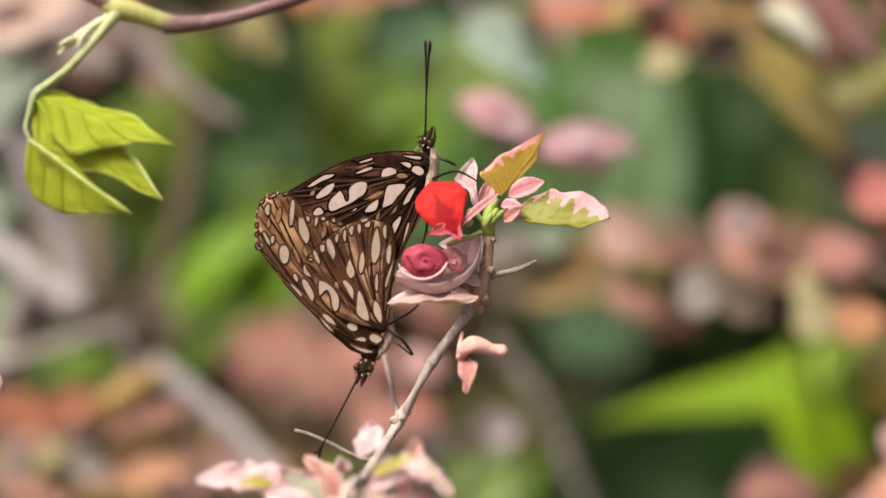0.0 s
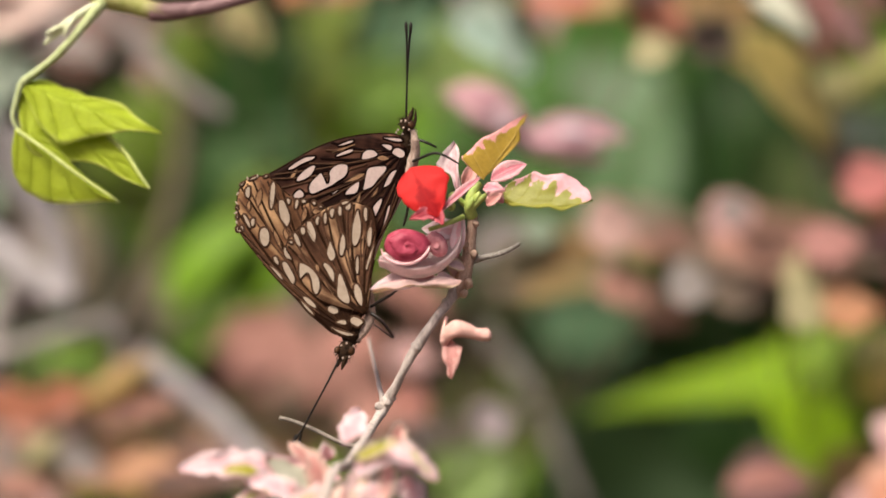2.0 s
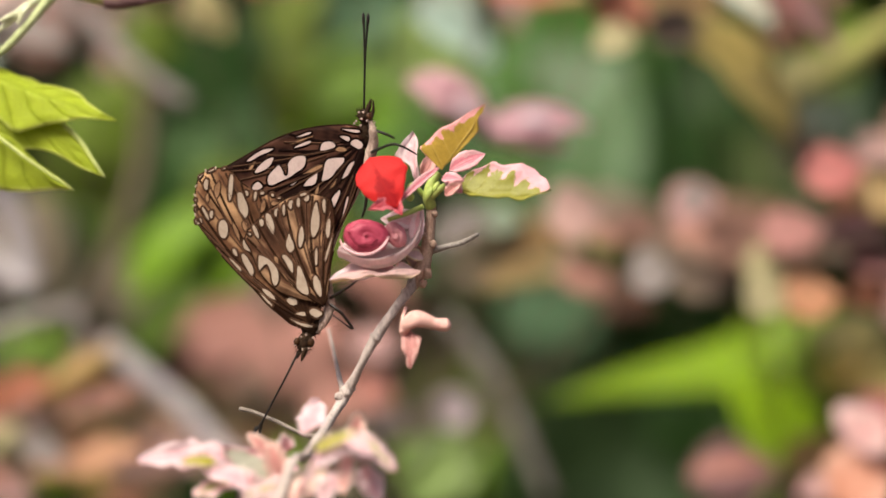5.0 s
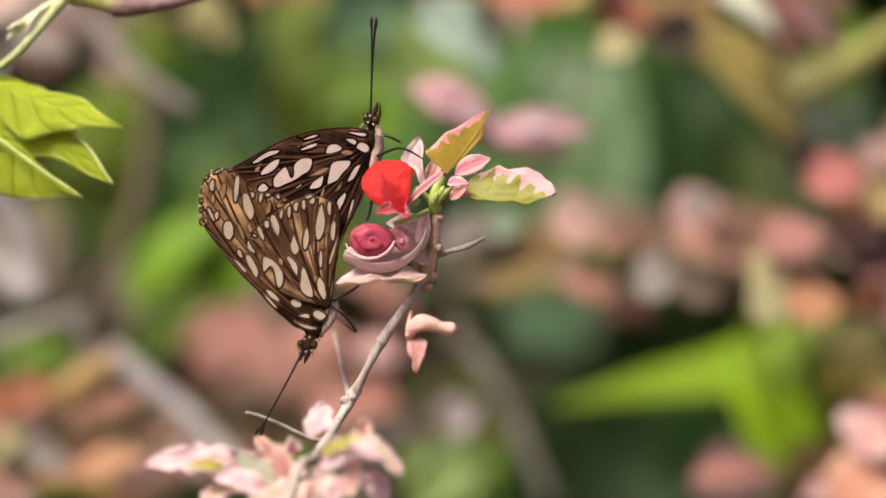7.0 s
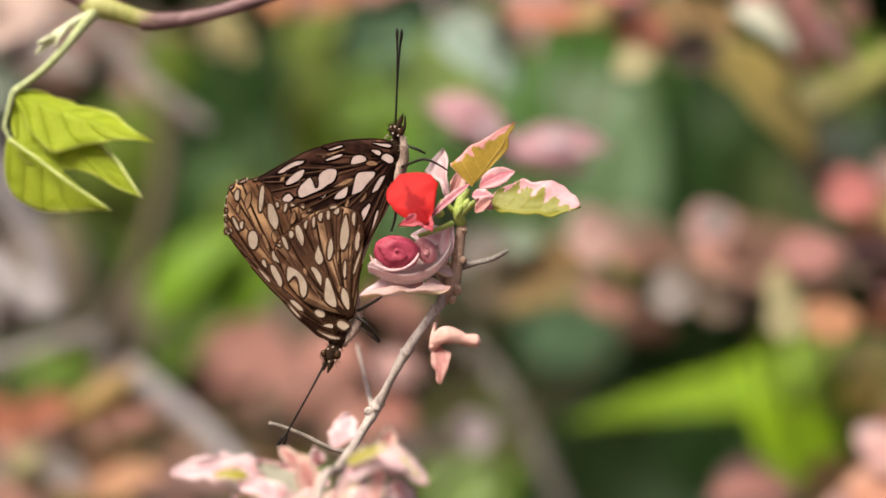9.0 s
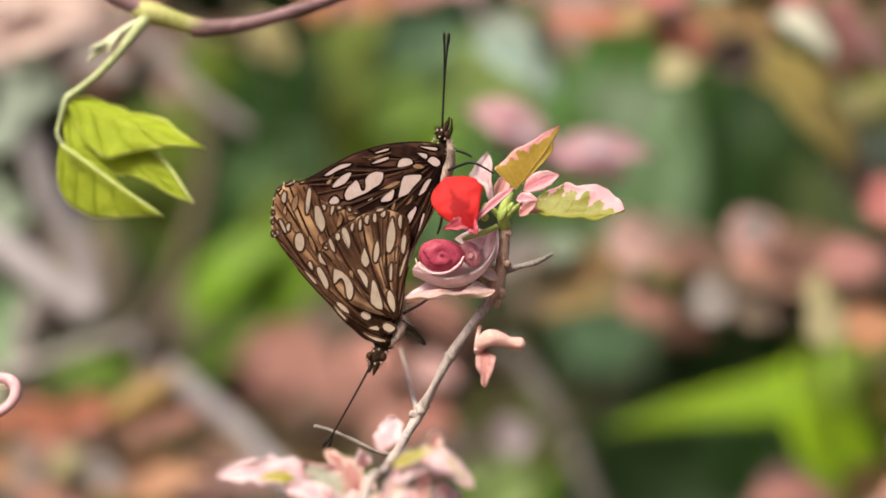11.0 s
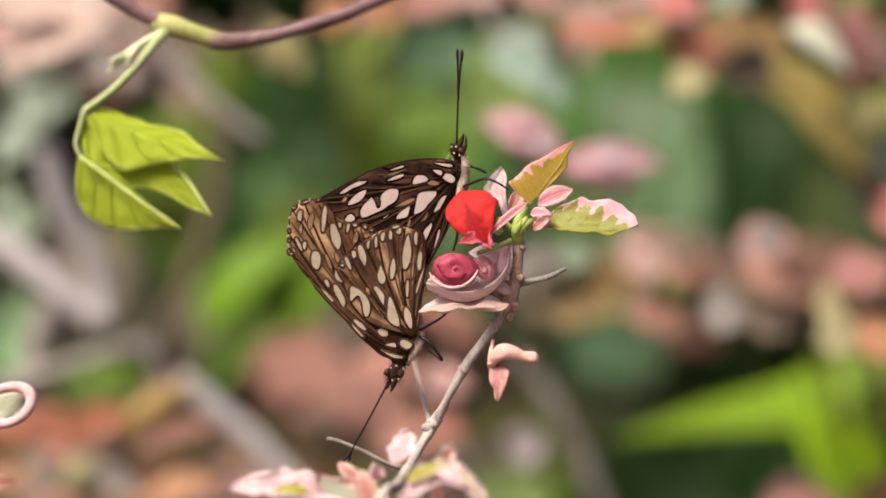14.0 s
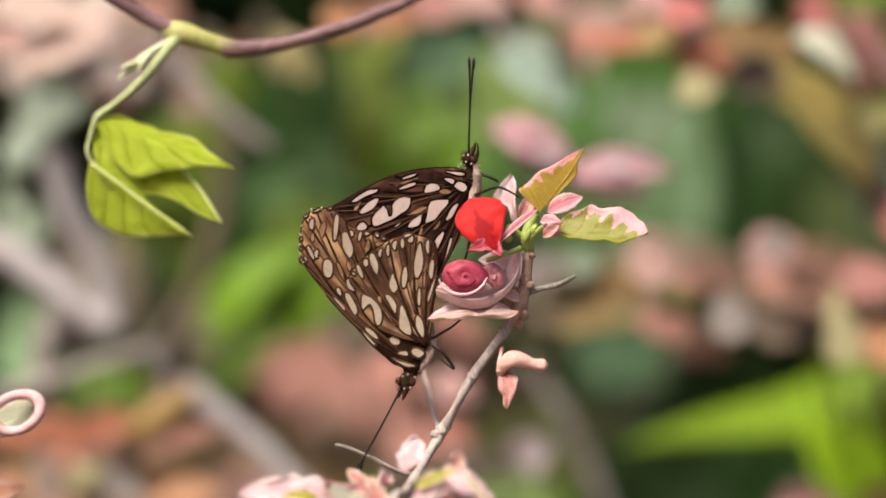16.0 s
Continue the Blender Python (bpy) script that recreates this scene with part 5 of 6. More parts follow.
    for pts in (((-2.3, -1, 14.4), (1.9, -3, 16.0), (4.4, -4, 15.4), (7.2, -3, 13.8)), ((-2.1, -0, 19.2), (0.7, -1, 18.2), (2.6, -1, 17.3)), ((-3.2, 1, 6.6), (-3.6, 1, 3.4), (-4.3, 1, 1.1))):
        bm = bmesh.new()
        tube(bm, list(pts), [0.32, 0.3, 0.24, 0.16][:len(pts)], 7)
        part("leg", bm, M["chitin"], up)
    # lower body
    bm = bmesh.new()
    blob(bm, (-14.9, 1, -21.2), (4.2, 4.6, 5.0), (0, 35, 0), 0.15, 4)
    hairs(bm, (-15.3, 0, -22.1), (4.2, 4.4, 4.0), 90, 0.7, 4)
    part("thorax", bm, M["fur_dark"], low)
    bm = bmesh.new()
    tube(bm, [(-14.0, -0, -22.6), (-12.2, -0, -20.2), (-11.1, -0, -17.6), (-11.2, 0, -14.6), (-11.7, 1, -12.2), (-12.1, 1, -9.8)], [0.5, 1.0, 1.0, 1.0, 1.0, 0.8], 12, 0.1, 5)
    hairs(bm, (-11.2, -0, -16.5), (2.0, 2.0, 5.0), 90, 0.5, 5)
    part("abdomen", bm, M["fur_pale"], low, "pale downy abdomen")
    bm = bmesh.new()
    blob(bm, (-16.2, -0, -24.4), (3.3, 3.2, 4.4), (0, 20, 0), 0.15, 6)
    hairs(bm, (-16.6, -0, -25.4), (3.6, 3.0, 3.2), 60, 1.0, 6, (-0.2, 0, -0.8))
    part("head", bm, M["fur_dark"], low)
    bm = bmesh.new()
    blob(bm, (-15.0, -1, -24.5), (1.6, 1.3, 2.0))
    part("eye", bm, M["eye"], low)
    bm = bmesh.new()
    blob(bm, (-17.9, -1, -24.4), (1.3, 1.2, 1.6))
    part("eye", bm, M["eye"], low)
    bm = bmesh.new()
    tube(bm, [(-15.9, -1, -25.6), (-16.5, -1, -27.0), (-17.0, -1, -28.5)], [0.55, 0.55, 0.15], 7)
    tube(bm, [(-16.8, -0, -25.6), (-17.5, -0, -26.8), (-17.9, -0, -28.0)], [0.5, 0.45, 0.15], 7)
    part("palp", bm, M["fur_dark"], low)
    bm = bmesh.new()
    for p in ((-17.0, -2, -23.4), (-15.9, -2, -23.0), (-18.2, -1, -25.1), (-15.4, -2, -25.8), (-14.5, -2, -23.6), (-16.7, -2, -26.0)):
        blob(bm, p, (0.4, 0.3, 0.48), (0, 20, 0), 0.2, p[0], 8)
    part("head_spot", bm, M["fur_pale"], low, "white dots on the head")
    for dx, y in ((-5, -0.9), (5, 0.4)):
        bm = bmesh.new()
        tube(bm, [(-17.5, -0, -26.3), (-20.6, y, -32.4), (-24.8, y, -40.2), (-26.4 + dx * 0.12, y, -43.4)], [0.26, 0.2, 0.2, 0.34], 8)
        blob(bm, (-26.2 + dx * 0.11, y, -42.7), (0.62, 0.62, 2.2), (0, 24, 0))
        part("antenna", bm, M["chitin"], low)
    for pts in (((-11.0, -1, -15.5), (-8.9, -2, -14.3), (-6.5, -3, -12.8), (-4.4, -3, -10.8), (-2.1, -2, -9.0)), ((-11.0, -1, -16.8), (-8.6, -2, -18.5), (-6.3, -2, -21.8), (-8.4, -2, -20.4), (-10.6, -1, -18.8))):
        bm = bmesh.new()
        tube(bm, list(pts), [0.34, 0.34, 0.26, 0.16, 0.12], 7)
        part("leg", bm, M["chitin"], low)
    return up, low


butterfly_up, butterfly_low = build_butterflies()


# ---------------------------------------------------------------- the vine
VINE = (-59.9, 30, 49.3)
vine = thing("vine", place(VINE), "purple vine stem with a bright green young lobed leaf", "vine")


def build_vine():
    t = vine
    bm = bmesh.new()
    tube(bm, [(-330, 420, -600), (-330, 300, -200), (-270, 60, 60), (-185, -20, 140), (-106.2, 20, 76.6), (-91.4, 26, 64.6), (-79.5, 29, 57.1), (-71.7, 30, 53.1)], [3.0, 2.4, 1.9, 1.7, 1.7, 1.65, 1.7, 1.9], 14, 0.06, 1)
    part("stem", bm, M["vine_purple"], t, "purple ribbed stem")
    bm = bmesh.new()
    tube(bm, [(-61.1, 30, 49.1), (-56.1, 30, 49.0), (-47.5, 30, 50.5), (-37.6, 30, 53.1), (-27.8, 32, 56.9), (-10.5, 36, 66.4), (61.3, 32, 112.4), (140, 60, 160), (230, 380, 300), (260, 900, 480)], [1.9, 1.75, 1.6, 1.5, 1.5, 1.5, 1.5, 1.4, 1.3, 1.0], 14, 0.06, 2)
    part("stem", bm, M["vine_purple"], t, "purple ribbed stem")
    bm = bmesh.new()
    tube(bm, [(-75.0, 30, 54.8), (-72.8, 30, 53.4), (-70.1, 30, 52.5), (-66.0, 30, 51.3), (-62.4, 30, 50.1), (-58.6, 30, 49.3), (-54.6, 30, 49.4), (-51.6, 30, 50.0)], [1.5, 2.2, 2.6, 2.25, 2.05, 1.95, 1.85, 1.5], 16, 0.08, 3)
    part("stem_node", bm, M["vine_node"], t, "swollen yellow green node")
    bm = bmesh.new()
    tube(bm, [(-71.2, 29, 51.5), (-73.2, 28, 48.9), (-76.8, 27, 44.4), (-81.1, 27, 39.8), (-84.8, 27, 36.8), (-88.8, 27, 33.9)], [1.5, 1.2, 1.0, 0.85, 0.75, 0.9], 10, 0.06, 4)
    tube(bm, [(-88.8, 27, 33.9), (-90.1, 27, 29.7), (-90.8, 27, 26.2), (-89.1, 27, 22.9)], [0.8, 0.55, 0.5, 0.45], 10, 0.05, 5)
    part("leaf_stalk", bm, M["vine_stalk"], t, "pale green downy stalk")
    bm = bmesh.new()
    tube(bm, [(-71.5, 29, 51.7), (-74.4, 28, 49.9), (-78.0, 27, 47.3), (-81.5, 27, 44.4), (-83.9, 27, 42.2)], [0.7, 0.75, 0.95, 0.85, 0.3], 8, 0.3, 6)
    tube(bm, [(-76.8, 27, 48.1), (-78.3, 26, 46.0), (-79.5, 26, 43.6)], [0.5, 0.6, 0.2], 8, 0.3, 7)
    tube(bm, [(-79.2, 27, 46.6), (-81.5, 26, 45.3), (-83.5, 26, 44.4)], [0.5, 0.6, 0.2], 8, 0.3, 8)
    part("bud", bm, M["vine_bud"], t, "pale downy young bud")
    leaf(t, (-89.1, 27, 33.8), (-58.0, 23, 22.5), 20, M["vine_leaf"], (0.15, -1, 0.45), 0, "bright yellow green leaf lobe", bend=0.0, fold=-0.38, wave=0.06, seed=31, nu=30, nv=14,
         prof=((0.13, 0.105, -0.12), (0.28, 0.095, -0.24), (0.42, 0.085, -0.26), (0.56, 0.11, -0.17), (0.68, 0.12, -0.11), (0.79, 0.06, -0.055), (0.9, 0.02, -0.022)))
    leaf(t, (-89.5, 28, 32.6), (-60.9, 25, 10.5), 20, M["vine_leaf"], (0.1, -1, 0.2), 0, "bright yellow green leaf lobe", bend=0.0, fold=-0.15, wave=0.05, seed=32, nu=30, nv=14,
         prof=((0.12, 0.14, -0.15), (0.30, 0.22, -0.25), (0.45, 0.17, -0.19), (0.56, 0.105, -0.115), (0.67, 0.095, -0.068), (0.78, 0.075, -0.055), (0.88, 0.035, -0.035)))
    leaf(t, (-90.3, 27, 24.0), (-67.4, 24, 7.7), 20, M["vine_leaf"], (-0.2, -1, 0.15), 0, "bright yellow green leaf lobe", bend=0.0, fold=-0.1, wave=0.05, seed=33, nu=30, nv=14,
         prof=((0.08, 0.06, -0.17), (0.22, 0.09, -0.31), (0.36, 0.07, -0.35), (0.52, 0.03, -0.325), (0.66, 0.01, -0.25), (0.78, 0.01, -0.155), (0.9, 0.01, -0.06)))
    for k, pts in enumerate((((-89.7, 25, 23.6), (-83.6, 24, 19.4), (-76.2, 23, 13.8), (-67.3, 23, 7.7)),
                             ((-70.3, 27, 22.8), (-66.1, 26, 18.3), (-63.3, 25, 14.1), (-60.8, 24, 10.5)))):
        bm = bmesh.new()
        tube(bm, list(pts), [0.42, 0.38, 0.34, 0.16], 7, 0.2, k)
        part("leaf_rib", bm, M["vine_rim"], t, "pale downy rib")


build_vine()


# ---------------------------------------------------------------- plants behind
def build_behind():
    rnd = random.Random(5)
    bush = thing("snowbush", (0.05, 0.3, 0.0), "snowbush with dusty pink, salmon and cream leaves behind the shoot", "shrub")
    # two pink leaves close behind the shoot
    # base, tip, width, kind
    other_leaves_a_a = (
        # the small pale lilac leaves paint gloss highlights on the mauve ones
        ((3.6, 200, 42.3), (28.8, 200, 28.7), 14.9, "far_mauve"), ((9.1, 205, 34.7), (31.6, 205, 24.3), 9.1, "far_mauve"), ((16.1, 195, 35.2), (24.4, 195, 32.6), 5.5, "far_lilac_glint"),
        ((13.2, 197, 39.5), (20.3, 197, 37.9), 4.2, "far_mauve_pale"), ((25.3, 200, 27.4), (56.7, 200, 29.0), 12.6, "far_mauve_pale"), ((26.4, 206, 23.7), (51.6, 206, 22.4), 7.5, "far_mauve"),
        ((35.7, 196, 30.8), (44.8, 196, 29.5), 5.2, "far_lilac_glint"), ((89.1, 240, -75.7), (114.2, 240, -73.7), 12, "far_dusky_shaded"), ((130.5, 200, -63.0), (140.2, 200, -53.3), 22, "far_pink"),
    )
    other_leaves_a_b = (
        ((125.7, 200, -79.2), (141.9, 200, -67.8), 24, "far_salmon"), ((-15.3, 290, -38.0), (1.1, 290, -40.3), 17, "far_pink"), ((6.7, 310, -86.6), (27.3, 310, -71.9), 26, "far_fresh"),
        ((-0.8, 320, -82.9), (12.5, 320, -73.5), 20, "far_fresh"), ((-15.1, 280, -50.6), (-0.7, 280, -55.6), 24, "far_dusky_shaded"), ((-144.6, 260, 69.6), (-116.5, 260, 73.9), 26, "far_pale"),
        ((-128.8, 260, 82.6), (-107.7, 260, 70.3), 24, "far_pale"), ((-150.0, 270, 58.8), (-128.6, 270, 65.9), 20, "far_pale"), ((-47.5, 280, 75.7), (-38.5, 280, 84.7), 16, "far_orange"),
    )
    other_leaves_a = other_leaves_a_a + other_leaves_a_b
    other_leaves_b_a = (
        ((-31.3, 280, 81.1), (-42.1, 280, 73.9), 14, "far_dusky_shaded"), ((-64.1, 262, 75.0), (-52.8, 262, 58.3), 12, "far_straw"), ((-155.7, 300, 33.4), (-137.2, 300, 44.4), 26, "far_sage_soft"),
        ((-148.3, 300, 48.1), (-129.8, 300, 59.2), 26, "far_sage_soft"), ((-140.9, 300, 22.3), (-155.7, 300, 11.2), 26, "behind_sage"), ((6.1, 275, 69.0), (31.8, 275, 52.0), 16.4, "far_sage"),
        ((8.3, 280, 73.9), (26.3, 280, 68.5), 10.8, "far_sage_soft"), ((3.0, 320, -91.4), (18.1, 320, -71.6), 28, "far_leafgreen"), ((18.1, 320, -92.4), (31.4, 320, -77.3), 26, "far_leafgreen"),
        # the last lilac leaf of this row is a painted gloss highlight
        ((-139.1, 300, -21.9), (-124.3, 300, -9.0), 20, "far_lilac"), ((-148.3, 300, -5.3), (-129.8, 300, 0.2), 20, "far_lilac"), ((13.6, 300, -62.9), (24.7, 300, -55.5), 14, "far_lilac"),
        ((15.1, 260, 86.1), (29.1, 260, 80.9), 14, "far_rose"), ((146.2, 340, -30.8), (161.7, 340, -61.7), 34, "behind_olive_straw"),
    )
    other_leaves_b_b = (
        ((148.3, 330, -61.0), (136.9, 330, -38.0), 26, "far_olive"),
    )
    other_leaves_b = other_leaves_b_a + other_leaves_b_b
    other_leaves_c = (
        ((156.0, 330, -38.0), (144.5, 330, -53.3), 24, "far_gold"),
    )
    right_leaves_a = (
        ((46.9, 250, 2.2), (63.2, 250, 5.1), 22, "behind_beige_pink"), ((82.4, 240, 3.0), (98.0, 240, 10.0), 17, "behind_soft_rose"), ((80.0, 215, -3.2), (94.6, 215, -6.0), 15, "behind_soft_salmon"),
        ((64.7, 255, -3.4), (85.5, 255, -1.5), 18, "behind_brown_rose"), ((95.9, 250, -1.0), (112.3, 250, -3.9), 19, "behind_brown_rose"), ((122.3, 235, 14.3), (140.5, 235, 16.6), 18, "behind_coral_pink"),
        # the grey lilac leaf of this row paints a highlight from a glossy leaf
        ((110.2, 232, -6.2), (128.6, 232, 0.5), 23, "behind_dusty_rose"), ((127.2, 240, -5.0), (138.8, 240, -5.0), 16, "behind_mauve_brown"), ((68.7, 220, -15.7), (83.1, 220, -13.2), 18, "behind_grey_lilac"),
        ((49.2, 245, -14.4), (66.4, 245, -19.0), 20, "behind_soft_salmon"), ((32.4, 262, -6.3), (57.6, 262, -4.6), 16, "behind_ochre"), ((60.7, 270, -11.7), (70.0, 270, -3.9), 15, "behind_moss"),
        ((67.9, 262, -9.0), (81.2, 262, -9.0), 13, "behind_ochre"), ((85.3, 255, -17.7), (103.3, 255, -16.1), 18, "behind_mauve_brown"),
    )
    right_leaves_b = (
        ((104.6, 235, -12.0), (118.1, 235, -13.2), 18, "behind_straw"), ((102.2, 215, -21.5), (114.7, 215, -20.4), 17, "behind_straw"), ((114.2, 222, -24.2), (131.8, 222, -20.5), 22, "behind_tan_orange"),
        ((64.2, 290, -24.8), (83.8, 290, -26.5), 17, "behind_dark_rust"), ((27.5, 260, 1.9), (39.5, 260, 1.9), 14, "behind_sage"), ((40.9, 470, -20.4), (77.5, 470, -41.5), 43, "behind_dull_sage"),
        ((50.7, 480, -52.9), (72.5, 480, -36.6), 30, "behind_dull_sage"), ((44.2, 390, -5.9), (105.6, 390, -5.9), 32, "behind_mauve_brown"), ((97.4, 390, -8.0), (162.9, 390, -8.0), 30, "behind_brown_rose"),
        ((19.9, 400, -12.2), (48.8, 400, -12.2), 27, "behind_mauve_brown"), ((27.2, 230, 70.2), (57.4, 230, 67.1), 14, "behind_coral"), ((25.8, 215, 72.2), (45.6, 215, 72.2), 10, "behind_beige_pink"),
        ((47.5, 225, 67.9), (60.1, 225, 72.5), 11, "behind_straw_gold"), ((58.3, 235, 67.7), (76.8, 235, 61.0), 19, "behind_coral"),
    )
    right_leaves_c = (
        ((53.7, 235, 73.9), (70.6, 235, 73.9), 10, "behind_beige_pink"), ((57.9, 205, 51.3), (70.5, 205, 54.7), 15, "behind_straw"), ((77.9, 255, 58.7), (95.7, 255, 61.9), 21, "behind_mauve_brown"),
        ((71.7, 250, 71.5), (90.4, 250, 71.5), 18, "behind_ochre"), ((91.7, 270, 71.2), (102.3, 270, 71.2), 28, "behind_ochre"), ((93.0, 215, 70.4), (110.8, 215, 57.6), 18, "behind_cream"),
        ((108.4, 222, 76.1), (117.8, 222, 58.4), 12, "behind_dusty_rose"), ((111.8, 240, 56.2), (126.8, 240, 56.2), 15, "behind_dark_rust"), ((110.3, 228, 73.3), (129.2, 228, 55.3), 9.4, "behind_soft_rose"), ((121.7, 236, 64.8), (133.3, 236, 52.9), 8.5, "behind_dusky_mauve"),
        ((122.8, 250, 69.7), (125.9, 250, 78.2), 15, "behind_moss"), ((128.6, 255, 73.4), (139.1, 255, 73.4), 18, "behind_brown_rose"), ((91.9, 240, 61.9), (117.0, 240, 27.3), 19, "behind_golden"),
        ((104.5, 228, 47.0), (117.9, 228, 25.6), 13, "behind_golden"), ((90.2, 255, 61.5), (103.6, 255, 50.3), 17, "behind_golden"),
    )
    right_leaves_d = (
        ((125.5, 300, 35.5), (133.0, 300, 14.7), 14, "behind_mauve_brown"), ((116.5, 290, 37.0), (144.3, 290, 54.4), 14, "behind_olive_straw"), ((155.8, 520, 41.2), (193.2, 520, 41.2), 43, "behind_slate_green"),
        ((142.3, 560, 14.8), (176.3, 560, 14.8), 71, "behind_deep_olive"),
    )
    left_leaves_a = (
        ((-82.1, 390, -38.4), (-38.2, 390, -43.0), 33, "behind_dusky_pink"), ((-55.6, 370, -47.1), (-16.0, 370, -52.6), 30, "behind_dusky_pink"), ((-73.0, 330, -31.3), (-47.0, 330, -24.9), 9, "behind_soft_salmon"),
        ((-62.9, 360, -55.4), (-31.7, 360, -60.9), 19, "behind_soft_salmon"), ((-38.5, 320, -35.7), (-15.9, 320, -35.7), 20, "behind_dusky_pink"), ((-86.8, 420, -48.3), (-62.9, 420, -57.0), 22, "behind_brown_rose"),
        ((-30.2, 300, -58.8), (-8.1, 300, -58.8), 19, "behind_dusky_pink"), ((-144.5, 275, -51.4), (-119.7, 275, -54.8), 14, "behind_rust_coral"), ((-126.8, 280, -55.9), (-108.5, 280, -47.4), 13, "behind_rust_coral"),
        ((-114.2, 285, -56.1), (-91.8, 285, -44.2), 10, "behind_gold_olive"), ((-111.1, 310, -46.2), (-90.1, 310, -38.5), 14, "behind_brown_rose"), ((-105.4, 270, -60.6), (-79.0, 270, -49.9), 12, "behind_soft_salmon"),
        ((-156.3, 400, -54.3), (-122.5, 400, -44.6), 13, "behind_leaf_moss"), ((-102.8, 360, -70.6), (-84.8, 360, -67.5), 10, "behind_deep_olive"),
    )
    left_leaves_b = (
        ((-111.0, 285, -74.8), (-87.8, 285, -69.0), 19, "behind_peach"), ((-92.5, 280, -73.9), (-70.9, 280, -73.9), 17, "behind_beige_pink"), ((-145.4, 285, -74.0), (-129.4, 285, -69.7), 13, "behind_grey_lilac"),
        ((-123.1, 290, -73.9), (-121.7, 290, -66.0), 19, "behind_olive_straw"), ((-118.9, 295, -77.1), (-112.7, 295, -66.3), 15, "behind_grey_lilac"), ((-116.8, 280, -77.5), (-98.8, 280, -77.5), 12, "behind_peach"),
        ((-138.4, 290, -80.0), (-121.7, 290, -80.0), 13, "behind_brown_rose"), ((-139.8, 290, -65.0), (-124.0, 290, -62.2), 11, "behind_soft_salmon"), ((-95.0, 400, -46.7), (-70.1, 400, -19.1), 18, "behind_leaf_moss"),
        ((-59.5, 350, -76.1), (-28.2, 350, -76.1), 21, "behind_ochre"), ((-86.6, 310, -78.2), (-45.5, 310, -78.2), 18, "behind_beige_pink"), ((-173.7, 420, -77.5), (-107.1, 420, -65.8), 28, "behind_ochre"),
        ((-179.4, 425, -82.7), (-128.4, 425, -82.7), 28, "behind_mauve_brown"), ((-141.5, 430, -72.2), (-91.0, 430, -81.1), 28, "behind_mauve_brown"),
    )
    left_leaves_c = (
        ((-114.1, 430, -81.0), (-67.1, 430, -81.0), 28, "behind_ochre"), ((-87.9, 440, -67.2), (-43.3, 440, -83.5), 34, "behind_olive_straw"), ((-59.2, 440, -75.3), (-11.7, 440, -75.3), 28, "behind_mauve_brown"),
        ((-69.2, 460, -28.4), (-29.5, 460, -28.4), 23, "behind_mauve_brown"),
    )
    edge_leaves_a = (
        ((140.3, 250, 20.7), (156.8, 250, 23.5), 15, "behind_beige_pink"), ((140.3, 245, 9.1), (157.6, 245, 9.0), 19, "behind_straw_gold"), ((130.3, 240, -1.6), (148.2, 240, -1.6), 15, "behind_dusky_mauve"),
        ((133.6, 262, 6.0), (151.0, 262, 9.0), 10, "behind_tan_orange"), ((137.3, 245, -11.8), (155.0, 245, -14.9), 19, "behind_dusty_rose"), ((141.1, 265, -23.4), (156.7, 265, -23.4), 19, "behind_rust_coral"),
        ((143.4, 330, -40.0), (164.9, 330, -40.1), 20, "behind_olive_straw"), ((154.2, 320, -53.4), (173.2, 320, -53.5), 22, "behind_golden"), ((137.2, 240, -55.2), (157.1, 240, -64.6), 19, "behind_coral_pink"),
        ((139.1, 245, -73.7), (156.3, 245, -73.8), 20, "behind_peach"), ((120.6, 235, -81.2), (147.1, 235, -78.5), 13, "behind_soft_rose"), ((91.0, 270, -79.0), (120.9, 270, -77.0), 22, "behind_dusky_mauve"),
        ((124.9, 300, -74.7), (150.4, 300, -79.4), 16, "behind_ochre"), ((160.0, 300, -29.1), (182.2, 300, -29.2), 29, "behind_soft_rose"),
    )
    edge_leaves_b = (
        ((165.9, 330, 29.3), (188.9, 330, 29.2), 30, "behind_brown_rose"), ((43.4, 232, 80.3), (63.8, 232, 80.3), 15, "behind_soft_rose"), ((54.7, 218, 74.8), (69.8, 218, 77.6), 17, "behind_coral_pink"),
        ((69.5, 222, 80.0), (84.9, 222, 80.1), 15, "behind_sage"), ((96.4, 235, 81.6), (107.6, 235, 75.2), 15, "behind_coral_pink"), ((112.9, 240, 77.5), (123.5, 240, 68.7), 14, "behind_dusty_rose"),
        ((118.6, 250, 80.0), (130.6, 250, 87.0), 11, "behind_moss"), ((-9.4, 240, 80.9), (11.2, 240, 81.0), 16, "behind_beige_pink"), ((-20.1, 255, 83.1), (-2.5, 255, 83.2), 18, "behind_dusty_rose"),
        ((-38.9, 290, 79.3), (-17.3, 290, 83.2), 14, "behind_tan_orange"), ((-148.9, 230, 76.5), (-118.2, 230, 76.7), 18, "behind_blush_white"), ((-135.9, 245, 71.0), (-108.5, 245, 74.9), 14, "behind_blush_white"),
        ((-155.4, 255, 68.5), (-134.3, 255, 68.6), 17, "behind_beige_pink"), ((-150.8, 300, 63.1), (-128.9, 300, 67.0), 16, "behind_sage"),
    )
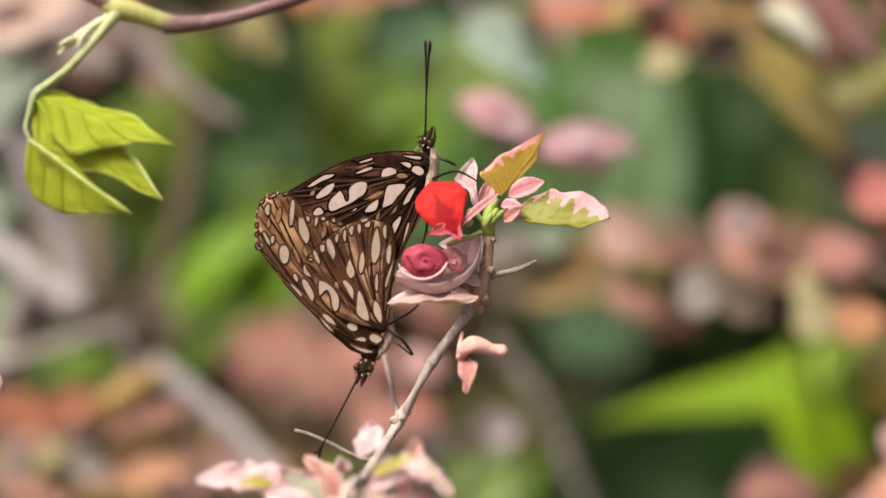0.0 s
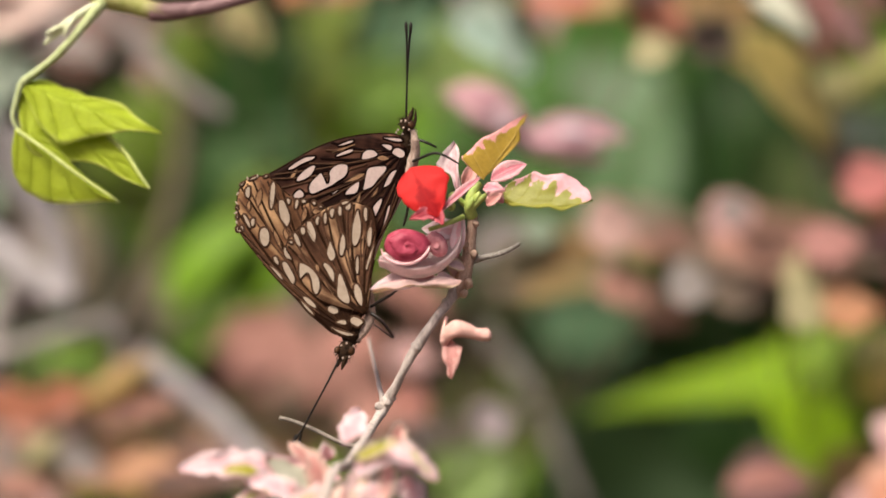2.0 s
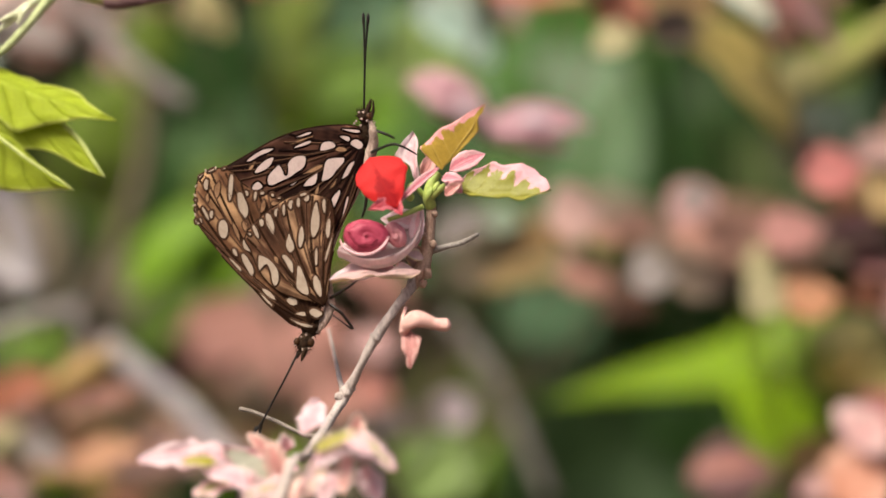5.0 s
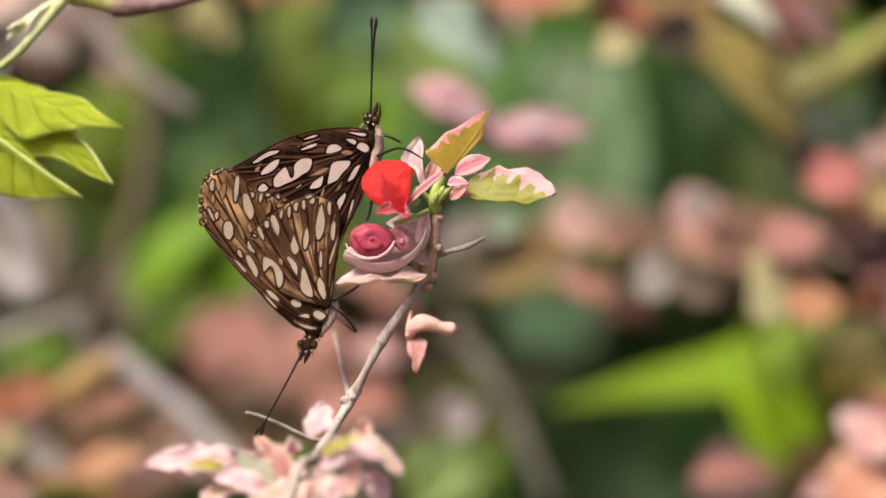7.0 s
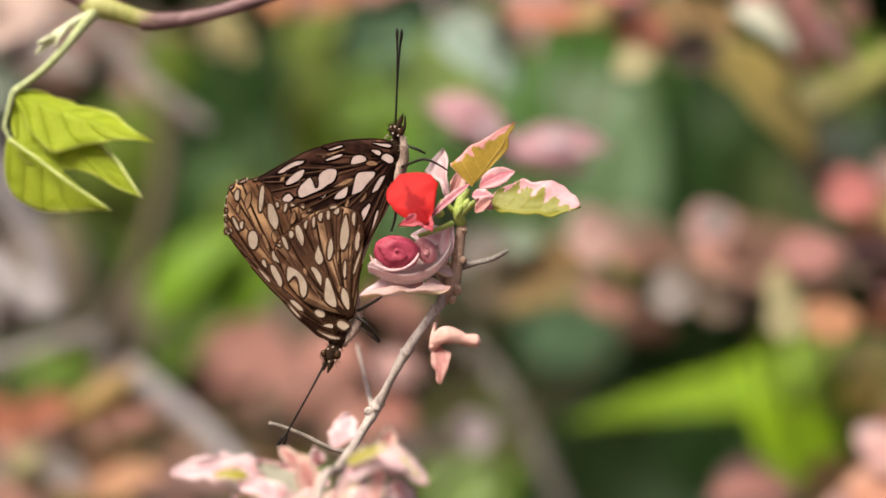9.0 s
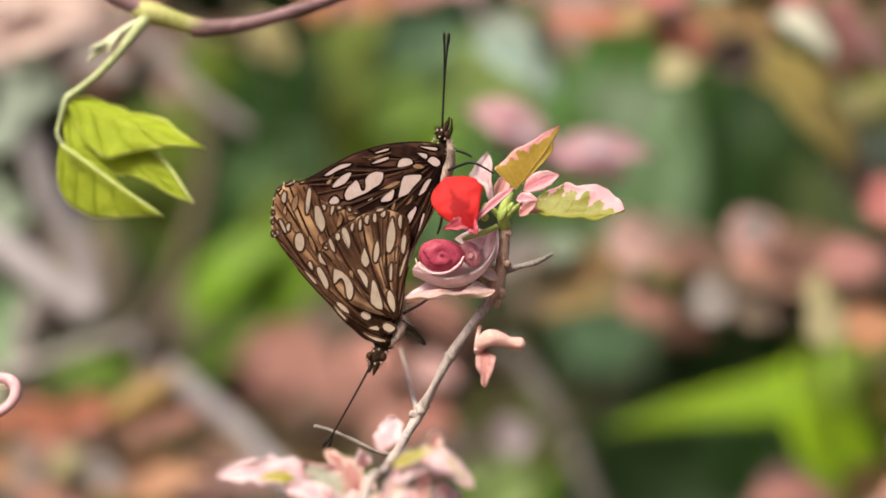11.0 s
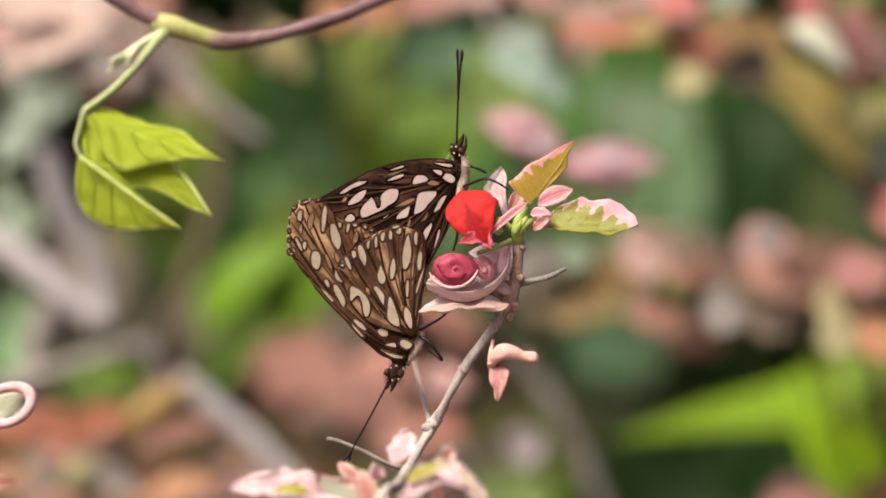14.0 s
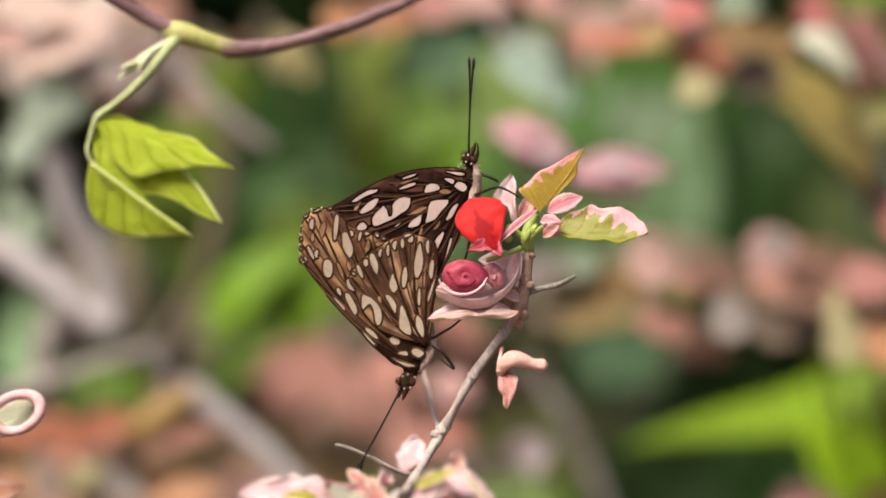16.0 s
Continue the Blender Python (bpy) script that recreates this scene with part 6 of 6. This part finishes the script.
    edge_leaves_c = (
        ((-154.1, 262, -52.1), (-132.9, 262, -54.2), 16, "behind_rust_coral"), ((-150.8, 240, -64.8), (-131.8, 240, -68.1), 12, "behind_peach"), ((-60.9, 262, 60.7), (-60.8, 262, 74.8), 10, "behind_straw"),
        ((-138.6, 228, 61.6), (-111.7, 228, 67.5), 16.8, "behind_blush_white"), ((-126.5, 236, 56.3), (-107.8, 236, 63.1), 11.9, "behind_grey_lilac"), ((-148.3, 290, 45.7), (-131.9, 290, 53.0), 16.4, "far_sage_soft"),
        ((-112.1, 260, 79.7), (-90.9, 260, 79.8), 19, "behind_soft_salmon"),
    )
    late_leaves_a = (
        ((-128.5, 305, 65.0), (-104.6, 305, 58.4), 14.8, "behind_grey_lilac"), ((-114.4, 310, 72.7), (-97.7, 310, 68.0), 11.2, "behind_beige_pink"), ((-69.7, 322, -44.6), (-44.2, 322, -39.7), 13.3, "behind_dusky_pink"),
        ((4.7, 340, -91.5), (22.3, 340, -68.4), 18.6, "far_leafgreen"), ((17.6, 305, 0.2), (36.1, 305, 4.4), 11.1, "behind_sage"), ((20.3, 312, -11.2), (45.7, 312, -7.9), 12.3, "behind_olive_straw"),
        ((-101.4, 262, -77.9), (-76.8, 262, -68.0), 15.8, "behind_peach"), ((-116.5, 258, -64.8), (-102.6, 258, -73.6), 10.5, "behind_grey_lilac"), ((-128.0, 264, -72.3), (-115.7, 264, -60.1), 11.3, "behind_straw"),
        ((-137.1, 256, -75.1), (-118.0, 256, -77.9), 10.5, "behind_soft_salmon"), ((-73.6, 266, -65.7), (-59.6, 266, -76.3), 10.6, "behind_beige_pink"), ((-109.7, 272, -52.2), (-85.7, 272, -37.7), 7.8, "behind_straw_gold"),
        ((-18.0, 330, -15.1), (5.9, 330, -27.5), 19.1, "behind_dusky_pink"), ((-12.4, 340, -30.8), (3.1, 340, -38.5), 11.6, "behind_soft_salmon"),
    )
    late_leaves_b = (
        ((11.6, 300, -7.5), (36.5, 300, 3.5), 16.6, "behind_grey_lilac"), ((27.0, 290, -18.9), (54.3, 290, -14.3), 8.4, "behind_straw_gold"), ((4.0, 256, -85.5), (20.7, 256, -63.8), 15.7, "far_fresh"),
        ((84.2, 220, 9.3), (93.4, 220, 6.8), 8.7, "behind_grey_lilac"), ((58.8, 236, -1.5), (67.3, 236, -4.9), 6.8, "behind_soft_salmon"),
    )
    late_leaves = late_leaves_a + late_leaves_b
    rows = other_leaves_a + other_leaves_b + other_leaves_c + right_leaves_a + right_leaves_b + right_leaves_c + right_leaves_d + left_leaves_a + left_leaves_b + left_leaves_c + edge_leaves_a + edge_leaves_b + edge_leaves_c + late_leaves
    for k, (a, b, w, kind) in enumerate(rows):
        far_leaf(bush, a, b, w, kind, (rnd.uniform(-0.3, 0.3), -1, rnd.uniform(0.6, 1.3)), rnd.uniform(-15, 15), ("ovate", "round")[k % 2], k)
    holds = [a for a, _, _, _ in rows]
    # smaller leaves between, thickly set along the branches
    beds = ((-164, -85, 72, 103, 22, ("far_pink", "far_dusky_shaded", "far_tan")),
            (97, 161, -122, -100, 16, ("far_dusky_shaded", "far_pink", "far_olive")),
            (26, 161, 92, 118, 20, ("far_salmon", "far_pink", "far_dusky_shaded", "far_tan", "far_olive")),
            (-154, -60, -96, -64, 22, ("far_salmon", "far_peach", "far_pink", "far_gold", "far_leafgreen")),
            (-50, 12, -88, -62, 16, ("far_leafgreen", "far_tan", "far_lilac")))
    for x0, x1, z0, z1, count, kinds in beds:
        for k in range(count):
            d = rnd.uniform(310, 400) if z0 < 60 else rnd.uniform(430, 500)
            px, pz = rnd.uniform(x0, x1), rnd.uniform(z0, z1)
            a, size = rnd.uniform(0, 6.3), rnd.uniform(12, 21)
            if k % 6 == 0:
                holds.append((px, d, pz))
            far_leaf(bush, (px, d, pz), (px + size * math.cos(a), d + rnd.uniform(-5, 5), pz + size * math.sin(a)), size * rnd.uniform(0.5, 0.7), kinds[k % len(kinds)],
                     (rnd.uniform(-0.4, 0.4), -1, rnd.uniform(0.3, 1.2)), rnd.uniform(-20, 20), ("ovate", "round")[k % 2], k)
    stems_a = (
        ((-170.2, 290, 14.8), (-150.1, 290, 4.7), (-131.9, 290, -8.9), (-119.1, 290, -18.9), 14), ((-168.3, 290, -45.4), (-142.8, 290, -37.2), (-121.0, 290, -29.9), (-100.9, 290, -23.9), 7), ((-111.4, 300, 77.6), (-96.3, 300, 64.7), (-81.9, 300, 50.9), (-67.5, 300, 41.1), 7),
        ((-137.1, 290, 38.5), (-130.9, 290, 18.4), (-121.3, 290, 1.9), (-116.6, 290, -20.1), 12), ((-93.1, 285, -36.0), (-80.4, 285, -46.9), (-65.9, 285, -59.6), (-47.8, 285, -79.5), 10), ((-88.9, 380, 52.8), (-90.9, 380, 24.5), (-98.0, 380, 0.2), (-114.2, 380, -30.2), 9),
        ((17.4, 380, -32.2), (27.5, 380, -44.3), (37.6, 380, -60.5), (53.8, 380, -97.0), 8),
    )
    stems_b = (
        ((3.0, 300, 88.7), (8.5, 300, 77.6), (12.2, 300, 70.3), (15.9, 300, 66.6), 4), ((124.0, 330, 40.0), (140.0, 330, 50.0), (166.0, 330, 66.0), (205.0, 330, 96.0), 13), ((15.4, 380, -20.0), (43.7, 380, -17.0), (80.2, 380, -14.0), (124.7, 380, -16.0), 7),
        ((-103.4, 288, -26.2), (-100.7, 288, -32.5), (-98.9, 288, -43.4), (-100.7, 288, -58.0), 4),
    )
    stems = stems_a + stems_b
    bare = thing("bare_shrub", (-0.13, 0.3, 0.0), "leafless shrub with pale grey lilac branches", "shrub")
    bm = bmesh.new()
    tube(bm, [(-128, 330, -H * 1000), (-124, 318, -320), (-132, 305, -130), (-142, 296, -42), (-135, 292, -12)], [7, 6.5, 5.5, 4.5, 4.0], 10, 0.15, 21)
    part("stem", bm, M["bark_far"], bare)
    for k, (a, b, c, d, r) in enumerate(stems):
        bm = bmesh.new()
        tube(bm, [a, b, c, d], [r * 0.38, r * 0.38, r * 0.35, r * 0.32], 10, 0.15, k)
        kind = "bark_olive" if k == 8 else "bark_pale" if k in (0, 3, 4) else "bark_dull" if k in (5, 9) else "bark_far"
        part("branch" if k in (0, 1, 3, 4, 10) else "stem", bm, M[kind], bare if k in (0, 1, 3, 4, 10) else bush)
    roots = ((-0.14, 0.34), (0.02, 0.42), (0.16, 0.33), (-0.02, 0.30))
    for k, (x, y) in enumerate(roots):
        bm = bmesh.new()
        tube(bm, [(x * 300, y * 1000 + 40, -H * 1000), (x * 700, y * 1000 + 20, -350), (x * 1000, y * 1000, -110)], [9, 7, 5], 10, 0.15, k)
        part("stem", bm, M["bark_far"], bush)
        for n, a in enumerate(holds):
            near = min(range(4), key=lambda q: abs(roots[q][0] * 1000 - a[0]) + abs(roots[q][1] * 1000 - a[1]))
            if near == k:
                end = Vector((x * 1000 + (n % 5) * 4 - 8, y * 1000 + 12, -110 - (n % 7) * 6))
                mid = (Vector(a) + end) / 2 + Vector((0, 60, -12))
                bm = bmesh.new()
                tube(bm, [Vector(a), mid, end], [0.25, 0.4, 0.7], 5, steps=3)
                part("side_twig", bm, M["bark_dull"], bush)
    # broad lime leaf
    lime = thing("lime_green_plant", (0.14, 0.3, 0.0), "plant with a broad bright lime green lobed leaf", "plant")
    leaf(lime, (138.7, 360, -44.9), (49.1, 350, -60.8), 19.7, M["far_lime"], (0.0, -0.85, 0.6), 0, "long lime green leaf lobe", bend=0.0, fold=0.05, wave=0.05, seed=51, nu=24, thick=0.6,
         prof=((0.12, 0.13, -0.15), (0.3, 0.10, -0.12), (0.52, 0.06, -0.095), (0.75, 0.025, -0.06), (0.9, 0.01, -0.025)))
    leaf(lime, (141.2, 418, -28.1), (126.9, 312, -81.1), 37.0, M["far_lime"], (0.0, -0.75, 0.9), 0, "broad lime green leaf lobe", bend=0.05, fold=0.04, wave=0.08, seed=52, shape="blunt", nu=20, thick=0.6)
    leaf(lime, (127.8, 364, -39.4), (161.4, 356, -41.5), 30.0, M["far_lime"], (0.1, -0.85, 0.6), 0, "lime green leaf lobe", bend=0.05, fold=0.08, wave=0.08, seed=53, shape="round", nu=20, thick=0.6)
    bm = bmesh.new()
    tube(bm, [(140, 395, -H * 1000), (128, 380, -300), (133.0, 368, -51.2)], [3, 2.5, 2], 8)
    part("stem", bm, M["stem_green"], lime)
    # green leaves between
    green = thing("green_shrub", (0.0, 0.75, 0.0), "shrub with large mid green leaves and ones darkened to paint shade", "shrub")
    # the darkest leaves stand in for shaded gaps into the shrub
    grows_a = (
        ((-37.1, 440, 42.3), (-27.8, 440, 76.9), 26, "behind_moss"), ((-30.8, 430, 62.2), (3.4, 430, 66.4), 26, "behind_moss"), ((-27.6, 470, 42.5), (3.6, 470, 45.9), 24, "far_leafgreen"),
        ((-30.8, 430, 32.3), (-20.1, 430, 66.4), 28, "far_leafgreen"), ((-19.6, 520, 26.0), (17.8, 520, 75.1), 80, "far_green"), ((1.3, 480, 85.7), (26.1, 480, 54.2), 50, "far_fresh"),
        ((-100.2, 420, -25.2), (-60.0, 420, 8.7), 26, "far_leafgreen"), ((-98.1, 420, -44.2), (-70.6, 420, -25.2), 22, "far_leafgreen"), ((-80.2, 460, 2.4), (-49.4, 460, 24.5), 30, "far_olive"),
        ((-103.4, 430, 75.0), (-82.0, 430, 66.4), 26, "far_olive"), ((36.8, 600, 0.3), (99.8, 600, 78.3), 130, "far_broad"), ((50.3, 620, 97.7), (114.4, 620, 36.2), 100, "far_green"),
        ((69.5, 600, -19.9), (94.7, 600, 53.1), 90, "far_green"), ((116.4, 640, 99.4), (142.4, 640, 36.8), 80, "far_darkened"),
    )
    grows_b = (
        ((-98.5, 620, -10.0), (-62.6, 620, 51.5), 90, "far_darkened"), ((-105.4, 640, 42.0), (-63.7, 640, 0.3), 80, "far_darkened"), ((-43.9, 430, 66.6), (-28.8, 430, 100.6), 24, "behind_moss"),
        ((-114.4, 600, 83.4), (-71.5, 600, 45.6), 70, "far_darkened"), ((-89.7, 480, 20.5), (-60.5, 480, 35.1), 26, "far_deep"), ((18.5, 560, -48.3), (71.9, 560, -28.9), 44, "far_green"),
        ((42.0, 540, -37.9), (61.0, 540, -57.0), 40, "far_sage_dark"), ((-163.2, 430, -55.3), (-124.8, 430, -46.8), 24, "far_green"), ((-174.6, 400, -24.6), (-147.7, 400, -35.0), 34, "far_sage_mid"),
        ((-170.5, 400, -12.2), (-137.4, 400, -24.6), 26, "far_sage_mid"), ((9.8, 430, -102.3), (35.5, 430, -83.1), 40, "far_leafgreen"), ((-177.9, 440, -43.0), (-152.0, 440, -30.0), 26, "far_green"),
        ((65.6, 620, -122.8), (140.0, 620, -76.7), 100, "far_deep"), ((111.8, 620, 36.2), (163.1, 620, 0.3), 80, "far_darkened"),
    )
    grows_c = (
        ((-148.3, 520, 4.9), (-129.6, 520, -18.5), 34, "far_darkened"), ((130.0, 600, -115.6), (160.2, 600, -65.2), 70, "far_darkened"), ((166.6, 560, 41.5), (207.9, 560, 34.2), 70, "far_sage_dark"),
        ((116.4, 640, 70.7), (160.7, 640, 86.4), 90, "far_darkened"), ((-54.4, 560, -14.3), (-20.4, 560, 5.1), 60, "far_olive"), ((-10.7, 560, -9.5), (28.2, 560, 10.0), 80, "far_midgreen"),
        ((-5.8, 560, 29.4), (28.2, 560, 44.0), 60, "far_midgreen"), ((21.6, 480, -8.8), (62.1, 480, -17.8), 34, "far_tan"), ((3.7, 520, -98.0), (52.9, 520, -60.6), 50, "far_olive"),
        ((163.3, 480, 54.2), (183.5, 480, 85.7), 30, "far_olive"), ((-154.0, 560, 24.5), (-117.6, 560, -4.6), 60, "far_olive"), ((-141.9, 560, 58.5), (-110.3, 560, 27.0), 50, "far_olive"),
        ((-166.1, 500, 14.0), (-138.6, 500, -27.3), 40, "far_tan"), ((-129.7, 540, -18.8), (-105.9, 540, -42.7), 40, "far_tan"),
    )
    grows_d = (
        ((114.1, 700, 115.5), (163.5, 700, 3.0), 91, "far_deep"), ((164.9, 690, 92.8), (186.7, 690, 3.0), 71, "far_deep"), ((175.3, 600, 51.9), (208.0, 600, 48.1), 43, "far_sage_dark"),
        ((-83.5, 560, 24.5), (-50.8, 560, 54.9), 32, "far_darkened"), ((-46.3, 420, 3.4), (-84.3, 420, -42.1), 25, "far_leafgreen"), ((-149.8, 400, -53.6), (-118.8, 400, -41.2), 19, "far_leafgreen"),
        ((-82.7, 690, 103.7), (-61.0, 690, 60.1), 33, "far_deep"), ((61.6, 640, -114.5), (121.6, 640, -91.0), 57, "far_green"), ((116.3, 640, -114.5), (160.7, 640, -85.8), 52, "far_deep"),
        ((20.7, 440, -32.2), (43.4, 440, -55.9), 22.7, "far_darkened"), ((-27.4, 425, 66.1), (3.4, 425, 90.5), 25.5, "behind_dull_sage"), ((-44.5, 440, 31.3), (-31.1, 440, 62.8), 19.4, "behind_moss"),
        ((-29.0, 442, 33.7), (-10.6, 442, 63.0), 19.5, "far_leafgreen"), ((-83.8, 424, 76.0), (-48.3, 424, 54.7), 29.7, "far_darkened"),
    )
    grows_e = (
        ((-30.2, 420, 44.9), (-5.8, 420, 72.2), 23.3, "behind_leaf_moss"), ((-44.0, 422, 45.0), (-35.4, 422, 75.6), 16.9, "behind_moss"), ((16.6, 390, -26.2), (35.9, 390, -43.7), 18.4, "far_darkened"),
    )
    grows = grows_a + grows_b + grows_c + grows_d + grows_e
    rnd = random.Random(11)
    for k, (a, b, w, kind) in enumerate(grows):
        tilt = (-0.1, -1, 0.9) if kind == "far_broad" else (rnd.uniform(-0.4, 0.4), -1, rnd.uniform(0.3, 1.0))
        far_leaf(green, a, b, w, kind, tilt, 0 if kind == "far_broad" else rnd.uniform(-20, 20), ("ovate", "cordate")[k % 2], k)
    for k, x in enumerate((-0.22, 0.0, 0.2)):
        bm = bmesh.new()
        tube(bm, [(x * 900, 800, -H * 1000), (x * 1000, 760, -300), (x * 800, 720, -150)], [10, 8, 5], 10, 0.15, k)
        part("stem", bm, M["bark_far"], green)


build_behind()


def leaf_mass(name, count, spot, sizes, mat, label, category):
    """Foliage that nobody could count: many folded leaves in one mesh; spot(rnd) gives each one's place."""
    rnd = random.Random(11)
    verts, faces, uvs = [], [], []
    shape = ((0, 0, 0), (0.35, -0.28, 0.05), (0.75, -0.2, 0.03), (1, 0, -0.12), (0.75, 0.2, 0.03), (0.35, 0.28, 0.05), (0.5, 0, 0))
    for _ in range(count):
        c = Vector(spot(rnd))
        size = rnd.uniform(*sizes)
        turn = Euler((rnd.uniform(0.2, 1.9), rnd.uniform(-0.8, 0.8), rnd.uniform(0, 6.3))).to_matrix()
        n = len(verts)
        verts += [c + turn @ (Vector(p) * size) for p in shape]
        for i in range(6):
            tri = (6, i, (i + 1) % 6)
            faces.append([n + k for k in tri])
            uvs += [(shape[k][0], shape[k][1] + 0.5) for k in tri]
    me = bpy.data.meshes.new(name)
    me.from_pydata(verts, [], faces)
    layer = me.uv_layers.new(name="UVMap")
    for l, uv in zip(layer.data, uvs):
        l.uv = uv
    for f in me.polygons:
        f.use_smooth = True
    me.materials.append(M[mat])
    return tagged(new(name, me), label, category, kind="stuff")


def build_hedge():
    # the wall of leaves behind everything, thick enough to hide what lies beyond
    # the leaves look shaded because their colour is dark
    leaf_mass("hedge", 16000, lambda r: (r.uniform(-2.0, 2.0), 1.15 + 0.9 * r.random() ** 0.8, r.uniform(0.0, 2.3)), (0.06, 0.13), "far_hedge", "dense hedge foliage, dark green with shade put into the colour", "hedge")
    # unseen boughs added overhead, out of view, to keep the lower leaves in shade
    leaf_mass("hedge_boughs", 2600, lambda r: (r.uniform(-1.6, 1.6), r.uniform(0.75, 1.5), 0.95 + 1.1 * r.random()), (0.06, 0.12), "far_hedge", "unseen leafy boughs added overhead to cast shade", "hedge")
    # dark sheet added behind the leaves, coloured like the shade in their gaps
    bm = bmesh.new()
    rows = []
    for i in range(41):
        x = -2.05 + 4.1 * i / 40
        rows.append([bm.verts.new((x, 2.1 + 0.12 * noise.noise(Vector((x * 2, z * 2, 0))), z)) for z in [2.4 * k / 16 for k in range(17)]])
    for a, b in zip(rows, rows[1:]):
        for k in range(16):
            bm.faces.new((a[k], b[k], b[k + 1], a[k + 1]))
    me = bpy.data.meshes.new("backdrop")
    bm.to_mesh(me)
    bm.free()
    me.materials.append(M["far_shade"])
    tagged(new("backdrop", me), "dark sheet painted as the shade deep in the hedge", "backdrop", kind="structure")


build_hedge()


# ---------------------------------------------------------------- what moves
SHOOT_SWAY = [  # seconds, sideways mm, up mm, lean degrees
    (0.0, 0.00, -0.00, -0.00),
    (0.5, 0.08, 0.46, -0.26),
    (1.0, 0.13, 0.42, -0.29),
    (1.5, -0.03, 0.34, -0.28),
    (2.0, -0.04, 0.98, -0.61),
    (2.5, -0.55, 0.14, -0.59),
    (3.0, -0.30, 0.43, -0.35),
    (3.5, -0.14, 0.76, -0.98),
    (4.0, 0.09, 0.30, -0.80),
    (6.5, 0.27, 1.24, -0.91),
    (7.0, 0.12, 1.10, -0.78),
    (7.5, -0.10, 1.08, -0.58),
    (8.0, -0.20, 0.94, -0.63),
    (8.5, 0.04, 1.42, -0.36),
    (11.0, 0.65, 2.27, -0.80),
    (11.5, 0.31, 1.64, -0.89),
    (12.0, 0.42, 1.62, -0.74),
    (12.5, 0.25, 1.88, -1.01),
    (13.0, 0.44, 1.66, -0.80),
    (13.5, 0.34, 1.80, -1.08),
    (14.0, 0.42, 1.74, -0.68),
    (14.5, 0.17, 1.77, -0.87),
    (15.0, 0.30, 1.80, -0.63),
    (15.5, 0.13, 1.81, -0.69),
    (16.0, 0.28, 2.04, -0.46),
]
PAIR_SWAY = [
    (0.0, 0.03, 0.03, -0.00),
    (0.5, -0.18, 0.62, -0.19),
    (1.0, -0.37, 0.70, 0.15),
    (1.5, -0.66, 0.61, 0.29),
    (2.0, -0.79, 1.60, 0.18),
    (2.5, -1.45, 0.41, -0.34),
    (3.0, -0.80, 0.75, 0.04),
    (3.5, -1.42, 1.30, -0.14),
    (4.0, -0.72, 0.58, -0.25),
    (6.5, -0.83, 1.95, 0.21),
    (7.0, -0.98, 1.84, 0.77),
    (7.5, -0.90, 1.73, 0.63),
    (8.0, -0.94, 1.51, 0.66),
    (8.5, -0.79, 2.28, 1.24),
    (11.0, -0.24, 3.43, 1.18),
    (11.5, -0.64, 2.20, 0.56),
    (12.0, -0.15, 2.23, 0.48),
    (12.5, -0.65, 2.56, 0.57),
    (13.0, -0.19, 2.21, 0.34),
    (13.5, -0.49, 2.39, 0.23),
    (14.0, 0.02, 2.26, 0.24),
    (14.5, -0.24, 2.14, -0.20),
    (15.0, 0.24, 2.22, 0.08),
    (15.5, -0.00, 2.09, -0.02),
    (16.0, 0.51, 2.23, 0.21),
]
VINE_SWAY = [
    (0.0, -0.01, 0.01, -0.04),
    (0.5, 0.56, 0.79, -0.29),
    (1.0, 0.70, 0.98, -0.23),
    (1.5, 0.55, 0.68, 0.02),
    (2.0, 0.53, 0.52, -0.28),
    (2.5, -0.39, -0.01, 0.11),
    (3.0, -0.47, 0.70, -0.16),
    (3.5, -0.01, 1.31, -0.36),
    (4.0, -0.54, 0.62, -0.31),
    (6.5, -0.00, 0.91, -0.39),
    (7.0, 0.10, 0.69, -0.34),
    (7.5, 0.31, 0.98, -0.11),
    (8.0, 0.89, 1.16, -0.33),
    (8.5, 1.19, 1.18, -0.26),
    (11.0, 2.72, 0.83, -0.70),
    (11.5, 2.65, 0.41, -0.25),
    (12.0, 2.58, 0.09, -0.21),
    (12.5, 2.78, 0.29, -0.36),
    (13.0, 3.22, 0.67, -0.57),
    (13.5, 3.19, 0.49, -0.58),
    (14.0, 3.29, 0.35, -0.60),
    (14.5, 3.35, 0.09, -0.58),
    (15.0, 3.53, 0.31, -0.33),
    (15.5, 3.96, 0.78, -0.62),
    (16.0, 3.79, 0.45, -0.32),
]


def sway(rows, about):
    p = place(about)
    return [(t, pose(p.x + dx * MM, p.y, p.z + dz * MM, 0, lean, 0)) for t, dx, dz, lean in rows]


def motions():
    walk(shoot, sway(SHOOT_SWAY, SHOOT))
    walk(butterfly_up, sway(PAIR_SWAY, PAIR))
    walk(butterfly_low, sway(PAIR_SWAY, PAIR))
    walk(vine, sway(VINE_SWAY, VINE))


motions()
